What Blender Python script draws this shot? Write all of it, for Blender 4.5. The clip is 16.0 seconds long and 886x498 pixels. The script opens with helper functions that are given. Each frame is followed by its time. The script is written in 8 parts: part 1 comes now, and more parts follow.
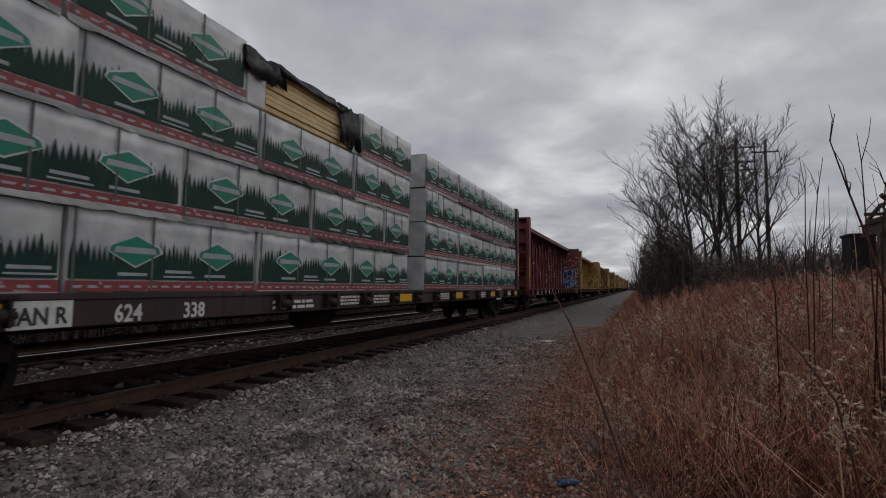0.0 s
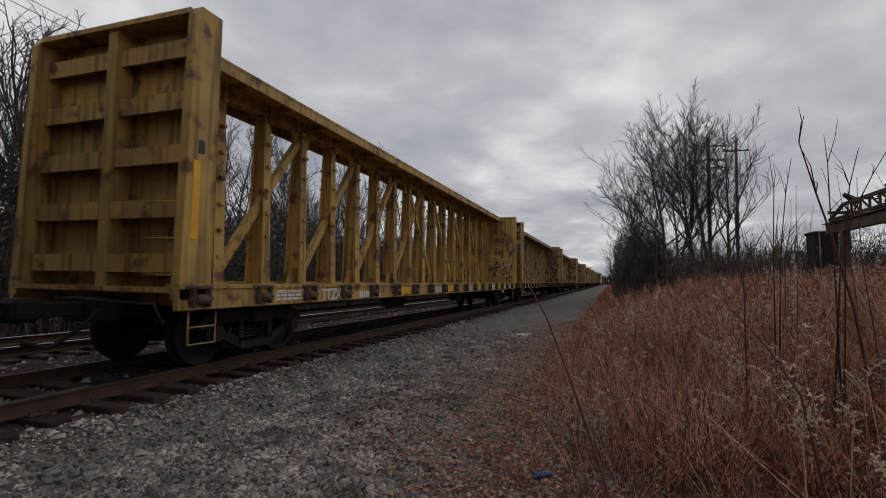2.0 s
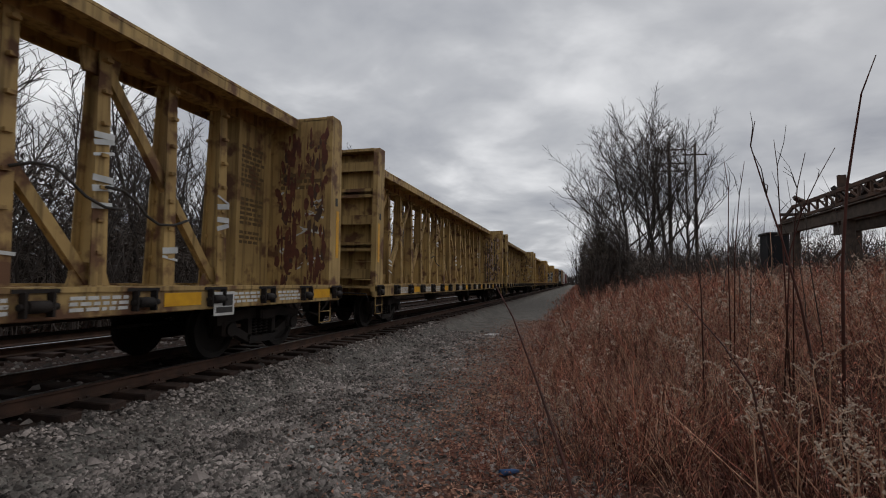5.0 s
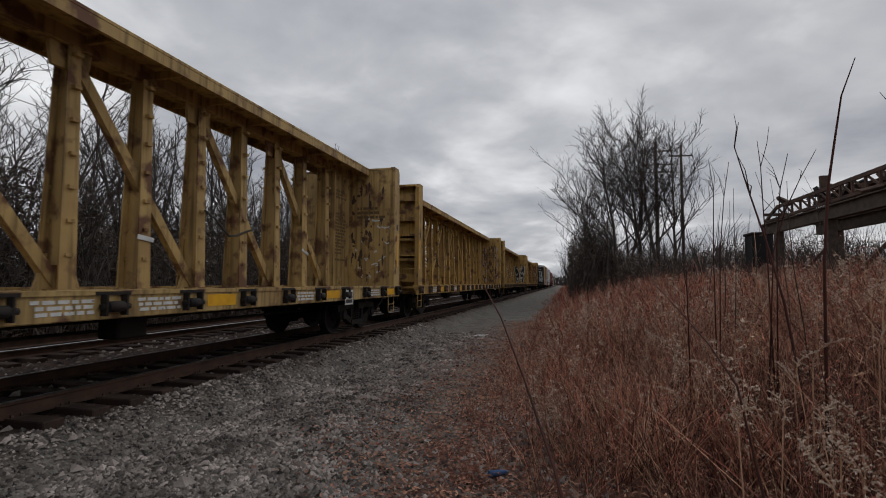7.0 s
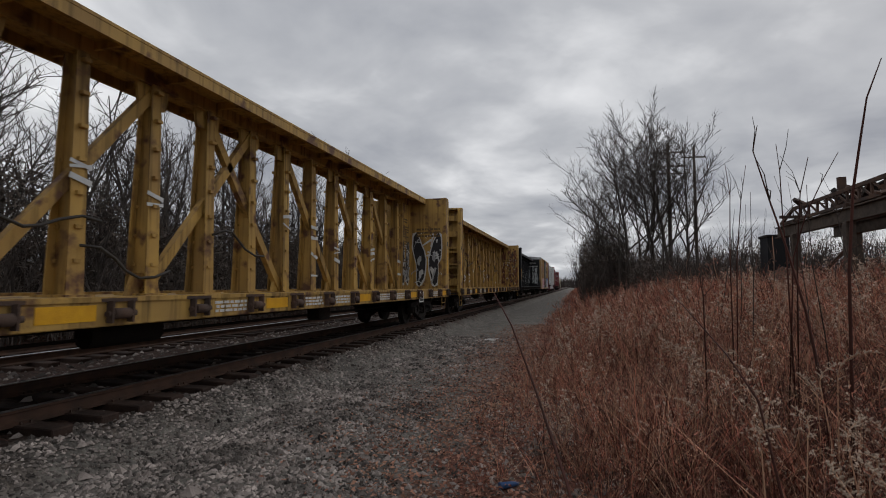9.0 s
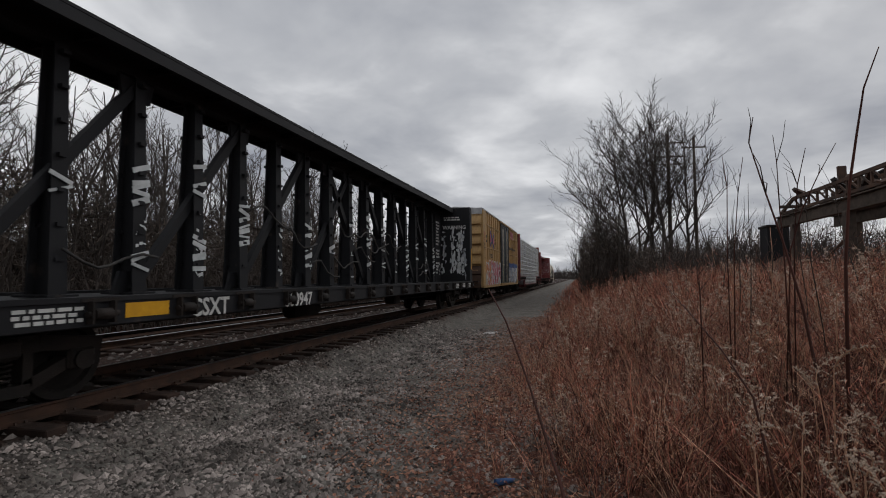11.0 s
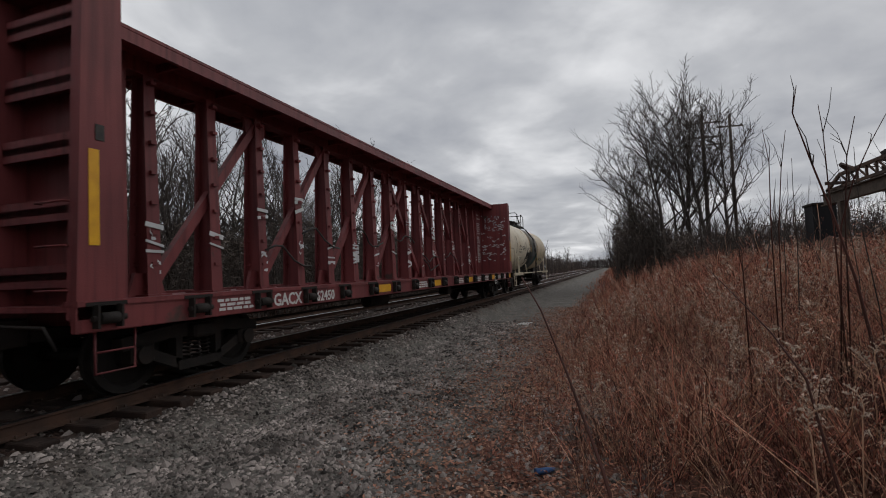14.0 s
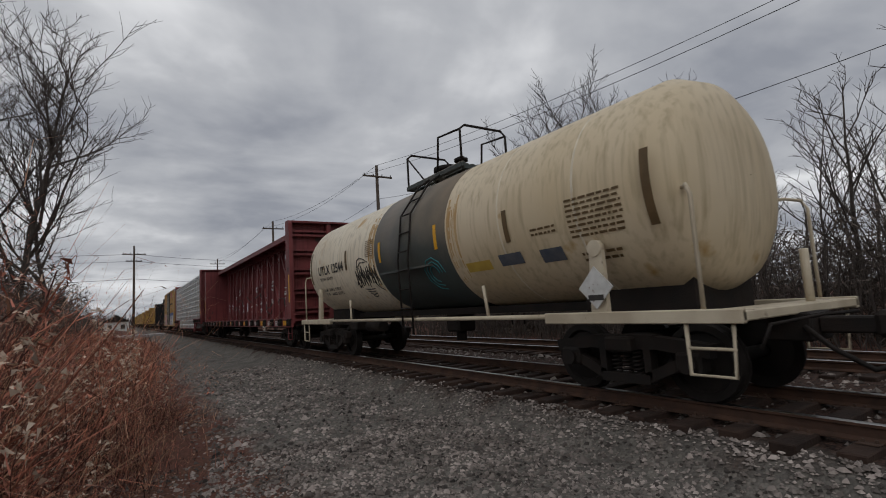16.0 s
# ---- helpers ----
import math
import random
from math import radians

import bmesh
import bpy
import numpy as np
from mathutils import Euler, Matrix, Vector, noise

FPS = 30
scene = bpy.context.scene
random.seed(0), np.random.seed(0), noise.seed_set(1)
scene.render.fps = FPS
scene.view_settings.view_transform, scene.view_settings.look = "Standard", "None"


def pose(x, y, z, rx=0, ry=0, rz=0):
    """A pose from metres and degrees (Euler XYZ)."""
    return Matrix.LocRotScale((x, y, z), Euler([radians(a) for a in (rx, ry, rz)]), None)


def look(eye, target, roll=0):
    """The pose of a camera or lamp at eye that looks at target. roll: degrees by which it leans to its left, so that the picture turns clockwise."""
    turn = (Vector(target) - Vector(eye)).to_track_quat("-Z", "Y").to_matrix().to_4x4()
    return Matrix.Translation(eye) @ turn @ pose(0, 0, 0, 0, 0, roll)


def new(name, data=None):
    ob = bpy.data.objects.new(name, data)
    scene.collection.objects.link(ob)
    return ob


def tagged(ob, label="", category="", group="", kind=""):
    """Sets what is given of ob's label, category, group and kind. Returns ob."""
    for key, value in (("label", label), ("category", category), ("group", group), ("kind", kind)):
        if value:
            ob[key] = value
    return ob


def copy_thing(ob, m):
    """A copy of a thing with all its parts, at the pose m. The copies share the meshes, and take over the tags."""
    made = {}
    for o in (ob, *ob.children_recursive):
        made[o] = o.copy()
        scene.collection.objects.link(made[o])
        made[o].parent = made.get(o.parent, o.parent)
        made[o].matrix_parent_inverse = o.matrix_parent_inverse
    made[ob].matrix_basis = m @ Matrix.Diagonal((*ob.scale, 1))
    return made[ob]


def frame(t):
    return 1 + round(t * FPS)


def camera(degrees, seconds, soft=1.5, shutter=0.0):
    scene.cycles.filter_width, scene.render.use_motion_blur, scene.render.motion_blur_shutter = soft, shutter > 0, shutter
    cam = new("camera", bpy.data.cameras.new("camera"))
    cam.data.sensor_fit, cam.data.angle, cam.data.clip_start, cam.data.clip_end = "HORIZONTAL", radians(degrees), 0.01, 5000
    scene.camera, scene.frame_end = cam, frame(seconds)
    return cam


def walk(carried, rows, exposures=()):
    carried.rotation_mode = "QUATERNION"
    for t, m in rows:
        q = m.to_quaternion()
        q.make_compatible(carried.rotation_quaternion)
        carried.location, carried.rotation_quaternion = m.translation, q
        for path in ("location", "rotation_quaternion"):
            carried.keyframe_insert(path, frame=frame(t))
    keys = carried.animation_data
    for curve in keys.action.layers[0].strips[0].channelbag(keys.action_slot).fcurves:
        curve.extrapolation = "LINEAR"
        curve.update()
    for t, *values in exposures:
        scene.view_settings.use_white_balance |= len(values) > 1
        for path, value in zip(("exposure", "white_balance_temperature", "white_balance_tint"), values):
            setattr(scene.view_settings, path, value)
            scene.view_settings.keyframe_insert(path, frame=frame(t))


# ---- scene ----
# ---- camera and its walk ----
cam = camera(84.0, 16.0, soft=1.0, shutter=0.03)
EYE_Z = 1.32
PATH = [(t, pose(x, y, EYE_Z + z, 90 + p, r, w)) for t, x, y, z, w, p, r in [
    (0.0, -0.02, -0.09, -0.03, 21.61, 4.28, -0.60), (0.5, -0.03, -0.09, -0.02, 21.00, 3.96, -0.78),
    (1.0, -0.04, -0.09, -0.02, 20.32, 3.74, -0.90), (1.5, -0.04, -0.08, -0.03, 19.66, 3.66, -0.92),
    (2.0, -0.03, -0.08, -0.02, 18.97, 3.54, -0.95), (2.5, -0.03, -0.07, -0.02, 18.23, 3.46, -0.97),
    (3.0, -0.03, -0.07, -0.03, 17.54, 3.44, -0.92), (3.5, -0.02, -0.07, -0.03, 16.88, 3.46, -0.85),
    (4.0, -0.01, -0.08, -0.03, 16.32, 3.54, -0.80), (5.2, -0.01, -0.08, -0.03, 15.20, 3.74, -0.60),
    (6.5, -0.01, -0.07, -0.03, 14.39, 3.87, -0.40), (7.0, 0.00, -0.07, -0.03, 14.14, 3.87, -0.28),
    (7.5, -0.01, -0.07, -0.03, 14.01, 3.74, -0.28), (8.0, -0.01, -0.06, -0.03, 14.16, 3.80, -0.32),
    (8.5, -0.01, -0.03, 0.00, 14.61, 4.02, -0.35), (9.0, -0.01, 0.01, 0.02, 15.35, 4.12, -0.30),
    (10.2, 0.02, 0.05, 0.04, 15.60, 3.62, 0.05), (11.5, 0.05, 0.09, 0.06, 15.40, 3.11, 0.42),
    (12.0, 0.05, 0.10, 0.06, 15.83, 2.93, 0.77), (12.5, 0.06, 0.10, 0.05, 16.43, 2.74, 1.21),
    (13.0, 0.06, 0.11, 0.04, 17.23, 2.70, 1.67), (13.5, 0.05, 0.11, 0.02, 18.04, 2.68, 2.00),
    (14.0, 0.03, 0.11, 0.02, 19.08, 2.63, 2.27), (14.2, 0.03, 0.11, 0.02, 20.20, 2.66, 2.15),
    (14.3, 0.02, 0.11, 0.02, 21.90, 2.72, 2.05), (14.4, 0.01, 0.11, 0.01, 25.50, 2.78, 1.95),
    (14.5, 0.00, 0.10, 0.01, 29.35, 2.82, 2.00), (14.6, 0.00, 0.08, 0.00, 33.30, 2.85, 2.35),
    (14.8, 0.00, 0.06, 0.00, 40.73, 2.85, 3.50), (14.9, 0.00, 0.06, 0.00, 45.60, 2.90, 4.20),
    (15.0, 0.00, 0.06, 0.00, 51.60, 3.05, 4.70), (15.1, 0.00, 0.05, 0.01, 61.40, 3.70, 5.20),
    (15.2, 0.00, 0.03, 0.02, 72.20, 4.45, 5.70), (15.3, 0.00, 0.02, 0.02, 83.40, 4.95, 6.10),
    (15.4, 0.00, 0.01, 0.01, 94.70, 5.40, 6.40), (15.5, 0.00, 0.00, 0.01, 105.90, 5.95, 6.45),
    (15.6, 0.00, 0.00, 0.01, 117.00, 6.45, 6.00), (15.7, -0.01, 0.00, 0.00, 127.80, 6.60, 5.30),
    (15.8, -0.01, 0.00, 0.00, 137.50, 6.60, 4.60), (15.9, 0.00, 0.00, 0.00, 143.80, 6.55, 4.00),
    (16.0, 0.02, 0.00, 0.00, 147.20, 6.50, 3.50)]]
walk(cam, PATH, exposures=[(0.0, -0.16), (1.5, -0.06), (2.5, 0.02), (14.5, 0.02), (16.0, -0.07)])

# ---- world: overcast sky, a wide weak sun ----
SUN_AZ, SUN_EL = radians(35), radians(38)          # turn from +y towards +x, and height
world = bpy.data.worlds.new("overcast_sky")
scene.world = world
world.use_nodes = True
wn, wl = world.node_tree.nodes, world.node_tree.links
wn.clear()
w_out, w_bg = wn.new("ShaderNodeOutputWorld"), wn.new("ShaderNodeBackground")
w_sky = wn.new("ShaderNodeTexSky")
w_sky.sky_type, w_sky.sun_disc = "NISHITA", False
w_sky.sun_elevation, w_sky.sun_rotation, w_sky.dust_density = SUN_EL, SUN_AZ, 3.0
w_co, w_sep, w_xy = wn.new("ShaderNodeTexCoord"), wn.new("ShaderNodeSeparateXYZ"), wn.new("ShaderNodeCombineXYZ")
wl.new(w_co.outputs["Generated"], w_sep.inputs[0])


def wmath(op, a, b):
    n = wn.new("ShaderNodeMath")
    n.operation = op
    for i, v in enumerate((a, b)):
        if isinstance(v, (int, float)):
            n.inputs[i].default_value = v
        else:
            wl.new(v, n.inputs[i])
    return n.outputs[0]


# the cloud deck seen in perspective: direction divided by height
w_h = wmath("ADD", wmath("MAXIMUM", w_sep.outputs[2], 0.0), 0.16)
wl.new(wmath("DIVIDE", w_sep.outputs[0], w_h), w_xy.inputs[0])
wl.new(wmath("DIVIDE", w_sep.outputs[1], w_h), w_xy.inputs[1])
w_n1, w_n2 = wn.new("ShaderNodeTexNoise"), wn.new("ShaderNodeTexNoise")
for n, s, d, det in ((w_n1, 0.75, 0.5, 6), (w_n2, 2.6, 0.3, 5)):
    n.inputs["Scale"].default_value, n.inputs["Distortion"].default_value = s, d
    n.inputs["Detail"].default_value, n.inputs["Roughness"].default_value = det, 0.5
    wl.new(w_xy.outputs[0], n.inputs["Vector"])
w_sum = wmath("ADD", wmath("MULTIPLY", w_n1.outputs[0], 0.75), wmath("MULTIPLY", w_n2.outputs[0], 0.25))
w_ramp = wn.new("ShaderNodeValToRGB")
w_ramp.color_ramp.elements[0].position, w_ramp.color_ramp.elements[0].color = 0.36, (0.27, 0.285, 0.325, 1)
w_ramp.color_ramp.elements[1].position, w_ramp.color_ramp.elements[1].color = 0.66, (0.86, 0.865, 0.88, 1)
w_mid = w_ramp.color_ramp.elements.new(0.5)
w_mid.color = (0.45, 0.462, 0.49, 1)
wl.new(w_sum, w_ramp.inputs[0])
w_mix = wn.new("ShaderNodeMix")
w_mix.data_type = "RGBA"
w_mix.inputs[0].default_value = 0.985                # the clouds leave little of the blue
w_scale = wn.new("ShaderNodeMix")
w_scale.data_type, w_scale.blend_type = "RGBA", "MULTIPLY"
w_scale.inputs[0].default_value = 1.0
w_scale.inputs[7].default_value = (0.12, 0.12, 0.12, 1)
wl.new(w_sky.outputs[0], w_scale.inputs[6])
wl.new(w_scale.outputs[2], w_mix.inputs[6])
wl.new(w_ramp.outputs[0], w_mix.inputs[7])
wl.new(w_mix.outputs[2], w_bg.inputs[0])
w_bg.inputs[1].default_value = 1.07
wl.new(w_bg.outputs[0], w_out.inputs[0])
sun = new("sun", bpy.data.lights.new("sun", "SUN"))
sun.data.energy, sun.data.angle, sun.data.color = 0.5, radians(40), (1.0, 0.97, 0.93)
sun.matrix_world = look((30 * math.sin(SUN_AZ), 30 * math.cos(SUN_AZ), 30 * math.tan(SUN_EL)), (0, 0, 0))
scene.view_settings.exposure = 0.0


# ---- materials ----
def mat(name, c1, c2=None, scale=4.0, rough=0.8, metal=0.0, bump=0.15, fine=60.0, wear=None, wear_amount=0.0,
        streak=0.0, island=0.0, per_object=0.0, spec=0.3, dust=None):
    """Two colours in noise, finer grain in relief, wear in patches, rain streaks, and a change from piece to piece."""
    m = bpy.data.materials.new(name)
    m.use_nodes = True
    n, l = m.node_tree.nodes, m.node_tree.links
    b = n["Principled BSDF"]
    b.inputs["Roughness"].default_value, b.inputs["Metallic"].default_value = rough, metal
    b.inputs["Specular IOR Level"].default_value = spec
    c2 = c2 or tuple(v * 0.7 for v in c1)
    co, info, shift = n.new("ShaderNodeTexCoord"), n.new("ShaderNodeObjectInfo"), n.new("ShaderNodeVectorMath")
    shift.operation = "MULTIPLY_ADD"                 # every object gets its own cut of the pattern
    shift.inputs[1].default_value = (41.0, 17.0, 29.0)
    l.new(info.outputs["Random"], shift.inputs[0])
    l.new(co.outputs["Object"], shift.inputs[2])
    place = shift.outputs[0]

    def noise_at(s, detail=5, vec=None):
        t = n.new("ShaderNodeTexNoise")
        t.inputs["Scale"].default_value, t.inputs["Detail"].default_value = s, detail
        l.new(vec or place, t.inputs["Vector"])
        return t.outputs[0]

    def mixed(fac, a, c, lo=0.35, hi=0.65, kind="MIX"):
        r = n.new("ShaderNodeMapRange")
        r.inputs[1].default_value, r.inputs[2].default_value = lo, hi
        l.new(fac, r.inputs[0])
        x = n.new("ShaderNodeMix")
        x.data_type, x.blend_type = "RGBA", kind
        l.new(r.outputs[0], x.inputs[0])
        for k, v in ((6, a), (7, c)):
            if isinstance(v, tuple):
                x.inputs[k].default_value = (*v, 1)
            else:
                l.new(v, x.inputs[k])
        return x.outputs[2]

    col = mixed(noise_at(scale), c1, c2)
    if streak:
        mp = n.new("ShaderNodeMapping")
        mp.inputs["Scale"].default_value = (5, 5, 0.25)
        l.new(place, mp.inputs[0])
        col = mixed(noise_at(2.0, 6, mp.outputs[0]), col, tuple(v * (1 - streak) for v in c2), 0.48, 0.75)
    if wear:
        col = mixed(noise_at(scale * 2.3, 8), col, wear, 0.72 - wear_amount, 0.76 - wear_amount * 0.6)
    if dust:                                         # dirt settled on what faces up
        up = n.new("ShaderNodeSeparateXYZ")
        l.new(n.new("ShaderNodeNewGeometry").outputs["Normal"], up.inputs[0])
        ad = n.new("ShaderNodeMath")
        ad.operation = "MULTIPLY_ADD"
        l.new(up.outputs[2], ad.inputs[0])
        ad.inputs[1].default_value = 0.45
        l.new(noise_at(0.55, 6), ad.inputs[2])
        col = mixed(ad.outputs[0], col, dust, 0.5, 1.0)
    if island or per_object:
        src = n.new("ShaderNodeNewGeometry").outputs["Random Per Island"] if island else n.new("ShaderNodeObjectInfo").outputs["Random"]
        k = island or per_object
        r = n.new("ShaderNodeMapRange")
        r.inputs[3].default_value, r.inputs[4].default_value = 1 - k, 1 + k
        l.new(src, r.inputs[0])
        hsv = n.new("ShaderNodeHueSaturation")
        l.new(r.outputs[0], hsv.inputs["Value"])
        l.new(col, hsv.inputs["Color"])
        col = hsv.outputs[0]
    l.new(col, b.inputs["Base Color"])
    if bump:
        bp = n.new("ShaderNodeBump")
        bp.inputs["Strength"].default_value, bp.inputs["Distance"].default_value = bump, 0.02
        l.new(noise_at(fine, 4), bp.inputs["Height"])
        l.new(bp.outputs[0], b.inputs["Normal"])
    return m


M = dict(
    rail_side=mat("rusty_rail", (0.085, 0.045, 0.03), (0.05, 0.03, 0.022), rough=0.85),
    rail_head=mat("polished_rail_head", (0.45, 0.45, 0.46), (0.35, 0.34, 0.33), rough=0.28, metal=1.0, bump=0.03),
    tie=mat("creosoted_timber", (0.05, 0.03, 0.022), (0.024, 0.015, 0.012), scale=3, rough=0.9, bump=0.5, fine=25, per_object=0.3),
    stone=mat("crushed_stone", (0.30, 0.26, 0.235), (0.105, 0.09, 0.08), scale=2.0, rough=0.9, bump=0.5, fine=40, island=0.8),
    yellow=mat("weathered_yellow_paint", (0.46, 0.285, 0.075), (0.31, 0.19, 0.064), scale=1.1, rough=0.7, wear=(0.12, 0.06, 0.035), wear_amount=0.17, streak=0.7),
    yellow_pale=mat("faded_yellow_paint", (0.46, 0.315, 0.125), (0.32, 0.21, 0.085), scale=1.1, rough=0.75, wear=(0.13, 0.065, 0.035), wear_amount=0.19, streak=0.7),
    red=mat("oxide_red_paint", (0.20, 0.046, 0.046), (0.135, 0.032, 0.034), scale=0.8, rough=0.55, wear=(0.07, 0.04, 0.035), wear_amount=0.06, streak=0.35),
    maroon=mat("sooty_maroon_paint", (0.055, 0.03, 0.03), (0.028, 0.02, 0.021), scale=0.9, rough=0.65, wear=(0.09, 0.05, 0.035), wear_amount=0.08, streak=0.35),
    rust_paint=mat("rust_through_paint", (0.15, 0.055, 0.034), (0.085, 0.036, 0.026), scale=5, rough=0.85, bump=0.3),
    stain=mat("ochre_stain", (0.42, 0.25, 0.09), (0.52, 0.36, 0.18), scale=4, rough=0.6, bump=0),
    black=mat("black_paint", (0.014, 0.014, 0.016), (0.010, 0.010, 0.012), scale=0.8, rough=0.75, wear=(0.05, 0.04, 0.035), wear_amount=0.06),
    boxtan=mat("boxcar_yellow_paint", (0.46, 0.29, 0.125), (0.37, 0.23, 0.095), scale=0.7, rough=0.55, wear=(0.2, 0.12, 0.06), wear_amount=0.03, streak=0.3),
    boxdoor=mat("door_dark_green_paint", (0.045, 0.05, 0.052), (0.035, 0.038, 0.04), scale=1, rough=0.5, wear=(0.09, 0.07, 0.05), wear_amount=0.06, streak=0.3),
    galv=mat("galvanised_roof", (0.42, 0.42, 0.42), (0.33, 0.33, 0.33), rough=0.5, metal=0.4),
    tank=mat("cream_tank_paint", (0.74, 0.67, 0.53), (0.66, 0.58, 0.44), scale=0.5, rough=0.5, wear=(0.46, 0.29, 0.11), wear_amount=0.09, streak=0.3, bump=0.05),
    tank_dark=mat("dark_green_band_paint", (0.04, 0.055, 0.055), (0.06, 0.066, 0.06), scale=0.5, rough=0.5, streak=0.2, bump=0.05, dust=(0.27, 0.21, 0.15)),
    white_steel=mat("grimy_white_steel", (0.60, 0.53, 0.40), (0.44, 0.37, 0.27), scale=2, rough=0.6, wear=(0.16, 0.11, 0.08), wear_amount=0.08),
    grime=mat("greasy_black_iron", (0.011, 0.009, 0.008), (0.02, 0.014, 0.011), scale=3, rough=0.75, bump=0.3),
    wheel=mat("dark_wheel_steel", (0.018, 0.015, 0.013), (0.011, 0.009, 0.008), rough=0.7, metal=0.2),
    white=mat("stencil_white", (0.62, 0.62, 0.60), (0.5, 0.5, 0.48), scale=9, rough=0.7, wear=(0.25, 0.2, 0.17), wear_amount=0.08),
    stencil=mat("stencil_black", (0.03, 0.03, 0.03), (0.05, 0.045, 0.04), scale=9, rough=0.7),
    reflector=mat("reflective_yellow_tape", (0.72, 0.38, 0.02), (0.6, 0.3, 0.02), scale=6, rough=0.4),
    wrap=mat("white_lumber_wrap", (0.54, 0.55, 0.55), (0.38, 0.39, 0.40), scale=3.2, rough=0.42, bump=0.7, fine=5, per_object=0.06),
    wrap_red=mat("printed_red_band", (0.26, 0.05, 0.058), (0.19, 0.04, 0.05), scale=5, rough=0.5, wear=(0.5, 0.4, 0.4), wear_amount=0.08),
    wrap_green=mat("printed_dark_green", (0.009, 0.034, 0.027), (0.016, 0.045, 0.035), scale=3, rough=0.6, spec=0.15),
    wrap_logo=mat("printed_bright_green", (0.012, 0.20, 0.125), (0.02, 0.17, 0.11), scale=3, rough=0.5),
    lumber=mat("fresh_sawn_timber", (0.62, 0.47, 0.26), (0.52, 0.38, 0.2), scale=5, rough=0.8, island=0.15),
    torn=mat("torn_black_plastic", (0.03, 0.032, 0.035), (0.06, 0.06, 0.065), scale=2, rough=0.4, bump=0.4, fine=8),
    strap=mat("webbing_strap", (0.26, 0.25, 0.07), (0.2, 0.19, 0.07), scale=8, rough=0.8),
    strap_grey=mat("grey_webbing_strap", (0.12, 0.12, 0.12), (0.09, 0.09, 0.09), scale=8, rough=0.8),
    film=mat("milky_plastic_film", (0.62, 0.63, 0.64), (0.36, 0.37, 0.385), scale=4.5, rough=0.35, bump=0.9, fine=7, per_object=0.1),
    bark=mat("grey_brown_bark", (0.085, 0.072, 0.062), (0.05, 0.042, 0.037), scale=3, rough=0.95, bump=0.6, fine=18),
    twig=mat("bare_twigs", (0.05, 0.041, 0.037), (0.072, 0.058, 0.051), scale=1, rough=0.95, bump=0),
    brush=mat("dead_brush", (0.12, 0.096, 0.08), (0.08, 0.064, 0.054), scale=0.6, rough=0.95, bump=0, island=0.3),
    grass=mat("dry_russet_grass", (0.47, 0.185, 0.118), (0.30, 0.108, 0.077), scale=0.7, rough=0.9, bump=0, island=0.8, wear=(0.30, 0.19, 0.13), wear_amount=0.2),
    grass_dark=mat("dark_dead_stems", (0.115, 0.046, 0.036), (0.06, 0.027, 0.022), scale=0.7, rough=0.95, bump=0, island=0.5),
    tank_tan=mat("stained_cream_tank_paint", (0.66, 0.56, 0.40), (0.57, 0.46, 0.29), scale=0.45, rough=0.5, wear=(0.40, 0.25, 0.09), wear_amount=0.06, streak=0.25, bump=0.05),
    decal=mat("faded_dark_sticker", (0.07, 0.085, 0.11), (0.11, 0.115, 0.13), scale=6, rough=0.6, bump=0),
    decal_yellow=mat("faded_yellow_sticker", (0.52, 0.36, 0.07), (0.45, 0.3, 0.06), scale=6, rough=0.6, bump=0),
    straw=mat("dry_straw", (0.58, 0.36, 0.235), (0.45, 0.26, 0.165), scale=1.2, rough=0.9, bump=0, island=0.5),
    plume=mat("goldenrod_fluff", (0.62, 0.51, 0.41), (0.45, 0.35, 0.265), scale=6, rough=1.0, bump=0, island=0.35),
    leaf=mat("fallen_leaves", (0.22, 0.092, 0.062), (0.36, 0.2, 0.135), scale=3, rough=0.9, bump=0, island=0.5),
    rust=mat("rusted_steel", (0.10, 0.058, 0.04), (0.055, 0.04, 0.034), scale=2, rough=0.9, bump=0.3),
    pole=mat("weathered_pole_wood", (0.10, 0.078, 0.062), (0.06, 0.048, 0.04), scale=4, rough=0.95, bump=0.3),
    wire=mat("dull_cable", (0.04, 0.04, 0.042), (0.03, 0.03, 0.03), rough=0.7, bump=0),
)
for k, c in dict(g_blue=(0.03, 0.12, 0.36), g_navy=(0.025, 0.05, 0.19), g_white=(0.58, 0.60, 0.60), g_pink=(0.42, 0.10, 0.13), g_red=(0.36, 0.03, 0.05),
                 g_teal=(0.03, 0.22, 0.24), g_black=(0.025, 0.025, 0.03), g_lime=(0.36, 0.5, 0.04), g_orange=(0.45, 0.16, 0.05), g_grey=(0.36, 0.38, 0.40),
                 g_aqua=(0.28, 0.42, 0.42), g_green=(0.05, 0.16, 0.06), g_bars=(0.40, 0.30, 0.26), g_brown=(0.14, 0.09, 0.04), litter=(0.7, 0.7, 0.68), bottle=(0.045, 0.10, 0.23), vest=(0.55, 0.07, 0.02)).items():
    M[k] = mat("paint_" + k, c, tuple(v * 0.75 for v in c), scale=4, rough=0.6, bump=0.05)

# ground: gravel beside the track, leaf litter and soil under the brush
gm = bpy.data.materials.new("gravel_and_soil")
gm.use_nodes = True
gn, gl = gm.node_tree.nodes, gm.node_tree.links
g_co, g_sep = gn.new("ShaderNodeTexCoord"), gn.new("ShaderNodeSeparateXYZ")
gl.new(g_co.outputs["Object"], g_sep.inputs[0])


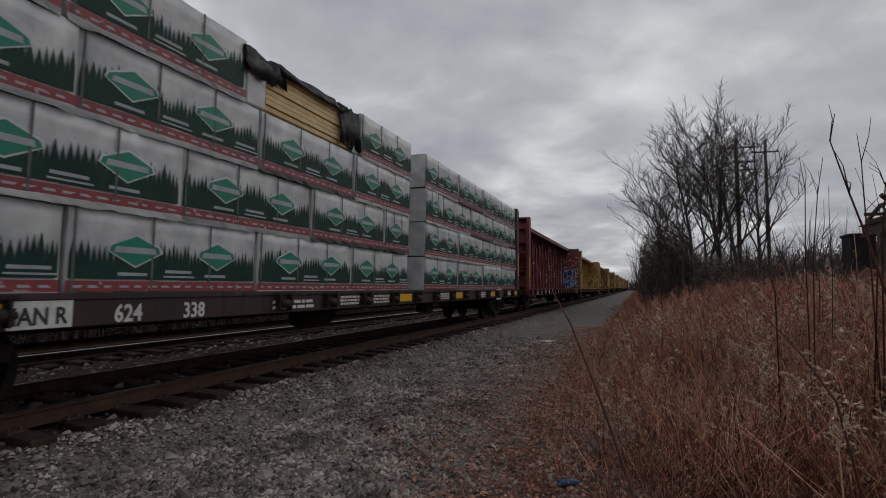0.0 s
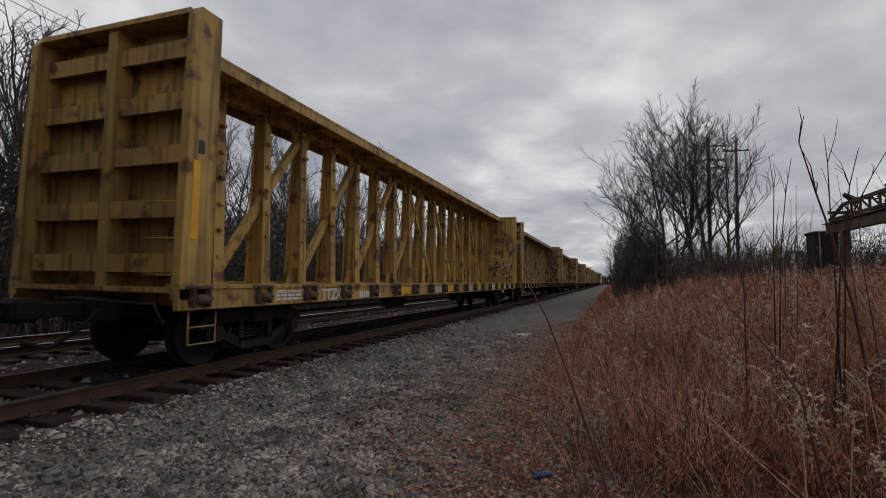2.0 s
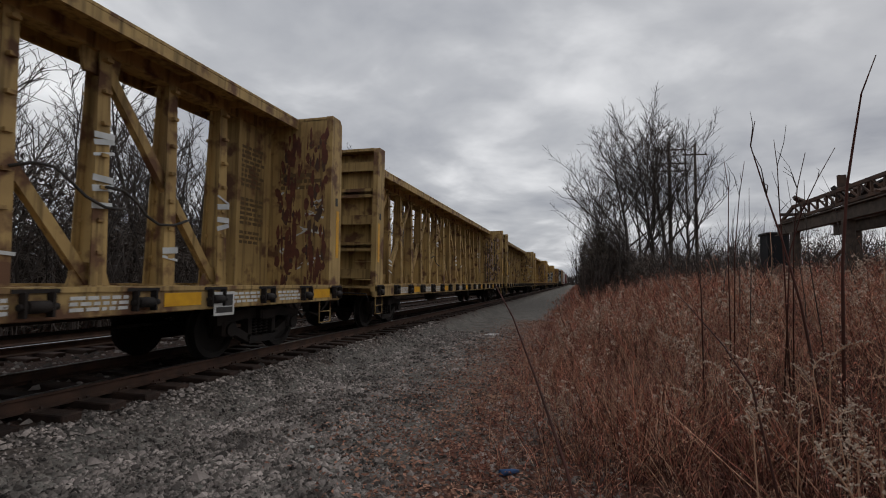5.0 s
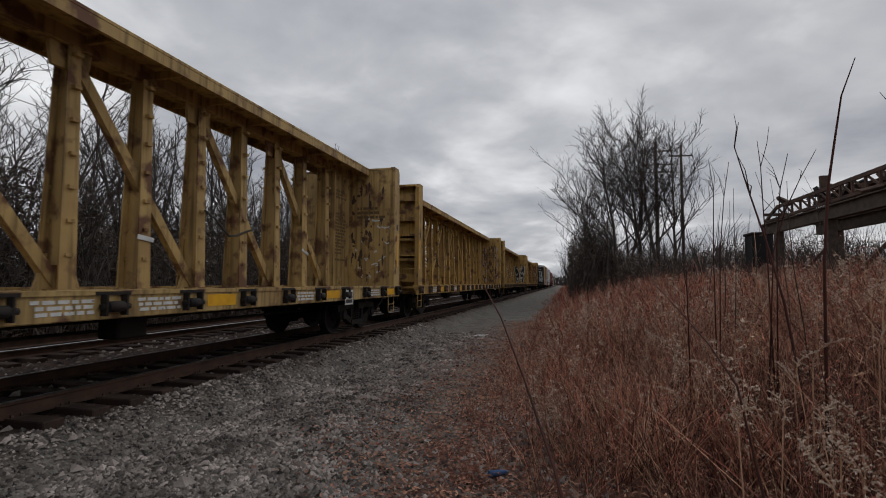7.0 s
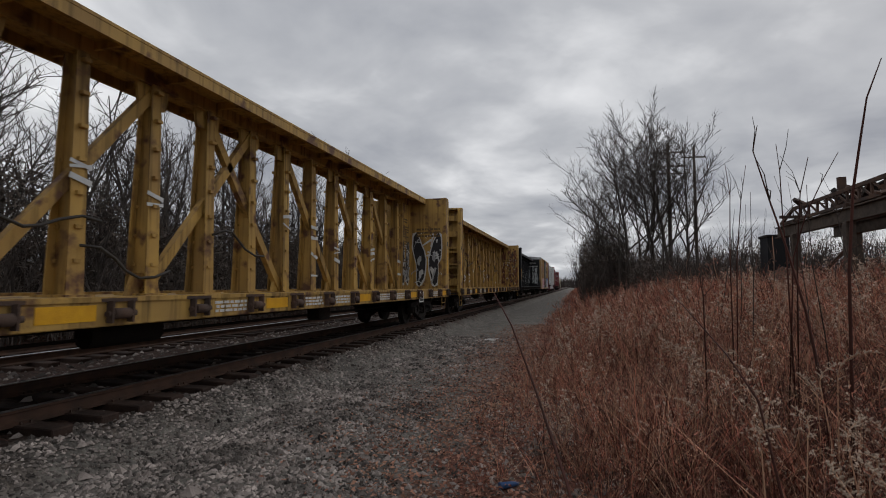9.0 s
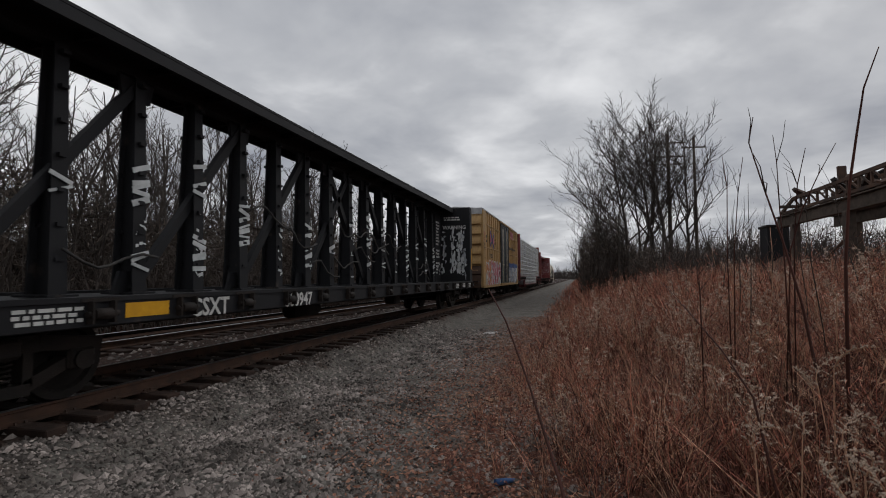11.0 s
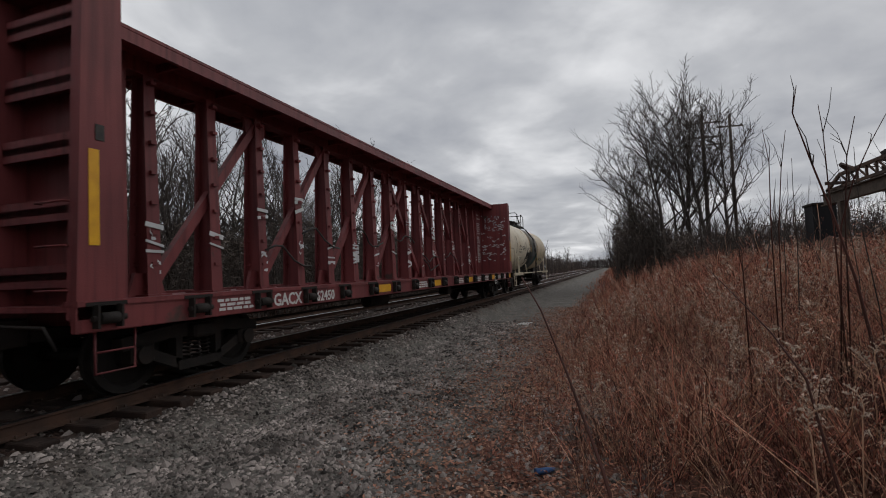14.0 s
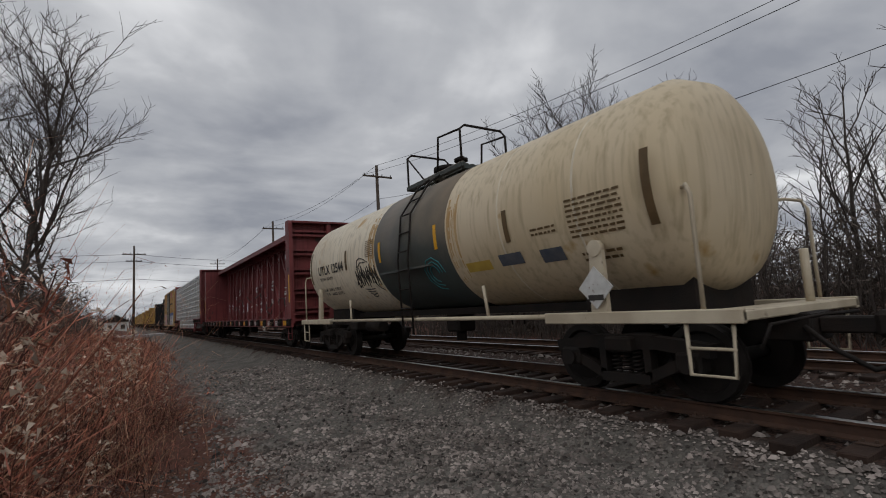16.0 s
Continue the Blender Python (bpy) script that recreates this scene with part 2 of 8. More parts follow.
def gnode(kind, **ins):
    n = gn.new(kind)
    for k, v in ins.items():
        if isinstance(v, (int, float, tuple)):
            n.inputs[k].default_value = v
        else:
            gl.new(v, n.inputs[k])
    return n


g_vor = gnode("ShaderNodeTexVoronoi", Vector=g_co.outputs["Object"], Scale=24.0)
g_big = gnode("ShaderNodeTexNoise", Vector=g_co.outputs["Object"], Scale=0.35, Detail=6.0)
g_mid = gnode("ShaderNodeTexNoise", Vector=g_co.outputs["Object"], Scale=1.6, Detail=7.0)
g_fine = gnode("ShaderNodeTexNoise", Vector=g_co.outputs["Object"], Scale=30.0, Detail=6.0)


def gmix(fac, a, b):
    n = gn.new("ShaderNodeMix")
    n.data_type = "RGBA"
    for k, v in ((0, fac), (6, a), (7, b)):
        if isinstance(v, (int, float)):
            n.inputs[k].default_value = v
        elif isinstance(v, tuple):
            n.inputs[k].default_value = (*v, 1)
        else:
            gl.new(v, n.inputs[k])
    return n.outputs[2]


def gramp(v, lo, hi):
    n = gn.new("ShaderNodeMapRange")
    gl.new(v, n.inputs[0])
    n.inputs[1].default_value, n.inputs[2].default_value = lo, hi
    return n.outputs[0]


def gmath(op, a, b):
    n = gn.new("ShaderNodeMath")
    n.operation = op
    for i, v in enumerate((a, b)):
        if isinstance(v, (int, float)):
            n.inputs[i].default_value = v
        else:
            gl.new(v, n.inputs[i])
    return n.outputs[0]


g_cell = gn.new("ShaderNodeSeparateColor")
gl.new(g_vor.outputs["Color"], g_cell.inputs[0])
g_grav = gmix(g_cell.outputs[0], (0.10, 0.092, 0.083), (0.235, 0.215, 0.19))
g_grav = gmix(gramp(g_mid.outputs[0], 0.45, 0.7), g_grav, (0.10, 0.092, 0.082))
g_soil = gmix(gramp(g_fine.outputs[0], 0.35, 0.65), (0.06, 0.034, 0.025), (0.19, 0.092, 0.062))
g_soil = gmix(gramp(g_mid.outputs[0], 0.4, 0.6), g_soil, (0.135, 0.06, 0.045))
g_edge = gmath("ADD", g_sep.outputs[0], gmath("MULTIPLY", gmath("SUBTRACT", g_mid.outputs[0], 0.5), 1.6))
g_col = gmix(gramp(g_edge, -1.9, -1.3), g_grav, g_soil)
g_west = gmath("ADD", g_sep.outputs[0], gmath("MULTIPLY", gmath("SUBTRACT", g_big.outputs[0], 0.5), 3.0))
g_col = gmix(gramp(g_west, -14.5, -16.0), g_col, g_soil)
# darker brown strip along the ties
g_col = gmix(gmath("MULTIPLY", gramp(g_edge, -4.9, -5.4), gramp(g_sep.outputs[0], -13.5, -12.5)), g_col, gmix(g_cell.outputs[0], (0.024, 0.016, 0.013), (0.085, 0.05, 0.038)))
g_b = gn["Principled BSDF"]
g_b.inputs["Roughness"].default_value = 0.95
g_b.inputs["Specular IOR Level"].default_value = 0.2
gl.new(g_col, g_b.inputs["Base Color"])
g_bump = gnode("ShaderNodeBump", Strength=0.9, Distance=0.03)
gl.new(gmath("ADD", gmath("MULTIPLY", g_vor.outputs["Distance"], -1.0), gmath("MULTIPLY", g_fine.outputs[0], 0.5)), g_bump.inputs["Height"])
gl.new(g_bump.outputs[0], g_b.inputs["Normal"])
M["ground"] = gm


# ---- mesh helpers ----
def smooth(a, b, v):
    v = min(1.0, max(0.0, (v - a) / (b - a)))
    return v * v * (3 - 2 * v)


def part(name, bm, material, parent=None, label="", m=None):
    me = bpy.data.meshes.new(name)
    bm.to_mesh(me)
    bm.free()
    for x in (material if isinstance(material, (list, tuple)) else [material]):
        me.materials.append(M[x])
    ob = new(name, me)
    ob.parent = parent
    if m is not None:
        ob.matrix_basis = m
    if label:
        ob["label"] = label
    return ob


def raw(name, verts, faces, material, parent=None, label="", slots=None):
    me = bpy.data.meshes.new(name)
    me.from_pydata(verts, [], faces)
    for x in (material if isinstance(material, (list, tuple)) else [material]):
        me.materials.append(M[x])
    if slots is not None:
        me.polygons.foreach_set("material_index", slots)
    ob = new(name, me)
    ob.parent = parent
    if label:
        ob["label"] = label
    return ob


def empty(name, m=None):
    ob = new(name)
    ob.empty_display_size = 0.3
    if m is not None:
        ob.matrix_basis = m
    return ob


def box(bm, x0, x1, y0, y1, z0, z1, bevel=0.0, slot=0):
    vs = [bm.verts.new(c) for c in ((x0, y0, z0), (x1, y0, z0), (x1, y1, z0), (x0, y1, z0), (x0, y0, z1), (x1, y0, z1), (x1, y1, z1), (x0, y1, z1))]
    fs = [bm.faces.new([vs[i] for i in f]) for f in ((3, 2, 1, 0), (4, 5, 6, 7), (0, 1, 5, 4), (1, 2, 6, 5), (2, 3, 7, 6), (3, 0, 4, 7))]
    for f in fs:
        f.material_index = slot
    if bevel:
        bmesh.ops.bevel(bm, geom=list({e for f in fs for e in f.edges}), offset=bevel, segments=1, affect="EDGES")
    return vs


def beam(bm, a, b, w, d, side=(1, 0, 0), w2=None, d2=None, slot=0):
    """A bar from a to b; w across the direction "side", d across the other."""
    a, b = Vector(a), Vector(b)
    z = (b - a).normalized()
    u = (Vector(side) - z * z.dot(Vector(side))).normalized()
    v = z.cross(u)
    vs = []
    for p, ww, dd in ((a, w, d), (b, w2 or w, d2 or d)):
        vs += [bm.verts.new(p + u * (sx * ww / 2) + v * (sy * dd / 2)) for sx, sy in ((-1, -1), (1, -1), (1, 1), (-1, 1))]
    for f in ((3, 2, 1, 0), (4, 5, 6, 7), (0, 1, 5, 4), (1, 2, 6, 5), (2, 3, 7, 6), (3, 0, 4, 7)):
        bm.faces.new([vs[i] for i in f]).material_index = slot


def tube(bm, pts, r, sides=6, slot=0, r2=None):
    """A round bar through the points."""
    rings, n = [], len(pts)
    pts = [Vector(p) for p in pts]
    for i, p in enumerate(pts):
        d = (pts[min(i + 1, n - 1)] - pts[max(i - 1, 0)]).normalized()
        u = d.cross(Vector((0.31, 0.17, 0.93))).normalized()
        v = d.cross(u)
        rr = r + ((r2 if r2 is not None else r) - r) * i / max(1, n - 1)
        rings.append([bm.verts.new(p + (u * math.cos(a) + v * math.sin(a)) * rr) for a in [2 * math.pi * k / sides for k in range(sides)]])
    for a, b in zip(rings, rings[1:]):
        for k in range(sides):
            f = bm.faces.new((a[k], a[(k + 1) % sides], b[(k + 1) % sides], b[k]))
            f.material_index, f.smooth = slot, True
    for ring in (rings[0][::-1], rings[-1]):
        bm.faces.new(ring).material_index = slot


def disc_x(bm, c, r, x0, x1, sides=24, slot=0, r1=None):
    """A round plate with its axis along x."""
    rings = []
    for x, rr in ((x0, r), (x1, r1 if r1 is not None else r)):
        rings.append([bm.verts.new((x, c[0] + rr * math.cos(2 * math.pi * k / sides), c[1] + rr * math.sin(2 * math.pi * k / sides))) for k in range(sides)])
    for k in range(sides):
        f = bm.faces.new((rings[0][k], rings[0][(k + 1) % sides], rings[1][(k + 1) % sides], rings[1][k]))
        f.material_index, f.smooth = slot, True
    bm.faces.new(rings[0][::-1]).material_index = slot
    bm.faces.new(rings[1]).material_index = slot


def text_mesh(words, size, thick=0.002, stretch=1.0):
    """Lettering as a mesh in its x-y plane, in the built-in font."""
    cu = bpy.data.curves.new("lettering", "FONT")
    cu.body, cu.size, cu.extrude, cu.resolution_u, cu.offset = words, size, thick, 2, size * 0.022
    ob = bpy.data.objects.new("lettering", cu)
    me = bpy.data.meshes.new_from_object(ob)
    for v in me.vertices:
        v.co.x *= stretch
    bpy.data.objects.remove(ob)
    bpy.data.curves.remove(cu)
    return me


def lettering(words, size, material, parent, m, name="lettering", stretch=1.0):
    me = text_mesh(words, size, 0.002, stretch)
    me.materials.append(M[material])
    ob = new(name, me)
    ob.parent, ob.matrix_basis = parent, m
    return tagged(ob, kind="stuff")


def on_side(x, y, z):
    """Reading along the side of a car that faces +x: letters run towards +y."""
    return Matrix.Translation((x, y, z)) @ Matrix(((0, 0, 1, 0), (1, 0, 0, 0), (0, 1, 0, 0), (0, 0, 0, 1)))


# ---- the ground ----
TRACK_X, TRACK2_X = -6.53, -10.75


def ground_z(x, y):
    z = -0.58
    z += 0.35 * (smooth(-4.55, -5.25, x) if x > -9 else smooth(-14.2, -12.6, x))
    z -= 0.25 * smooth(-14.2, -17, x)
    bank = 1.2 * smooth(-0.6, 5.6, x) * smooth(-2, 6, y) + 0.55 * smooth(-0.6, 2.6, x) * smooth(2, -4, y)
    bank += 0.7 * smooth(6, 15, x)
    z += bank
    amp = 0.02 + 0.10 * smooth(-1.2, 1.5, x)
    z += amp * noise.noise((x * 0.45, y * 0.45, 0)) + 0.012 * noise.noise((x * 2.2, y * 2.2, 3))
    return z


def steps(stops):
    out = [stops[0][0]]
    for (a, s), (b, _) in zip(stops, stops[1:]):
        k = max(1, round((b - a) / s))
        out += [a + (b - a) * i / k for i in range(1, k + 1)]
    return out


gx = steps([(-1500, 300), (-300, 60), (-60, 5), (-18, 0.6), (-5.6, 0.18), (1.5, 0.4), (10, 1.2), (40, 10), (120, 80), (400, 300), (1500, 1)])
gy = steps([(-1800, 400), (-400, 60), (-100, 8), (-25, 0.9), (-6, 0.4), (16, 1.0), (60, 5), (140, 30), (600, 300), (2400, 1)])
gv = [(x, y, ground_z(x, y)) for y in gy for x in gx]
gw = len(gx)
gf = [(j * gw + i, j * gw + i + 1, (j + 1) * gw + i + 1, (j + 1) * gw + i) for j in range(len(gy) - 1) for i in range(gw - 1)]
ground = raw("ground", gv, gf, "ground")
ground.data.polygons.foreach_set("use_smooth", [True] * len(gf))
tagged(ground, "grey gravel service strip and brown leaf-littered soil", "ground", kind="structure")

# rails, with the real section
RAIL = [(-0.07, -0.17), (0.07, -0.17), (0.07, -0.155), (0.012, -0.13), (0.010, -0.045), (0.035, -0.035), (0.036, -0.008), (0.026, 0.0),
        (-0.026, 0.0), (-0.036, -0.008), (-0.035, -0.035), (-0.010, -0.045), (-0.012, -0.13), (-0.07, -0.155)]
for tx, where in ((TRACK_X, "polished steel rail under the passing train"), (TRACK2_X, "steel rail of the second track")):
    for s in (-0.7525, 0.7525):
        ys = (-700, -300, -100, -30, 30, 100, 300, 900)
        v = [(tx + s + px, y, pz) for y in ys for px, pz in RAIL]
        k = len(RAIL)
        f = [(j * k + i, j * k + (i + 1) % k, (j + 1) * k + (i + 1) % k, (j + 1) * k + i) for j in range(len(ys) - 1) for i in range(k)]
        slots = [1 if i in (6, 7, 8) else 0 for j in range(len(ys) - 1) for i in range(k)]
        tagged(raw("rail", v, f, ["rail_side", "rail_head"], slots=slots), where, "rail", "rails", "structure")

# ---- the train ----
SPEED = 21.668                                     # metres a second, towards -y
TRAIN, SWAY = [], []                               # (thing, its y at the start); things that sway in the wind
HALF = 1.55                                        # half the width of a car
rnd = random.Random(5)


def bm_of(fn, *a):
    bm = bmesh.new()
    fn(bm, *a)
    return bm


def truck(parent, y, z=0.0):
    """A three-piece freight truck: side frames, bolster, axles with wheels, springs."""
    def frame_side(bm, x):
        beam(bm, (x, y - 1.15, 0.62), (x, y - 0.45, 0.70), 0.16, 0.16)
        beam(bm, (x, y - 0.45, 0.70), (x, y + 0.45, 0.70), 0.16, 0.18)
        beam(bm, (x, y + 0.45, 0.70), (x, y + 1.15, 0.62), 0.16, 0.16)
        beam(bm, (x, y - 1.0, 0.56), (x, y - 0.32, 0.26), 0.15, 0.13)
        beam(bm, (x, y + 0.32, 0.26), (x, y + 1.0, 0.56), 0.15, 0.13)
        beam(bm, (x, y - 0.36, 0.24), (x, y + 0.36, 0.24), 0.18, 0.12)
        for s in (-0.27, 0.27):
            beam(bm, (x, y + s * 1.25, 0.26), (x, y + s * 1.25, 0.68), 0.15, 0.1)
        for s in (-0.89, 0.89):
            box(bm, x - 0.1, x + 0.12, y + s - 0.16, y + s + 0.16, 0.36, 0.60, 0.03)
            disc_x(bm, (y + s, 0.47), 0.11, x + 0.12, x + 0.16, 12)
    for x in (-0.99, 0.99):
        part("side_frame", bm_of(frame_side, x), "grime", parent)

    def spring(bm, x, a):
        n = 26
        tube(bm, [(x + 0.06 * math.cos(i * 1.3), y + a + 0.06 * math.sin(i * 1.3), 0.3 + 0.28 * i / n) for i in range(n + 1)], 0.016, 4)
    for x in (-0.99, 0.99):
        for a in (-0.16, 0.0, 0.16):
            part("spring", bm_of(spring, x, a), "grime", parent)

    def bolster(bm):
        box(bm, -1.2, 1.2, y - 0.2, y + 0.2, 0.58, 0.78, 0.03)
    part("bolster", bm_of(bolster), "grime", parent)
    for s in (-0.89, 0.89):
        part("axle", bm_of(lambda bm: tube(bm, [(-0.95, y + s, 0.46), (0.95, y + s, 0.46)], 0.08, 10)), "wheel", parent)
        def wheel(bm, sx):
            rings = []
            for r_, x_ in ((0.10, 0.66), (0.14, 0.66), (0.36, 0.70), (0.49, 0.67), (0.49, 0.70), (0.46, 0.705), (0.455, 0.82), (0.37, 0.82), (0.34, 0.77), (0.16, 0.80), (0.14, 0.88), (0.08, 0.88)):
                rings.append([bm.verts.new((sx * x_, y + s + r_ * math.cos(k * math.pi / 14), 0.46 + r_ * math.sin(k * math.pi / 14))) for k in range(28)])
            for p_, q_ in zip(rings, rings[1:]):
                for k in range(28):
                    bm.faces.new((p_[k], p_[(k + 1) % 28], q_[(k + 1) % 28], q_[k]))
            bmesh.ops.recalc_face_normals(bm, faces=bm.faces[:])
        for sx in (-1, 1):
            part("wheel", bm_of(wheel, sx), "wheel", parent)


def coupler(parent, y, out):
    """Knuckle coupler with its draft box and air hose; out: -1 at the front, 1 at the rear."""
    def body(bm):
        box(bm, -0.28, 0.28, *sorted((y - out * 0.35, y + out * 0.1)), 0.68, 1.0, 0.02)
        box(bm, -0.09, 0.09, *sorted((y + out * 0.1, y + out * 0.62)), 0.76, 0.94, 0.02)
        box(bm, -0.17, 0.15, *sorted((y + out * 0.6, y + out * 0.92)), 0.72, 1.0, 0.05)
        tube(bm, [(0.32, y + out * 0.05, 0.85), (0.33, y + out * 0.3, 0.62), (0.28, y + out * 0.6, 0.42), (0.2, y + out * 0.85, 0.5)], 0.028, 6)
    part("coupler", bm_of(body), "grime", parent)
    def lever(bm):
        tube(bm, [(1.45, y + out * 0.12, 0.72), (1.4, y + out * 0.2, 0.95), (0.3, y + out * 0.25, 0.98), (0.15, y + out * 0.5, 1.0)], 0.018, 5)
    part("uncoupling_lever", bm_of(lever), "grime", parent)


def bulkhead(parent, paint, y, out, top=4.74):
    """An end wall of a centre-beam flat: smooth inside, ribbed outside; out: -1 at the front, 1 at the rear."""
    yi, yo = y - out * 0.5, y                       # inner and outer face at the foot
    yt = y - out * 0.08                             # outer face at the top
    def sheet(bm):
        box(bm, -HALF + 0.06, HALF - 0.06, *sorted((yi, yi + out * 0.06)), 1.12, top - 0.06)
    wall = part("bulkhead", bm_of(sheet), paint, parent)
    def corner(bm, s):
        z0, z1 = 1.0, top
        x0, x1 = sorted((s * (HALF - 0.14), s * HALF))
        v = []
        for z, yo_ in ((z0, yo), (z1 - 0.12, yt), (z1, yt - out * 0.08)):
            v.append([bm.verts.new(c) for c in ((x0, yi - out * 0.003, z), (x1, yi - out * 0.003, z), (x1, yo_, z), (x0, yo_, z))])
        for a, b in zip(v, v[1:]):
            for k in range(4):
                bm.faces.new((a[k], a[(k + 1) % 4], b[(k + 1) % 4], b[k]))
        bm.faces.new(v[0][::-1])
        bm.faces.new(v[-1])
        bmesh.ops.recalc_face_normals(bm, faces=bm.faces[:])
    for s in (-1, 1):
        part("corner_post", bm_of(corner, s), paint, wall)
    def ribs(bm, z, d):
        box(bm, -HALF + 0.14, HALF - 0.14, *sorted((yi + out * 0.06, yi + out * d)), z - 0.04, z + 0.04)
        box(bm, -HALF + 0.14, HALF - 0.14, *sorted((yi + out * (d - 0.02), yi + out * d)), z - 0.12, z + 0.12)
    for k in range(5):
        z = 1.45 + k * (top - 1.9) / 4
        part("rib", bm_of(ribs, z, 0.34 - 0.02 * k), paint, wall)
    def mid(bm):
        beam(bm, (0, yi + out * 0.2, 1.1), (0, yi + out * 0.2, top - 0.08), 0.16, 0.3)
    part("centre_post", bm_of(mid), paint, wall)
    def cap(bm):
        box(bm, -HALF + 0.14, HALF - 0.14, *sorted((yi, yt - out * 0.02)), top - 0.08, top - 0.01)
    part("cap", bm_of(cap), paint, wall)
    # grab irons on the corner post and ladder on the outside
    def rungs(bm, z):
        tube(bm, [(1.0, yo - out * 0.04, z), (1.0, yo + out * 0.03, z), (1.42, yo + out * 0.03, z), (1.42, yo - out * 0.04, z)], 0.012, 4)
    for z in (1.3, 1.75, 2.2):
        part("grab_iron", bm_of(rungs, z), paint, wall)
    def tape(bm):
        box(bm, HALF + 0.001, HALF + 0.006, *sorted((yo - out * 0.24, yo - out * 0.13)), 1.75, 2.75)
    part("reflector", bm_of(tape), "reflector", wall, "yellow reflective tape")
    def slot(bm):
        box(bm, HALF + 0.001, HALF + 0.007, *sorted((yo - out * 0.3, yo - out * 0.2)), 2.85, 3.02, 0.004)
    part("hand_hold", bm_of(slot), "stencil", wall)
    return wall


def flat_frame(parent, paint, L, low=None, clear=(0, 0)):
    """Side sills, floor and cross bearers, winches, trucks and couplers. low: span of a dropped middle."""
    def sill(bm, s, a, b, z0, z1):
        x0, x1 = sorted((s * (HALF - 0.09), s * HALF))
        box(bm, x0, x1, a, b, z0, z1, 0.012)
        x0, x1 = sorted((s * (HALF - 0.2), s * (HALF + 0.02)))
        box(bm, x0, x1, a, b, z1 - 0.02, z1 + 0.035)
    def floor(bm, a, b, z):
        box(bm, -HALF + 0.09, HALF - 0.09, a, b, z - 0.06, z)
        k = a + 0.6
        while k < b - 0.3:
            box(bm, -HALF + 0.1, HALF - 0.1, k, k + 0.1, z - 0.26, z - 0.06)
            k += 1.2
    spans = [(0.0, L, 0.86, 1.15)] if not low else [(0.0, low[0], 1.1, 1.40), (low[0], low[1], 0.40, 0.62), (low[1], L, 1.1, 1.40)]
    for a, b, z0, z1 in spans:
        for s in (-1, 1):
            part("side_sill", bm_of(sill, s, a + 0.003, b - 0.003, z0, z1), paint, parent)
        part("floor", bm_of(floor, a + 0.003, b - 0.003, z1 - 0.01), paint, parent)
    if low:
        for y, s in ((low[0], 1), (low[1], -1)):
            def brace(bm, sx):
                beam(bm, (sx * 1.42, y - s * 1.15, 1.1), (sx * 1.42, y + s * 0.05, 0.45), 0.08, 0.22)
                beam(bm, (sx * 1.45, y, 0.42), (sx * 1.45, y, 1.38), 0.1, 0.16)
                beam(bm, (sx * 1.35, y + s * 0.1, 0.5), (sx * 1.35, y + s * 0.1, 1.38), 0.1, 0.1)
            for sx in (-1, 1):
                part("drop_brace", bm_of(brace, sx), paint, parent)
    def centre(bm):
        box(bm, -0.32, 0.32, 0.35, L - 0.35, 0.72, 0.86 if not low else 0.95)
    part("centre_sill", bm_of(centre), "grime", parent)
    for y in (2.0, L - 2.0):
        truck(parent, y)
    coupler(parent, 0.0, -1)
    coupler(parent, L, 1)
    # strap winches hung under the edge
    def winch(bm, y, z):
        box(bm, HALF - 0.02, HALF + 0.09, y - 0.14, y - 0.115, z - 0.16, z + 0.08)
        box(bm, HALF - 0.02, HALF + 0.09, y + 0.115, y + 0.14, z - 0.16, z + 0.08)
        tube(bm, [(HALF + 0.045, y - 0.17, z - 0.06), (HALF + 0.045, y + 0.19, z - 0.06)], 0.035, 8)
        tube(bm, [(HALF + 0.045, y - 0.1, z - 0.06), (HALF + 0.045, y + 0.1, z - 0.06)], 0.065, 8)
        box(bm, HALF - 0.01, HALF + 0.03, y - 0.22, y + 0.22, z + 0.07, z + 0.11)
    y = 0.3
    while y < L - 0.2:
        if clear[0] < y < clear[1]:
            y += 1.2
            continue
        z = 1.06
        if low:
            z = 0.5 if low[0] < y < low[1] else 1.3
        part("strap_winch", bm_of(winch, y, z), "grime" if paint != "yellow" else "rust", parent)
        y += 1.2
    def step(bm, y, out):
        tube(bm, [(1.46, y, 0.9), (1.46, y, 0.42), (1.46, y + out * 0.45, 0.42), (1.46, y + out * 0.45, 0.9)], 0.016, 5)
        tube(bm, [(1.46, y, 0.64), (1.46, y + out * 0.45, 0.64)], 0.013, 5)
    for y, out in ((0.25, 1), (L - 0.25, -1)):
        part("sill_step", bm_of(step, y, out), paint, parent)
    # brake gear slung under the floor
    def gear(bm):
        tube(bm, [(0.5, L * 0.36, 0.66), (0.5, L * 0.36 + 1.1, 0.66)], 0.16, 10)
        box(bm, 0.75, 1.1, L * 0.58, L * 0.58 + 0.45, 0.55, 0.85, 0.03)
        tube(bm, [(0.35, 3.0, 0.6), (0.42, L * 0.5, 0.62), (0.35, L - 3.0, 0.6)], 0.025, 5)
    part("brake_gear", bm_of(gear), "grime", parent)


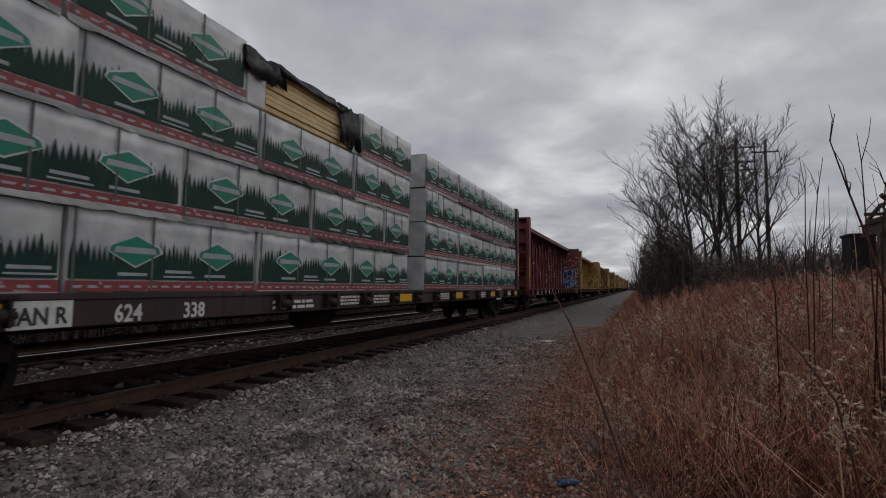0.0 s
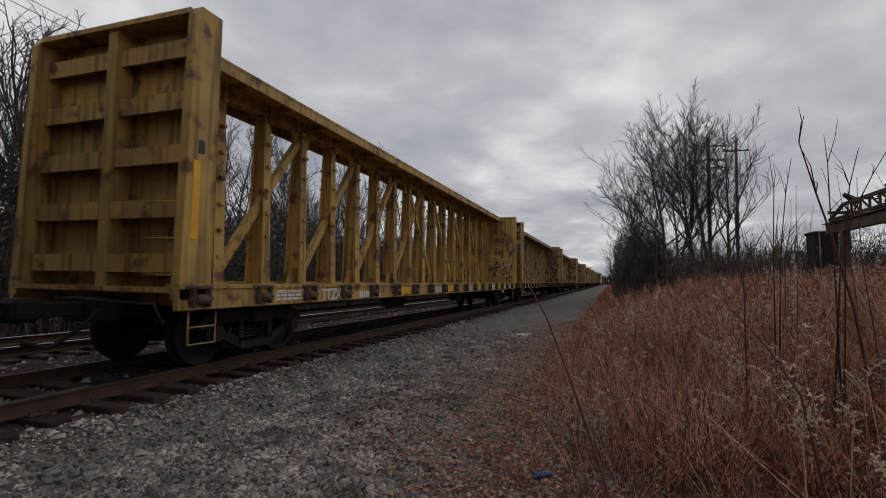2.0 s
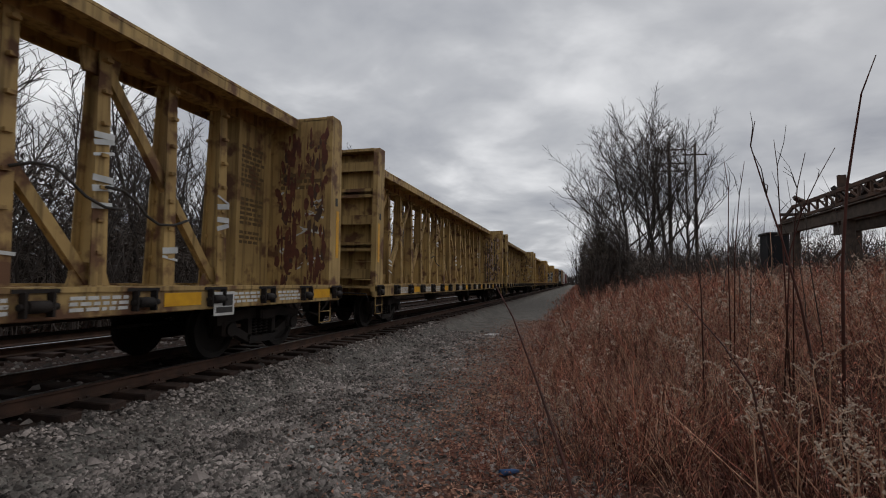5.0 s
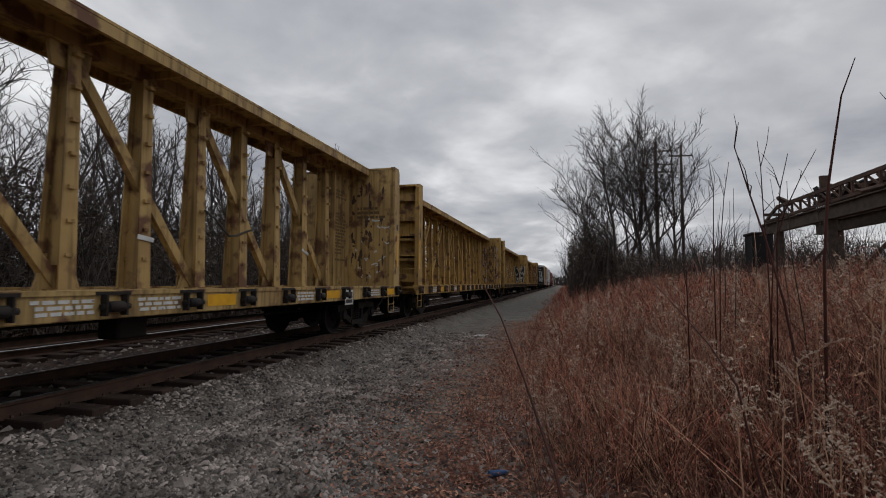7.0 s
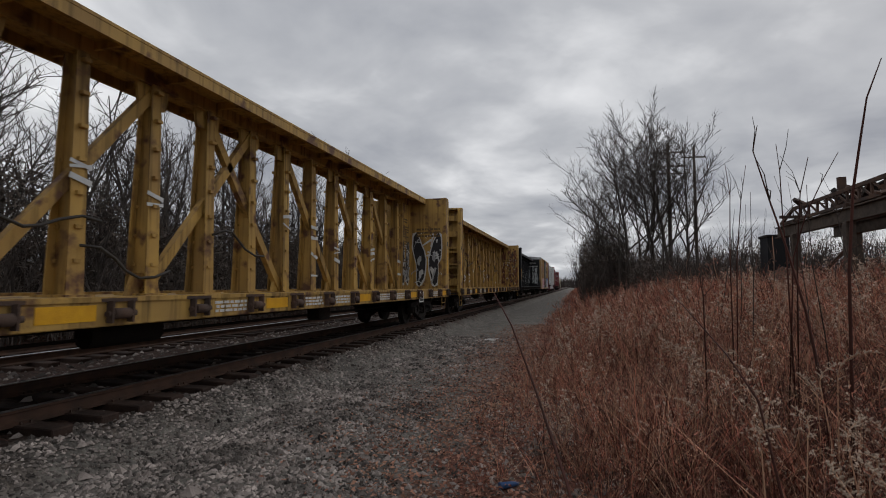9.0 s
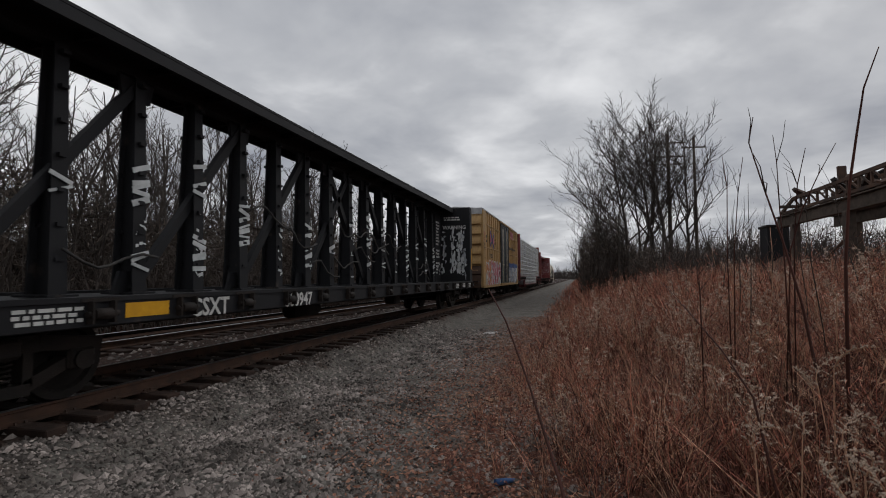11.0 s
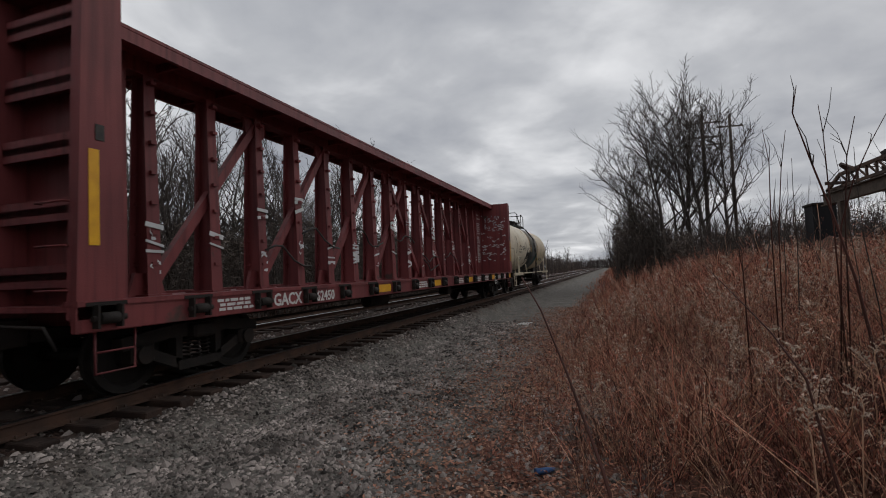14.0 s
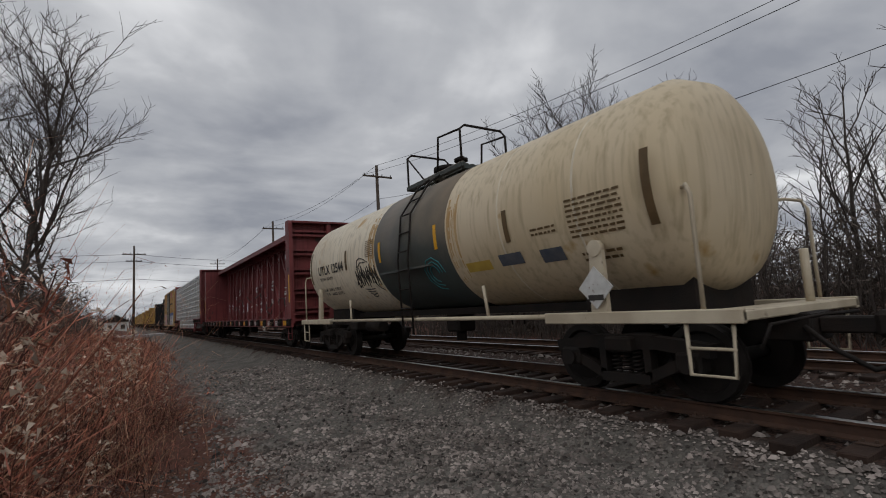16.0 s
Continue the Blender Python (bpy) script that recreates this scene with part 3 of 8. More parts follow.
def side_marks(parent, L, seed, x=HALF + 0.002, z0=0.93, z1=1.1, yellow_every=3, skip=()):
    """Stencilled data, too small to read, as bars, and yellow reflector strips along the sill."""
    r = random.Random(seed)
    y, i = 1.82, 0
    while y < L - 0.9:
        kind = i % yellow_every
        if any(a - 0.9 < y < b for a, b in skip):
            y, i = y + 1.2, i + 1
            continue
        if kind == 1:
            part("reflector", bm_of(lambda bm: box(bm, x, x + 0.004, y, y + 0.62, z0, z1)), "reflector", parent, "yellow reflective strip")
        elif kind == 0 or r.random() < 0.5:
            def bars(bm):
                for k in range(3):
                    a = y + r.uniform(0, 0.06)
                    while a < y + 0.65:
                        w = r.uniform(0.05, 0.16)
                        box(bm, x, x + 0.004, a, min(a + w, y + 0.7), z1 - 0.05 - k * 0.06, z1 - 0.012 - k * 0.06)
                        a += w + 0.03
            tagged(part("stencil_text", bm_of(bars), "white", parent), kind="stuff")
        y, i = y + 1.2, i + 1


POSTS = [11.05 + s * (0.6 + 1.2 * k) for k in range(8) for s in (-1, 1)]


TOP = 4.72                                         # top of the centre beam


def centerbeam(name, paint, low=None):
    """An empty centre-beam bulkhead flat, 22.1 m over the end walls."""
    L = 22.1
    car = empty(name)
    flat_frame(car, paint, L, low)
    bulkhead(car, paint, 0.0, -1)
    bulkhead(car, paint, L, 1)
    zf = 1.15
    def post(bm, y):
        # web with a flange on either side, wider at the foot
        beam(bm, (0, y, zf), (0, y, TOP - 0.26), 0.34, 0.03, w2=0.2)
        for s in (-1, 1):
            beam(bm, (s * 0.19, y, zf), (s * 0.11, y, TOP - 0.26), 0.025, 0.24, w2=0.02, d2=0.18)
        beam(bm, (0, y, zf), (0, y, zf + 0.03), 0.6, 0.4)
        k = 1.6
        while k < TOP - 0.4:
            for s in (-1, 1):
                box(bm, s * 0.165 - 0.05, s * 0.165 + 0.05, y - 0.05, y + 0.05, k, k + 0.05)
            k += 0.45
    for y in sorted(POSTS):
        part("post", bm_of(post, y), paint, car)
    def diagonal(bm, ya, yb):
        beam(bm, (0.02, ya, TOP - 0.37), (0.02, yb, zf + 0.05), 0.12, 0.15)
        beam(bm, (0.02, ya, TOP - 0.6), (0.02, ya, TOP - 0.26), 0.06, 0.5, d2=0.62)
        beam(bm, (0.02, yb, zf), (0.02, yb, zf + 0.34), 0.06, 0.62, d2=0.4)
    p = sorted(POSTS)
    for a in (8, 6, 4, 2):
        part("diagonal", bm_of(diagonal, p[a], p[a - 2]), paint, car)
    for a in (7, 9, 11, 13):
        part("diagonal", bm_of(diagonal, p[a], p[a + 2]), paint, car)
    def chord(bm):
        box(bm, -0.74, 0.74, 0.45, L - 0.45, TOP - 0.06, TOP, 0.01)
        for s in (-1, 1):
            box(bm, *sorted((s * 0.67, s * 0.735)), 0.45, L - 0.45, TOP - 0.22, TOP - 0.06)
        box(bm, -0.12, 0.12, 0.5, L - 0.5, TOP - 0.28, TOP - 0.06)
        k = 1.0
        while k < L - 0.6:
            box(bm, -0.67, 0.67, k - 0.02, k + 0.02, TOP - 0.18, TOP - 0.06)
            k += 1.2
    part("top_chord", bm_of(chord), paint, car)
    def end_panel(bm, a, b):
        box(bm, -0.09, 0.09, a, b, zf, TOP - 0.2)
        box(bm, -0.16, 0.16, (a if a > 11 else b) - 0.05, (a if a > 11 else b) + 0.05, zf, TOP - 0.2)
    part("end_panel", bm_of(end_panel, 0.52, 1.6), paint, car)
    part("end_panel", bm_of(end_panel, L - 1.6, L - 0.52), paint, car)
    return car


def blob(r, n, rx, rz):
    pts, ph = [], r.uniform(0, 6.28)
    for k in range(n):
        a = 2 * math.pi * k / n
        q = 1 + 0.28 * math.sin(2 * a + ph) + 0.18 * math.sin(3 * a + 2 * ph) + r.uniform(-0.1, 0.1)
        pts.append((math.cos(a) * rx * q, math.sin(a) * rz * q))
    return pts


def spray(parent, plane, a0, a1, z0, z1, fill, inner, seed, label="spray-painted graffiti lettering", size=0.5, name="graffiti", base=()):
    """Sprayed lettering as flat overlapping shapes. plane: ("x", x) on a side or ("y", y) on an end wall."""
    r = random.Random(seed)
    bm = bmesh.new()
    mats = list(dict.fromkeys(fill + inner + list(base)))
    depth = [0.0025]
    sgn = plane[2]

    def shape(ca, cz, pts, slot):
        depth[0] += 0.00012
        vs = []
        for pa, pz in pts:
            a, zz = min(a1, max(a0, ca + pa)), min(z1, max(z0, cz + pz))
            vs.append(bm.verts.new((plane[1] + sgn * depth[0], a, zz) if plane[0] == "x" else (a, plane[1] + sgn * depth[0], zz)))
        try:
            bm.faces.new(vs).material_index = slot
        except ValueError:
            pass

    n = max(2, int((a1 - a0) / size))
    h = z1 - z0
    if base:
        m_ = 3 * n
        for k in range(m_):
            lo, hi = a0 + (a1 - a0) * k / m_, a0 + (a1 - a0) * (k + 1) / m_
            shape(0, 0, [(lo, z0), (hi, z0), (hi, z1 - r.uniform(0, 0.22) * h), ((lo + hi) / 2, z1 - r.uniform(0, 0.12) * h), (lo, z1 - r.uniform(0, 0.2) * h)], mats.index(r.choice(base)))
    for k in range(n):
        # fat letters: an outline, a fill and the counter inside
        ca = a0 + (a1 - a0) * (k + 0.5) / n + r.uniform(-0.05, 0.05)
        outer = blob(r, 16, size * 0.56, h * 0.46)
        shape(ca, z0 + h * 0.5, outer, mats.index(inner[0]))
        c1 = mats.index(r.choice(fill))
        shape(ca, z0 + h * 0.5, [(x * 0.84, z * 0.88) for x, z in outer], c1)
        for q in range(r.randint(2, 3)):
            shape(ca + r.uniform(-0.2, 0.2) * size, z0 + h * (0.28 + 0.22 * q + r.uniform(-0.05, 0.05)), [(x * 0.24, z * 0.2) for x, z in blob(r, 9, size * 0.7, h * 0.42)], mats.index(r.choice(inner)))
    for k in range(n * 3):
        ca = r.uniform(a0, a1)
        m = mats.index(r.choice(inner))
        w, hh = size * r.uniform(0.03, 0.07), r.uniform(0.08, 0.2) * h
        t = r.uniform(-1.4, 1.4)
        c, s = math.cos(t), math.sin(t)
        pts = [(px * c - pz * s, px * s + pz * c) for px, pz in ((-w, -hh), (w, -hh), (w * 1.3, hh * 0.3), (w * 2.2, hh), (-w * 0.6, hh))]
        shape(ca, z0 + h * r.uniform(0.12, 0.88), pts, m)
    for k in range(n * 2):
        shape(r.uniform(a0, a1), r.uniform(z0 + 0.1 * h, z1 - 0.1 * h), blob(r, 9, size * r.uniform(0.05, 0.14), size * r.uniform(0.06, 0.16)), mats.index(r.choice(inner)))
    for f in bm.faces:
        if (f.normal.x if plane[0] == "x" else f.normal.y) * sgn < 0:
            f.normal_flip()
    return tagged(part(name, bm, mats, parent, label), kind="stuff")


def tags(parent, plane, a0, a1, z0, z1, ink, seed, n=14, name="tag", strokes=3):
    """Thin marker scribbles."""
    r = random.Random(seed)
    bm = bmesh.new()
    for k in range(n):
        a, z = r.uniform(a0, a1), r.uniform(z0, z1)
        for j in range(strokes):
            da, dz = r.uniform(-0.16, 0.16), r.uniform(-0.07, 0.07)
            w = r.uniform(0.008, 0.028)
            na, nz = min(a1, max(a0, a + da)), min(z1, max(z0, z + dz))
            d = plane[1] + plane[2] * (0.003 + 0.0002 * j + 0.00001 * k)
            quad = ((a, z - w), (na, nz - w), (na, nz + w), (a, z + w))
            vs = [bm.verts.new((d, p, q) if plane[0] == "x" else (p, d, q)) for p, q in quad]
            try:
                bm.faces.new(vs)
            except ValueError:
                pass
            a, z = na, nz
    return tagged(part(name, bm, ink, parent, "scribbled paint tags"), kind="stuff")


def text_block(parent, plane, a0, a1, z0, z1, rows_, seed, ink="white", gap=0.4):
    """Lines of unreadable stencilling as bars."""
    r = random.Random(seed)
    bm = bmesh.new()
    dz = (z1 - z0) / rows_
    for k in range(rows_):
        if r.random() < 0.12:
            continue
        a, end = a0, a1 - r.uniform(0, 0.4) * (a1 - a0)
        while a < end:
            w = r.uniform(0.06, 0.2)
            z = z1 - (k + 1) * dz
            d0, d1 = sorted((plane[1] + plane[2] * 0.002, plane[1] + plane[2] * 0.005))
            if plane[0] == "x":
                box(bm, d0, d1, a, min(a + w, a1), z, z + dz * (1 - gap))
            else:
                box(bm, a, min(a + w, a1), d0, d1, z, z + dz * (1 - gap))
            a += w + 0.035
    return tagged(part("stencil_text", bm, ink, parent), kind="stuff")


def placard(parent, y, z, w=0.42, h=0.34):
    """Small white-framed data panel on the sill."""
    x = HALF + 0.03
    p = part("data_panel", bm_of(lambda bm: box(bm, x, x + 0.012, y, y + w, z, z + h, 0.003)), "white", parent, "white-framed data panel")
    def face(bm):
        box(bm, x + 0.012, x + 0.015, y + 0.04, y + w / 2 - 0.01, z + h * 0.52, z + h - 0.04)
        box(bm, x + 0.012, x + 0.015, y + w / 2 + 0.02, y + w - 0.04, z + h * 0.4, z + h - 0.04)
        box(bm, x + 0.012, x + 0.015, y + 0.04, y + w - 0.04, z + 0.04, z + h * 0.36)
    part("panel_face", bm_of(face), "stencil", p)


def straps(parent, seed, n=9, L=22.1, material="g_white"):
    """Loose strap ends and torn film wound round the posts."""
    r = random.Random(seed)
    p = sorted(POSTS)
    for k in range(n):
        y, z = r.choice(p), r.uniform(1.5, 3.0)
        for j in range(r.randint(1, 3)):
            bm = bmesh.new()
            zz = z + j * r.uniform(0.1, 0.25)
            tilt = r.uniform(-0.06, 0.06)
            beam(bm, (0.215 - 0.02 * (zz - 1.2), y - 0.15, zz - tilt), (0.215 - 0.02 * (zz - 1.2), y + 0.15, zz + tilt), 0.012, r.uniform(0.03, 0.1))
            part("strap_remnant", bm, material, parent, "torn wrap left on the post")
    for k in range(n // 3):
        y, z = r.choice(p[1:-2]), r.uniform(1.5, 2.8)
        bm = bmesh.new()
        pts = [(0.24 + 0.05 * math.sin(i * 1.3), y + i * 0.24, z + 0.16 * math.sin(i * 0.9 + k) - 0.03 * i) for i in range(7)]
        tube(bm, pts, 0.022, 5)
        part("loose_strap", bm, "stencil", parent, "black strap dangling between posts")


def join(thing, y0, label, category, group=""):
    thing.matrix_basis = Matrix.Translation((TRACK_X, y0, 0))
    tagged(thing, label, category, group)
    TRAIN.append((thing, y0))
    return thing


def flakes(parent, a0, a1, z0, z1, ink, seed, n=60, name="paint_flake", label="ragged torn paper and flaked paint", tall=0.16):
    """Torn label scraps and flaked paint on an end wall, in ragged columns."""
    r = random.Random(seed)
    bm = bmesh.new()
    cols = [r.uniform(a0, a1) for _ in range(max(3, n // 12))]
    for k in range(n):
        a, z = cols[r.randrange(len(cols))] + r.gauss(0, 0.05), r.uniform(z0, z1)
        a = min(a1, max(a0, a))
        w, h = r.uniform(0.015, 0.075), r.uniform(0.02, tall)
        m_ = r.randrange(5, 8)
        pts = []
        for i in range(m_):
            q = 6.2832 * i / m_
            pts.append((a + w * math.cos(q) * r.uniform(0.5, 1.2), z + h * math.sin(q) * r.uniform(0.5, 1.2)))
        d = 22.1 - 0.5 - 0.0035 - 0.00004 * k
        bm.faces.new([bm.verts.new((p, d, q)) for p, q in pts])
    return tagged(part(name, bm, ink, parent, label), kind="stuff")


# empty centre-beam flats: yellow ones, two red, one black
yellow_car = centerbeam("centerbeam_flatcar", "yellow")
pale_car = centerbeam("centerbeam_flatcar", "yellow_pale")
red_car = centerbeam("centerbeam_flatcar", "red")
black_car = centerbeam("centerbeam_flatcar", "black")
plan = [(yellow_car, 47.85), (None, 71.75), (pale_car, 95.85), (None, 119.85), (None, 143.8), (yellow_car, 167.85), (None, 191.9), (None, 215.95)]
used = set()
YELLOWS = []
for i, (src, y0) in enumerate(plan):
    base = (yellow_car, pale_car, pale_car, pale_car, pale_car, yellow_car, yellow_car, yellow_car)[i]
    car = base if base not in used else copy_thing(base, Matrix())
    used.add(base)
    YELLOWS.append((car, y0))
red_two = copy_thing(red_car, Matrix())
Lc = 22.1
for i, (car, y0) in enumerate(YELLOWS):
    join(car, y0, "faded yellow centre-beam flatcar, empty, with rust streaks and stencilled sills", "flatcar", "centre-beam flatcars of the train")
    side_marks(car, Lc, 40 + i, skip=((2.8, 6.4),) if i in (0, 6) else ())
    text_block(car, ("x", 0.09, 1), Lc - 1.5, Lc - 0.75, 1.9, 4.0, 22, 60 + i, "g_bars" if i % 2 else "g_brown")
    text_block(car, ("y", Lc - 0.5, -1), 0.35, 1.3, 3.2, 3.6, 3, 80 + i, "g_brown")
    placard(car, 18.25, 0.76)
    if i in (2, 4, 6, 7):
        straps(car, 90 + i, 12, material="g_white")
    if i in (1, 3, 5):
        straps(car, 90 + i, 5, material="litter")
    tags(car, ("y", Lc - 0.5, -1), 0.3, 1.4, 1.4, 3.4, "g_brown" if i % 2 else "g_white", 130 + i, 16)
    if i in (3, 5):
        rb = random.Random(i)
        def bands(bm):
            for a in (0.28, 0.4, 0.52, 0.66, 1.0, 1.16):
                z = 3.7 + rb.uniform(0, 0.5)
                while z > 1.3:
                    e = max(1.25, z - rb.uniform(0.3, 1.2))
                    w = rb.uniform(0.02, 0.055)
                    box(bm, a, a + w, Lc - 0.506, Lc - 0.502, e, z)
                    z = e - rb.uniform(0.0, 0.12)
                    a += rb.uniform(-0.012, 0.012)
        part("black_band", bm_of(bands), "stencil", car, "black bands hanging on the end wall")
        flakes(car, 0.2, 1.35, 1.4, 4.1, "g_bars", 160 + i, 90)
    if i in (1, 2, 7):
        flakes(car, 0.15, 1.42, 1.2, 4.4, "rust_paint", 190 + i, 170, "rust_patch", "broad rust patches through the paint", 0.3)
    if i != 6:
        flakes(car, 0.2, 1.4, 1.3, 4.2, "rust", 170 + i, 60, "rust_patch", "rust showing through the paint", 0.2)
lettering("TTZX", 0.28, "white", YELLOWS[0][0], on_side(HALF + 0.003, 3.1, 0.90), stretch=0.95)
text_block(YELLOWS[0][0], ("x", HALF + 0.002, 1), 4.5, 5.5, 0.9, 1.12, 1, 7)
lettering("TTZX", 0.26, "white", YELLOWS[6][0], on_side(HALF + 0.003, 2.9, 0.90), stretch=0.9)
text_block(YELLOWS[6][0], ("x", HALF + 0.002, 1), 4.2, 5.2, 0.9, 1.12, 1, 8)
spray(YELLOWS[6][0], ("y", Lc - 0.5, -1), 0.15, 1.46, 1.25, 3.4, ["g_black"], ["g_white", "g_grey"], 11)
spray(YELLOWS[6][0], ("x", 0.09, 1), Lc - 1.55, Lc - 0.55, 1.3, 3.0, ["g_black"], ["g_white", "g_grey"], 12)
tags(YELLOWS[7][0], ("y", Lc - 0.5, -1), 0.2, 1.4, 1.3, 3.6, "g_white", 14, 30)

join(red_car, 23.8, "dark red centre-beam flatcar, empty, blue graffiti on its end wall", "flatcar", "centre-beam flatcars of the train")
side_marks(red_car, Lc, 31, skip=((1.3, 4.2),))
placard(red_car, 18.9, 0.82)
straps(red_car, 32, 26)
tags(red_car, ("x", 0.24, 1), 2.0, 20.0, 1.5, 2.6, "g_white", 33, 4)
lettering("GACX", 0.26, "white", red_car, on_side(HALF + 0.003, 1.95, 0.89), stretch=0.82)
lettering("52446", 0.24, "white", red_car, on_side(HALF + 0.003, 3.0, 0.89), stretch=0.82)
lettering("GACX", 0.22, "white", red_car, Matrix.Translation((0.25, -0.16, 3.86)) @ Matrix(((1, 0, 0, 0), (0, 0, 1, 0), (0, 1, 0, 0), (0, 0, 0, 1))) @ Matrix.Rotation(0, 4, "Z"))
text_block(red_car, ("x", 0.09, 1), Lc - 1.5, Lc - 0.75, 1.6, 4.1, 20, 35)
for cz, hz, seed, ink in ((2.5, 0.5, 1, "g_navy"), (1.62, 0.42, 2, "g_blue")):
    spray(red_car, ("y", Lc - 0.5, -1), 0.2, 1.46, cz - hz, cz + hz, [ink, "g_blue"], ["g_white", "g_aqua", "g_navy", ink, "g_white"], 300 + seed, "blue and white graffiti", 0.42)
spray(red_car, ("x", 0.09, 1), Lc - 1.5, Lc - 0.6, 1.5, 2.7, ["g_navy"], ["g_white", "g_blue"], 305, "blue graffiti", 0.5)
tags(red_car, ("y", Lc - 0.5, -1), 0.1, 1.46, 2.9, 4.3, "g_white", 36, 16)
part("sprayed_star", bm_of(lambda bm: box(bm, HALF + 0.002, HALF + 0.004, 13.0, 13.5, 0.9, 1.14)), "g_lime", red_car, "lime sprayed mark")
part("sprayed_star", bm_of(lambda bm: box(bm, HALF + 0.002, HALF + 0.004, 17.6, 18.0, 0.92, 1.12)), "g_lime", red_car, "lime sprayed mark")

join(red_two, 306.87, "dark red centre-beam flatcar, empty, scratched white stencils on its end wall", "flatcar", "centre-beam flatcars of the train")
side_marks(red_two, Lc, 51, skip=((3.1, 6.2),))
placard(red_two, 17.95, 0.72)
straps(red_two, 52, 22)
lettering("GACX", 0.27, "white", red_two, on_side(HALF + 0.003, 2.98, 0.91), stretch=0.95)
lettering("62450", 0.25, "white", red_two, on_side(HALF + 0.003, 4.15, 0.91), stretch=0.95)
words = ["MAXIMUM", "DECHARGEMENT", "LA SECURITE", "AVANT TOUT", "ATTENTION", "AVANT DE", "DEPLACER LE", "WAGON", "ASSURER QUE", "LES BOUTS DE", "CHAINE SONT", "PLACES DANS", "LEUR FENTE"]
zz = [4.12, 3.94, 3.3, 3.18, 2.55, 2.44, 2.34, 2.24, 2.14, 2.04, 1.94, 1.84, 1.74]
for w_, z_ in zip(words, zz):
    big = w_ == "ATTENTION"
    lettering(w_, 0.13 if big else 0.11, "white", red_two, on_side(0.093, Lc - 1.42, z_), stretch=0.92)
text_block(red_two, ("x", 0.09, 1), Lc - 1.42, Lc - 0.75, 3.42, 3.88, 5, 55)
text_block(red_two, ("x", 0.09, 1), Lc - 1.42, Lc - 0.8, 2.72, 3.1, 4, 56)
tags(red_two, ("y", Lc - 0.5, -1), 0.12, 1.4, 1.8, 4.2, "g_white", 57, 70, strokes=2)
tags(red_two, ("y", Lc - 0.5, -1), 0.3, 1.1, 3.3, 4.1, "g_grey", 58, 30, strokes=2)
for i, y in enumerate(sorted(POSTS)):
    if i % 3 != 1:
        tags(red_two, ("x", 0.208, 1), y - 0.09, y + 0.09, 1.5, 2.35, "g_white", 420 + i, 6, strokes=2)
        tags(black_car, ("x", 0.208, 1), y - 0.09, y + 0.09, 1.4, 2.6, "g_white", 450 + i, 7, strokes=2)
def lamp_spot(bm):
    box(bm, HALF + 0.001, HALF + 0.008, Lc - 1.75, Lc - 1.6, 0.98, 1.1, 0.003)
part("reflector", bm_of(lamp_spot), "g_pink", red_two, "small red reflector")

join(black_car, 239.9, "black centre-beam flatcar, empty, covered with white paint marks", "flatcar", "centre-beam flatcars of the train")
side_marks(black_car, Lc, 71, yellow_every=4, skip=((4.0, 8.5), (9.5, 17.5)))
straps(black_car, 72, 40)
lettering("CSXT", 0.34, "white", black_car, on_side(HALF + 0.003, 4.0, 0.87), stretch=0.9)
lettering("600947", 0.34, "white", black_car, on_side(HALF + 0.003, 6.2, 0.87), stretch=0.9)
text_block(black_car, ("x", 0.09, 1), Lc - 1.5, Lc - 0.75, 1.4, 4.1, 18, 73)
text_block(black_car, ("y", Lc - 0.5, -1), 0.25, 1.2, 4.02, 4.34, 3, 74)
lettering("WARNING", 0.25, "white", black_car, Matrix.Translation((0.2, Lc - 0.506, 3.7)) @ Matrix.Rotation(radians(90), 4, "X"), stretch=0.95)
flakes(black_car, 0.15, 1.4, 1.6, 3.6, "g_white", 75, 120, tall=0.26)
flakes(black_car, 0.15, 1.4, 1.4, 3.4, "g_grey", 78, 50, tall=0.2)
tags(black_car, ("x", 0.09, 1), Lc - 1.55, Lc - 0.6, 1.3, 2.6, "g_white", 76, 18)

# ---- loaded cars ----
def load(name, ob, y0, dy, x, z, label, group):
    """A bundle that rides on a car."""
    ob.matrix_basis = Matrix.Translation((TRACK_X + x, y0 + dy, z)) @ Matrix.Rotation(radians(rnd.uniform(-0.25, 0.25)), 4, "Z")
    tagged(ob, label, "lumber bundle", group)
    TRAIN.append((ob, y0 + dy))
    return ob


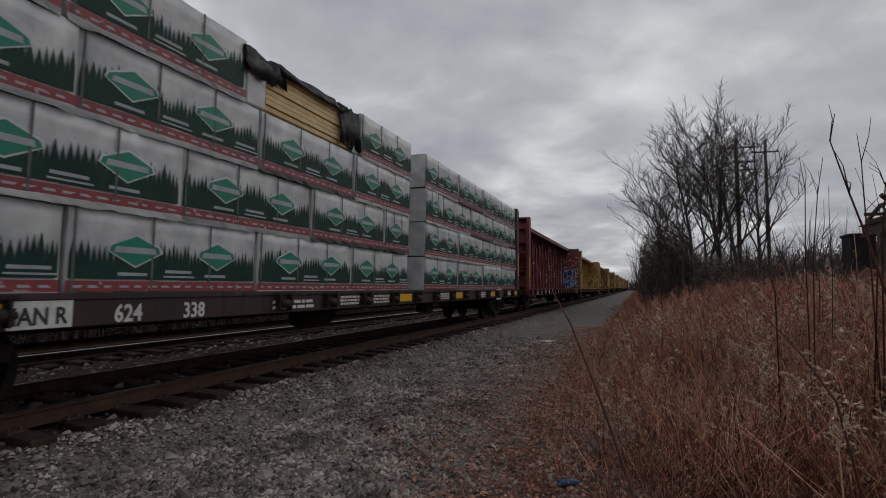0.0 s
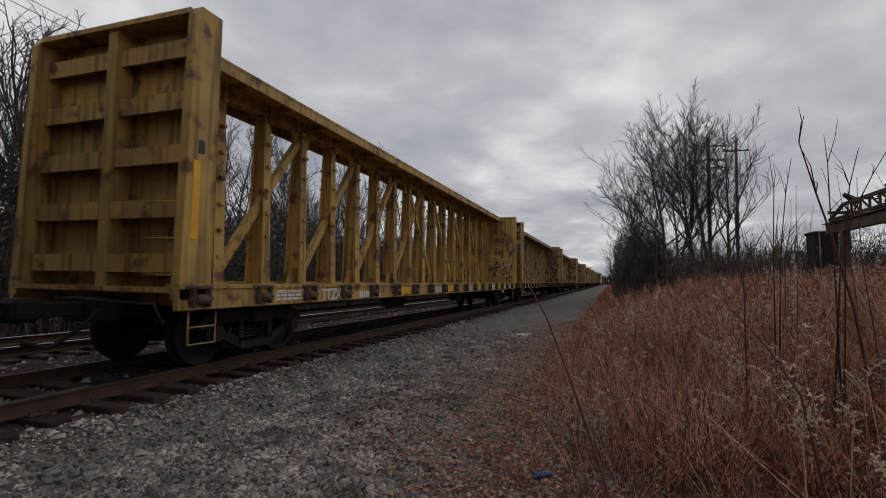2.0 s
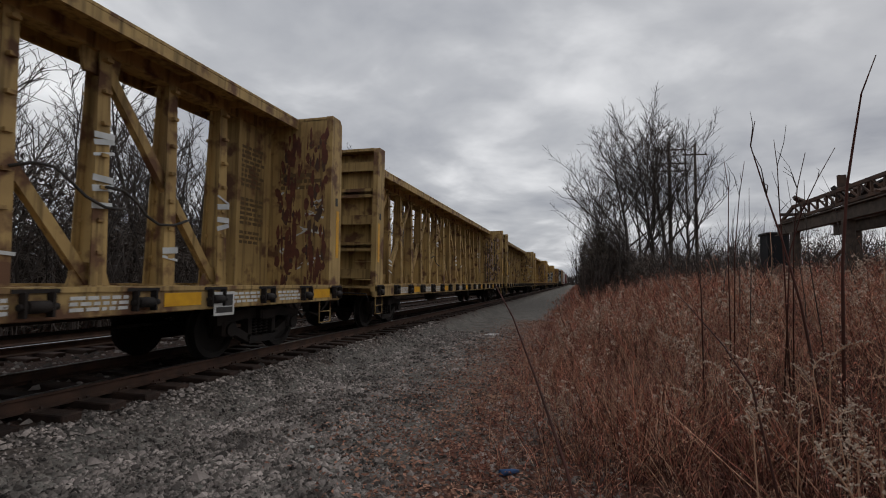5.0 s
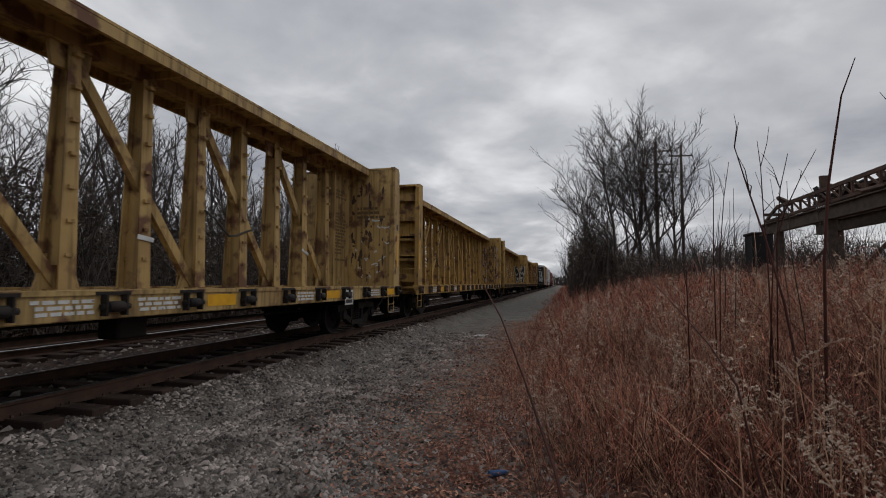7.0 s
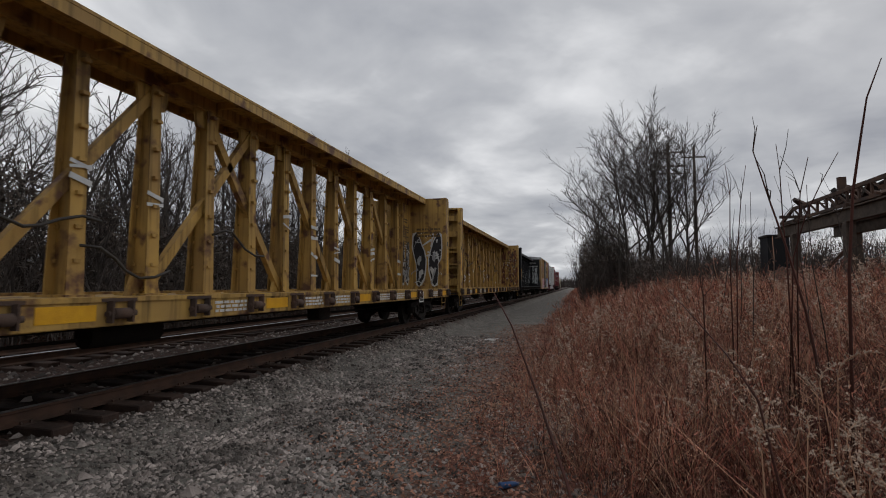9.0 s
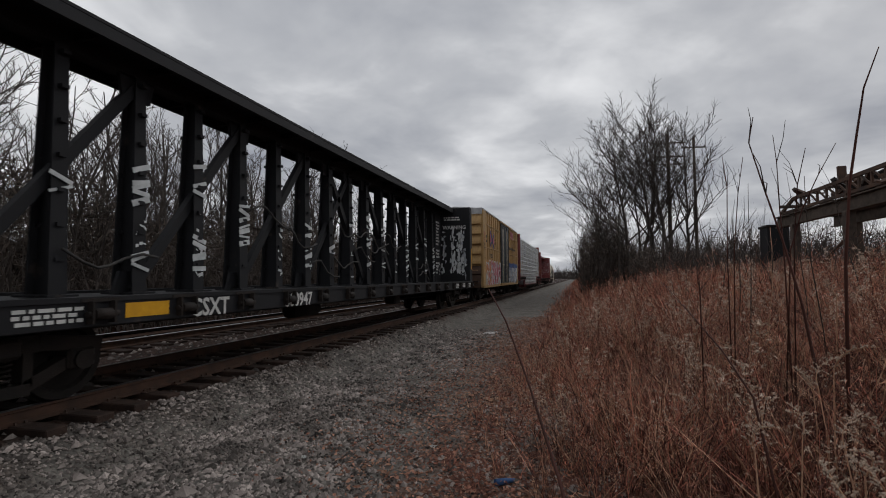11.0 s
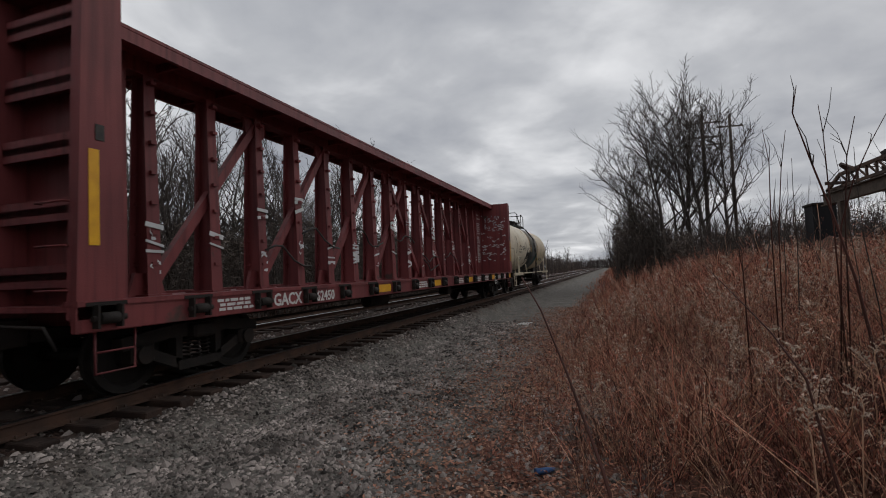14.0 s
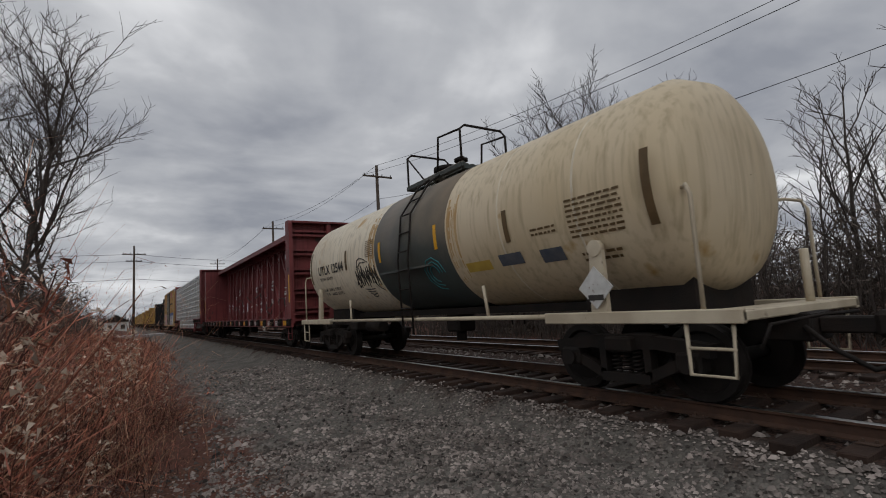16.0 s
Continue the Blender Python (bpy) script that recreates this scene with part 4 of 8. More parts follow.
def wrapped_bundle(length, seed, h=0.855, w=1.2):
    """Lumber in a white printed wrapper: forest band, logos, red band at the foot."""
    r = random.Random(seed)
    b = empty("lumber_bundle")
    def body(bm):
        nx, nz = max(6, int(length / 0.22)), 6
        rows_ = []
        for k in range(nz + 1):
            rows_.append([bm.verts.new((w + 0.014 * noise.noise((i * 0.9, k * 1.1, seed)) * (0 if k in (0, nz) else 1), length * i / nx, h * k / nz + (0.014 * noise.noise((i * 0.7, seed, 3)) if k == nz else 0))) for i in range(nx + 1)])
        for a, c in zip(rows_, rows_[1:]):
            for i in range(nx):
                bm.faces.new((a[i], a[i + 1], c[i + 1], c[i])).smooth = True
        back = [bm.verts.new(c) for c in ((0, 0, 0), (0, length, 0), (0, length, h), (0, 0, h))]
        top, bot = rows_[-1], rows_[0]
        bm.faces.new([back[3]] + top + [back[2]])
        bm.faces.new([back[1]] + bot[::-1] + [back[0]])
        bm.faces.new(back)
        bm.faces.new([q[0] for q in rows_[::-1]] + [back[0], back[3]][::1])
        bm.faces.new([q[-1] for q in rows_] + [back[2], back[1]])
        bmesh.ops.recalc_face_normals(bm, faces=bm.faces[:])
    part("wrapper", bm_of(body), "wrap", b, "crinkled white plastic wrapper")
    x = w + 0.015
    def flat(bm, pts, d=0.0):
        f = bm.faces.new([bm.verts.new((x + d, a, c)) for a, c in pts])
        f.normal_update()
        if f.normal.x < 0:
            f.normal_flip()
    def forest(bm):
        a = 0.02
        while a < length - 0.05:
            e = min(a + r.uniform(0.04, 0.075), length - 0.02)
            t = 0.46 + 0.16 * noise.noise((a * 1.3, seed, 0)) + r.uniform(-0.02, 0.09)
            flat(bm, ((a, 0.165), (e, 0.165), (e, t - 0.12), ((a + e) / 2, t + 0.06), (a, t - 0.12)))
            a = e
    tagged(part("printed_forest", bm_of(forest), "wrap_green", b, "dark green printed forest band"), kind="stuff")
    def red(bm):
        n = 8
        for i in range(n):
            flat(bm, ((length * i / n, 0.035), (length * (i + 1) / n, 0.035), (length * (i + 1) / n, 0.145), (length * i / n, 0.145)))
    part("printed_band", bm_of(red), "wrap_red", b, "red printed band at the foot")
    def fine(bm):
        for i in range(int(length / 0.16)):
            a = 0.05 + i * 0.16
            flat(bm, ((a, 0.075), (a + r.uniform(0.05, 0.12), 0.075), (a + r.uniform(0.05, 0.12), 0.1), (a, 0.1)), 0.002)
    tagged(part("fine_print", bm_of(fine), "g_grey", b), kind="stuff")
    a = r.uniform(0.28, 0.45)
    while a < length - 0.5:
        def logo(bm):
            flat(bm, ((a - 0.05, 0.455), (a - 0.03, 0.51), (a + 0.24, 0.625), (a + 0.51, 0.51), (a + 0.53, 0.455), (a + 0.24, 0.305)), 0.003)
        def rim(bm):
            flat(bm, ((a - 0.075, 0.455), (a - 0.05, 0.525), (a + 0.24, 0.65), (a + 0.53, 0.525), (a + 0.555, 0.455), (a + 0.24, 0.285)), 0.0015)
        part("logo_rim", bm_of(rim), "wrap", b)
        part("logo", bm_of(logo), "wrap_logo", b, "green lozenge logo")
        def logo_bars(bm):
            flat(bm, ((a + 0.0, 0.44), (a + 0.48, 0.44), (a + 0.46, 0.505), (a + 0.02, 0.505)), 0.005)
        part("logo_band", bm_of(logo_bars), "g_grey", b)
        def words(bm):
            flat(bm, ((a + 0.05, 0.20), (a + 0.38, 0.20), (a + 0.38, 0.235), (a + 0.05, 0.235)), 0.004)
        part("word_bar", bm_of(words), "g_grey", b)
        if a + 1.0 < length:
            def words2(bm):
                flat(bm, ((a + 0.6, 0.24), (a + 0.95, 0.24), (a + 0.95, 0.275), (a + 0.6, 0.275)), 0.004)
                flat(bm, ((a + 0.58, 0.19), (a + 1.0, 0.19), (a + 1.0, 0.21), (a + 0.58, 0.21)), 0.004)
            part("word_bar", bm_of(words2), "g_grey", b)
        a += 1.1
    def hem(bm):
        n = int(length / 0.09)
        top_ = [bm.verts.new((x + 0.004 + 0.012 * noise.noise((i * 0.6, seed, 4)), length * i / n, 0.04 + 0.01 * noise.noise((i * 0.4, seed, 6)))) for i in range(n + 1)]
        low_ = [bm.verts.new((x + 0.018 + 0.03 * noise.noise((i * 0.5, seed, 1)), length * i / n, -0.03 - 0.05 * max(0.0, noise.noise((i * 0.35, seed, 2))) + 0.02 * noise.noise((i * 1.3, seed, 3)))) for i in range(n + 1)]
        for i in range(n):
            bm.faces.new((top_[i], low_[i], low_[i + 1], top_[i + 1]))
        bmesh.ops.solidify(bm, geom=bm.faces[:], thickness=0.004)
    part("hem", bm_of(hem), "torn" if seed % 3 == 0 else "wrap", b, "ragged loose hem of the wrapper")
    def bands(bm, y):
        box(bm, x + 0.001, x + 0.004, y - 0.012, y + 0.012, 0, h)
    for y in (0.06, length * 0.36, length * 0.68):
        part("band", bm_of(bands, y), "strap_grey", b)
    return b


lumber_car = empty("centerbeam_flatcar")
flat_frame(lumber_car, "maroon", Lc, clear=(2.75, 5.2))
bulkhead(lumber_car, "maroon", 0.0, -1)
bulkhead(lumber_car, "maroon", Lc, 1)
def rib_wall(bm):
    box(bm, -0.14, 0.14, 0.55, Lc - 0.55, 1.15, 4.6)
part("centre_beam", bm_of(rib_wall), "maroon", lumber_car)
A0 = -0.4
join(lumber_car, A0, "dark red bulkhead flatcar loaded with white-wrapped lumber", "flatcar")
side_marks(lumber_car, Lc, 21, skip=((2.5, 7.6),))
part("reflector", bm_of(lambda bm: box(bm, HALF + 0.002, HALF + 0.006, 2.35, 2.8, 0.92, 1.1)), "reflector", lumber_car, "yellow reflective strip")
mark_board = part("mark_board", bm_of(lambda bm: box(bm, HALF + 0.003, HALF + 0.009, 2.84, 3.36, 0.87, 1.12, 0.002)), "white", lumber_car, "white board behind the reporting mark")
lettering("IAN R", 0.215, "stencil", mark_board, on_side(HALF + 0.011, 2.87, 0.91), stretch=0.80)
lettering("624", 0.25, "white", lumber_car, on_side(HALF + 0.003, 3.76, 0.89), stretch=0.82)
lettering("338", 0.25, "white", lumber_car, on_side(HALF + 0.003, 4.58, 0.89), stretch=0.82)
text_block(lumber_car, ("x", HALF + 0.002, 1), 6.1, 7.4, 0.92, 1.08, 2, 24)
placard(lumber_car, 18.2, 0.80, 0.6, 0.4)
proto = {n: [wrapped_bundle(n, 500 + 7 * i + int(n * 10)) for i in range(k)] for n, k in ((2.46, 4), (1.2, 2), (2.3, 2))}
FULL, SHIFT = [2.46] * 4, [1.2, 2.46, 2.46, 2.46, 1.2]
TIERS = [[(FULL, 0.8), (FULL, 11.66)], [(SHIFT, 0.8), (FULL, 11.66)], [(FULL, 0.8), (SHIFT, 11.66)], [([2.3, 2.3], 0.82), ([2.3], 8.52), (FULL, 11.66)]]
first, turn_ = set(), {}
for tier, runs in enumerate(TIERS):
    for lengths, dy in runs:
        for i, n in enumerate(lengths):
            src = proto[n][turn_.setdefault(n, 0) % len(proto[n])]
            turn_[n] += 1 + (i == 2)
            ob = src if src not in first else copy_thing(src, Matrix())
            first.add(src)
            load("lumber_bundle", ob, A0, dy + 0.012 * ((tier * 7 + i) % 3), 0.28 + 0.01 * ((tier + i) % 3), 1.16 + tier * 0.885, "lumber bundle in white wrapper with green forest print", "wrapped lumber bundles")
            dy += n + 0.03
for tier in range(4):
    for dy in (0.8, 3.29, 5.78, 8.27, 11.66, 14.15, 16.64, 19.13):
        ob = copy_thing(proto[2.46][(tier + int(dy)) % 4], Matrix())
        ob.matrix_basis = Matrix.Translation((TRACK_X - 0.28, A0 + dy + 2.46, 1.16 + tier * 0.885)) @ Matrix.Rotation(math.pi, 4, "Z")
        TRAIN.append((ob, A0 + dy + 2.46))
# the torn bundle: bare boards under flapping black plastic
torn = empty("lumber_bundle")
def board_rows(bm, k):
    z = 0.04 + k * 0.085
    box(bm, 0.0, 1.17 + 0.012 * ((k * 5) % 3 - 1), 0.4, 2.65, z, z + 0.075, 0.006)
for k in range(8):
    part("board_layer", bm_of(board_rows, k), "lumber", torn, "bare yellow sawn boards")
def sheet_end(bm, y0_, y1_):
    box(bm, 0.0, 1.2, y0_, y1_, 0.0, 0.76, 0.02)
part("wrapper", bm_of(sheet_end, 0.0, 0.38), "wrap", torn, "white wrapper")
part("wrapper", bm_of(sheet_end, 2.68, 2.98), "wrap", torn, "white wrapper")
def flap(bm, a0, a1, drop, seed):
    n, m_ = 9, 5
    g = []
    for i in range(n + 1):
        a = a0 + (a1 - a0) * i / n
        row = []
        for j in range(m_ + 1):
            f = j / m_
            row.append(bm.verts.new((0.2 + 1.05 * min(1, f * 1.6) + 0.08 * noise.noise((i * 0.8, j * 0.9, seed)), a + 0.05 * noise.noise((i, j, seed + 5)), 0.79 + 0.07 * noise.noise((i * 0.7, j * 0.6, seed + 9)) - max(0, f - 0.6) * drop * (1 + 0.4 * noise.noise((i * 0.9, seed, 1))))))
        g.append(row)
    for p_, q_ in zip(g, g[1:]):
        for j in range(m_):
            bm.faces.new((p_[j], p_[j + 1], q_[j + 1], q_[j])).smooth = True
    bmesh.ops.solidify(bm, geom=bm.faces[:], thickness=0.01)
part("torn_flap", bm_of(flap, -0.1, 0.75, 0.9, 3), "torn", torn, "flapping torn black plastic")
part("torn_flap", bm_of(flap, 0.5, 2.5, 0.35, 8), "torn", torn, "flapping torn black plastic")
part("torn_flap", bm_of(flap, 2.25, 2.98, 1.8, 14), "torn", torn, "hanging torn black plastic")
load("lumber_bundle", torn, A0, 5.5, 0.28, 1.16 + 3 * 0.885, "torn lumber bundle with bare yellow boards and black plastic", "wrapped lumber bundles")

# the car with film-wrapped white bundles and a dropped floor
LOW = (4.7, 17.4)
film_car = empty("centerbeam_flatcar")
flat_frame(film_car, "red", Lc, LOW)
bulkhead(film_car, "red", 0.0, -1, 5.22)
bulkhead(film_car, "red", Lc, 1, 5.22)
part("centre_beam", bm_of(lambda bm: box(bm, -0.14, 0.14, 0.55, Lc - 0.55, 1.42, 4.9)), "red", film_car)
W0 = 282.3
join(film_car, W0, "dark red drop-floor flatcar loaded with film-wrapped white bundles", "flatcar")
lettering("2304", 0.2, "white", film_car, on_side(HALF + 0.003, 2.5, 1.16))
text_block(film_car, ("y", -0.16, -1), -1.0, 0.0, 3.3, 3.6, 2, 91)
side_marks(film_car, Lc, 92, z0=0.44, z1=0.58, skip=((0, 4.9), (17.0, 23)))


def film_bundle(length, seed, h=0.368, w=1.2):
    r = random.Random(seed)
    b = empty("lumber_bundle")
    def body(bm):
        nx = int(length / 0.25)
        rows_ = []
        for k, (xx, zz_) in enumerate(((w - 0.02, 0.0), (w, 0.03), (w + 0.006, h * 0.4), (w + 0.006, h * 0.75), (w, h - 0.03), (w - 0.02, h))):
            rows_.append([bm.verts.new((xx + 0.012 * noise.noise((i * 0.8, k * 0.9, seed)), length * i / nx, zz_)) for i in range(nx + 1)])
        for a, c in zip(rows_, rows_[1:]):
            for i in range(nx):
                bm.faces.new((a[i], a[i + 1], c[i + 1], c[i])).smooth = True
        back = [bm.verts.new(c) for c in ((0, 0, 0), (0, length, 0), (0, length, h), (0, 0, h))]
        bm.faces.new([back[3]] + rows_[-1] + [back[2]])
        bm.faces.new([back[1]] + rows_[0][::-1] + [back[0]])
        bm.faces.new(back)
        bm.faces.new([q[0] for q in rows_[::-1]] + [back[0], back[3]])
        bm.faces.new([q[-1] for q in rows_] + [back[2], back[1]])
        bmesh.ops.recalc_face_normals(bm, faces=bm.faces[:])
    part("wrapper", bm_of(body), "film", b, "milky plastic film")
    def spots(bm):
        a = 0.2
        while a < length - 0.1:
            ph = [2 * math.pi * k / 10 for k in range(10)]
            f = bm.faces.new([bm.verts.new((w + 0.02, a + 0.075 * math.cos(q), h * 0.52 + 0.058 * math.sin(q))) for q in ph])
            f.normal_update()
            if f.normal.x < 0:
                f.normal_flip()
            a += 0.335
    tagged(part("oval_print", bm_of(spots), "strap_grey", b, "row of dark oval prints"), kind="stuff")
    return b


fb = {n: [film_bundle(n, 700 + i + int(n * 10)) for i in range(3)] for n in (4.12, 4.17, 4.08)}
first = set()


def film_load(n, k, dy, z, far_side=False):
    src = fb[n][k % 3]
    ob = src if src not in first else copy_thing(src, Matrix())
    first.add(src)
    load("lumber_bundle", ob, W0, dy, 0.28, z, "white film-wrapped bundle with dark oval prints", "film-wrapped bundles")
    if far_side:
        ob.matrix_basis = Matrix.Translation((TRACK_X - 0.28, W0 + dy + n, z)) @ Matrix.Rotation(math.pi, 4, "Z")
        TRAIN[-1] = (ob, W0 + dy + n)


for tier in range(9):
    z = 1.42 + tier * 0.386
    for k, (n, dy) in enumerate(((4.08, 0.58), (4.17, 4.74), (4.17, 8.98), (4.17, 13.2), (4.08, 17.44))):
        film_load(n, tier + k, dy, z)
    for n, dy in ((4.08, 0.58), (4.12, 17.44)):
        film_load(n, tier, dy, z, True)
for tier in range(2):
    for k, dy in enumerate((4.74, 8.98, 13.2)):
        film_load(4.12, tier + k, dy, 0.63 + tier * 0.395)
for i in range(18):
    y = 1.0 + i * 1.19
    z0 = 0.5 if LOW[0] < y < LOW[1] else 1.3
    part("tie_down_strap", bm_of(lambda bm: (box(bm, 1.525, 1.53, y, y + 0.075, z0, 4.905), box(bm, 0.1, 1.53, y, y + 0.075, 4.905, 4.911))),
         "strap" if i % 3 else "strap_grey", film_car, "webbing tie-down strap")

# ---- the boxcar ----
boxcar = empty("boxcar")
XL, X0 = 15.55, 264.95
def shell(bm):
    box(bm, -1.5, 1.5, 0.02, XL - 0.02, 0.80, 5.12)
part("body", bm_of(shell), "boxtan", boxcar, "faded yellow steel body")
def roof(bm):
    for s in (-1, 1):
        vs = [bm.verts.new(c) for c in ((s * 1.55, 0, 5.10), (s * 1.55, XL, 5.10), (0, XL, 5.24), (0, 0, 5.24), (s * 1.55, 0, 5.17), (s * 1.55, XL, 5.17), (0, XL, 5.31), (0, 0, 5.31))]
        for f in ((0, 1, 2, 3), (4, 5, 6, 7), (0, 1, 5, 4), (1, 2, 6, 5), (3, 0, 4, 7)):
            bm.faces.new([vs[i] for i in f])
    k = 0.6
    while k < XL:
        beam(bm, (-1.5, k, 5.18), (0, k, 5.33), 0.05, 0.05, side=(0, 1, 0))
        beam(bm, (0, k, 5.33), (1.5, k, 5.18), 0.05, 0.05, side=(0, 1, 0))
        k += 1.2
    bmesh.ops.recalc_face_normals(bm, faces=bm.faces[:])
part("roof", bm_of(roof), "galv", boxcar, "grey galvanised roof")
def post_side(bm, s, y, w=0.09):
    box(bm, *sorted((s * 1.5, s * 1.555)), y - w / 2, y + w / 2, 0.85, 5.10, 0.012)
for s in (-1, 1):
    for y in [0.75 + 0.745 * k for k in range(8)] + [9.75 + 0.72 * k for k in range(8)]:
        part("side_post", bm_of(post_side, s, y), "boxtan", boxcar)
    for z in (4.38, 3.06, 1.72):
        for a, b_ in ((0.7, 6.0), (9.72, XL - 0.55)):
            part("side_rail", bm_of(lambda bm: box(bm, *sorted((s * 1.5, s * 1.57)), a, b_, z - 0.025, z + 0.025, 0.008)), "boxtan", boxcar)
    part("side_sill", bm_of(lambda bm: box(bm, *sorted((s * 1.42, s * 1.56)), 0.05, XL - 0.05, 0.78, 0.90)), "boxtan", boxcar)
    part("corner_post", bm_of(lambda bm: box(bm, *sorted((s * 1.44, s * 1.56)), 0.0, 0.68, 0.82, 5.10, 0.01)), "boxtan", boxcar)
    part("corner_post", bm_of(lambda bm: box(bm, *sorted((s * 1.44, s * 1.56)), XL - 0.5, XL, 0.82, 5.10, 0.01)), "boxtan", boxcar)
    def door(bm, a, b_):
        box(bm, *sorted((s * 1.52, s * 1.60)), a, b_, 0.98, 4.96, 0.01)
    for a, b_ in ((6.12, 7.86), (7.88, 9.62)):
        d_ = part("door", bm_of(door, a, b_), "boxdoor", boxcar, "dark green sliding door")
        for z in (1.0, 1.9, 2.85, 3.8, 4.89):
            part("door_rail", bm_of(lambda bm: box(bm, *sorted((s * 1.60, s * 1.64)), a, b_, z - 0.035, z + 0.035, 0.01)), "boxdoor", d_)
        for y in (a + 0.04, (a + b_) / 2, b_ - 0.04):
            part("door_stile", bm_of(lambda bm: box(bm, *sorted((s * 1.60, s * 1.63)), y - 0.035, y + 0.035, 0.98, 4.96, 0.01)), "boxdoor", d_)
        part("locking_bar", bm_of(lambda bm: tube(bm, [(s * 1.66, a + 0.5, 1.05), (s * 1.66, a + 0.5, 4.6)], 0.022, 6)), "white_steel", d_)
        part("door_handle", bm_of(lambda bm: box(bm, *sorted((s * 1.64, s * 1.68)), a + 0.3, a + 0.95, 2.18, 2.24, 0.01)), "white_steel", d_)
    part("door_track", bm_of(lambda bm: box(bm, *sorted((s * 1.5, s * 1.68)), 5.9, 12.0, 0.84, 0.96)), "boxtan", boxcar)
    part("door_track", bm_of(lambda bm: box(bm, *sorted((s * 1.5, s * 1.66)), 5.9, 12.0, 4.98, 5.08)), "boxtan", boxcar)
    for y in (0.1, XL - 0.5):
        for k in range(5):
            part("ladder_rung", bm_of(lambda bm: tube(bm, [(s * 1.56, y, 1.1 + k * 0.45), (s * 1.63, y, 1.1 + k * 0.45), (s * 1.63, y + 0.42, 1.1 + k * 0.45), (s * 1.56, y + 0.42, 1.1 + k * 0.45)], 0.014, 5)), "boxtan", boxcar)
for y, out in ((0.0, -1), (XL, 1)):
    for k in range(6):
        z = 1.5 + k * 0.55
        def corr(bm):
            v = [bm.verts.new(c) for c in ((-1.42, y - out * 0.02, z), (1.42, y - out * 0.02, z), (1.42, y + out * 0.13, z + 0.06), (-1.42, y + out * 0.13, z + 0.06), (-1.42, y + out * 0.11, z + 0.2), (1.42, y + out * 0.11, z + 0.2), (1.42, y - out * 0.02, z + 0.5), (-1.42, y - out * 0.02, z + 0.5))]
            for f in ((0, 1, 2, 3), (3, 2, 5, 4), (4, 5, 6, 7), (0, 3, 4, 7), (1, 6, 5, 2)):
                bm.faces.new([v[i] for i in f])
            bmesh.ops.recalc_face_normals(bm, faces=bm.faces[:])
        part("end_rib", bm_of(corr), "boxtan" if k > 0 else "rust", boxcar)
    part("end_cap", bm_of(lambda bm: box(bm, -1.5, 1.5, *sorted((y - out * 0.1, y + out * 0.03)), 4.86, 5.20)), "galv", boxcar)
    part("brake_platform", bm_of(lambda bm: box(bm, 0.1, 1.3, *sorted((y, y + out * 0.3)), 1.12, 1.16)), "grime", boxcar)
    for x in (0.3, 1.0):
        part("grab_iron", bm_of(lambda bm: tube(bm, [(x - 0.3, y, 1.75), (x - 0.3, y + out * 0.2, 1.75), (x + 0.25, y + out * 0.2, 1.75), (x + 0.25, y, 1.75)], 0.014, 5)), "boxtan", boxcar)
    part("end_sill", bm_of(lambda bm: box(bm, -1.42, 1.42, *sorted((y - out * 0.02, y + out * 0.06)), 0.8, 1.5)), "rust", boxcar)
    def brake_wheel(bm):
        n = 18
        ring = [(-0.55 + 0.26 * math.cos(q * 6.2832 / n), y + out * 0.2, 1.75 + 0.26 * math.sin(q * 6.2832 / n)) for q in range(n + 1)]
        tube(bm, ring, 0.018, 5)
        for q in range(4):
            tube(bm, [(-0.55, y + out * 0.2, 1.75), ring[q * 4]], 0.012, 4)
    part("brake_wheel", bm_of(brake_wheel), "grime", boxcar, "dark hand-brake wheel")
    part("brake_box", bm_of(lambda bm: box(bm, -0.75, -0.35, *sorted((y, y + out * 0.16)), 1.55, 1.95, 0.02)), "grime", boxcar)
    coupler(boxcar, y, out)
    truck(boxcar, y - out * 1.75)
part("under_frame", bm_of(lambda bm: (box(bm, -0.35, 0.35, 0.3, XL - 0.3, 0.62, 0.80), box(bm, -1.4, 1.4, 6.0, 6.15, 0.6, 0.78), box(bm, -1.4, 1.4, 9.4, 9.55, 0.6, 0.78))), "grime", boxcar)
join(boxcar, X0, "faded yellow boxcar with dark doors and colourful graffiti", "boxcar")
bx = 1.503
for w_, y, z, s_ in (("next", 0.98, 3.64, 0.27), ("load", 0.98, 3.38, 0.27), ("any", 4.05, 3.64, 0.24), ("road", 3.98, 3.40, 0.24)):
    lettering(w_, s_, "stencil", boxcar, on_side(bx, y, z), stretch=0.9)
lettering("FB OX", 0.34, "stencil", boxcar, on_side(bx + 0.05, 1.95, 2.52), stretch=1.05)
text_block(boxcar, ("x", bx, 1), 1.3, 3.6, 2.12, 2.36, 1, 811, "stencil", 0.1)
text_block(boxcar, ("x", 1.56, 1), 0.06, 0.62, 2.9, 3.4, 6, 812, "g_brown")
def cross(bm, slot, pts):
    f = bm.faces.new([bm.verts.new((1.575 + slot * 0.002, a, c)) for a, c in pts])
    f.normal_update()
    if f.normal.x < 0:
        f.normal_flip()
for pts in (((2.1, 4.0), (2.3, 4.15), (2.75, 3.62), (2.6, 3.5)), ((3.3, 4.05), (3.45, 3.92), (2.95, 3.5), (2.8, 3.62)), ((2.15, 3.15), (2.05, 3.3), (2.6, 3.62), (2.72, 3.5)), ((3.25, 3.0), (3.4, 3.15), (2.95, 3.62), (2.78, 3.5))):
    em = bmesh.new()
    cross(em, 0, pts)
    part("emblem_arm", em, "g_navy", boxcar, "blue arm of the crossed-road emblem")
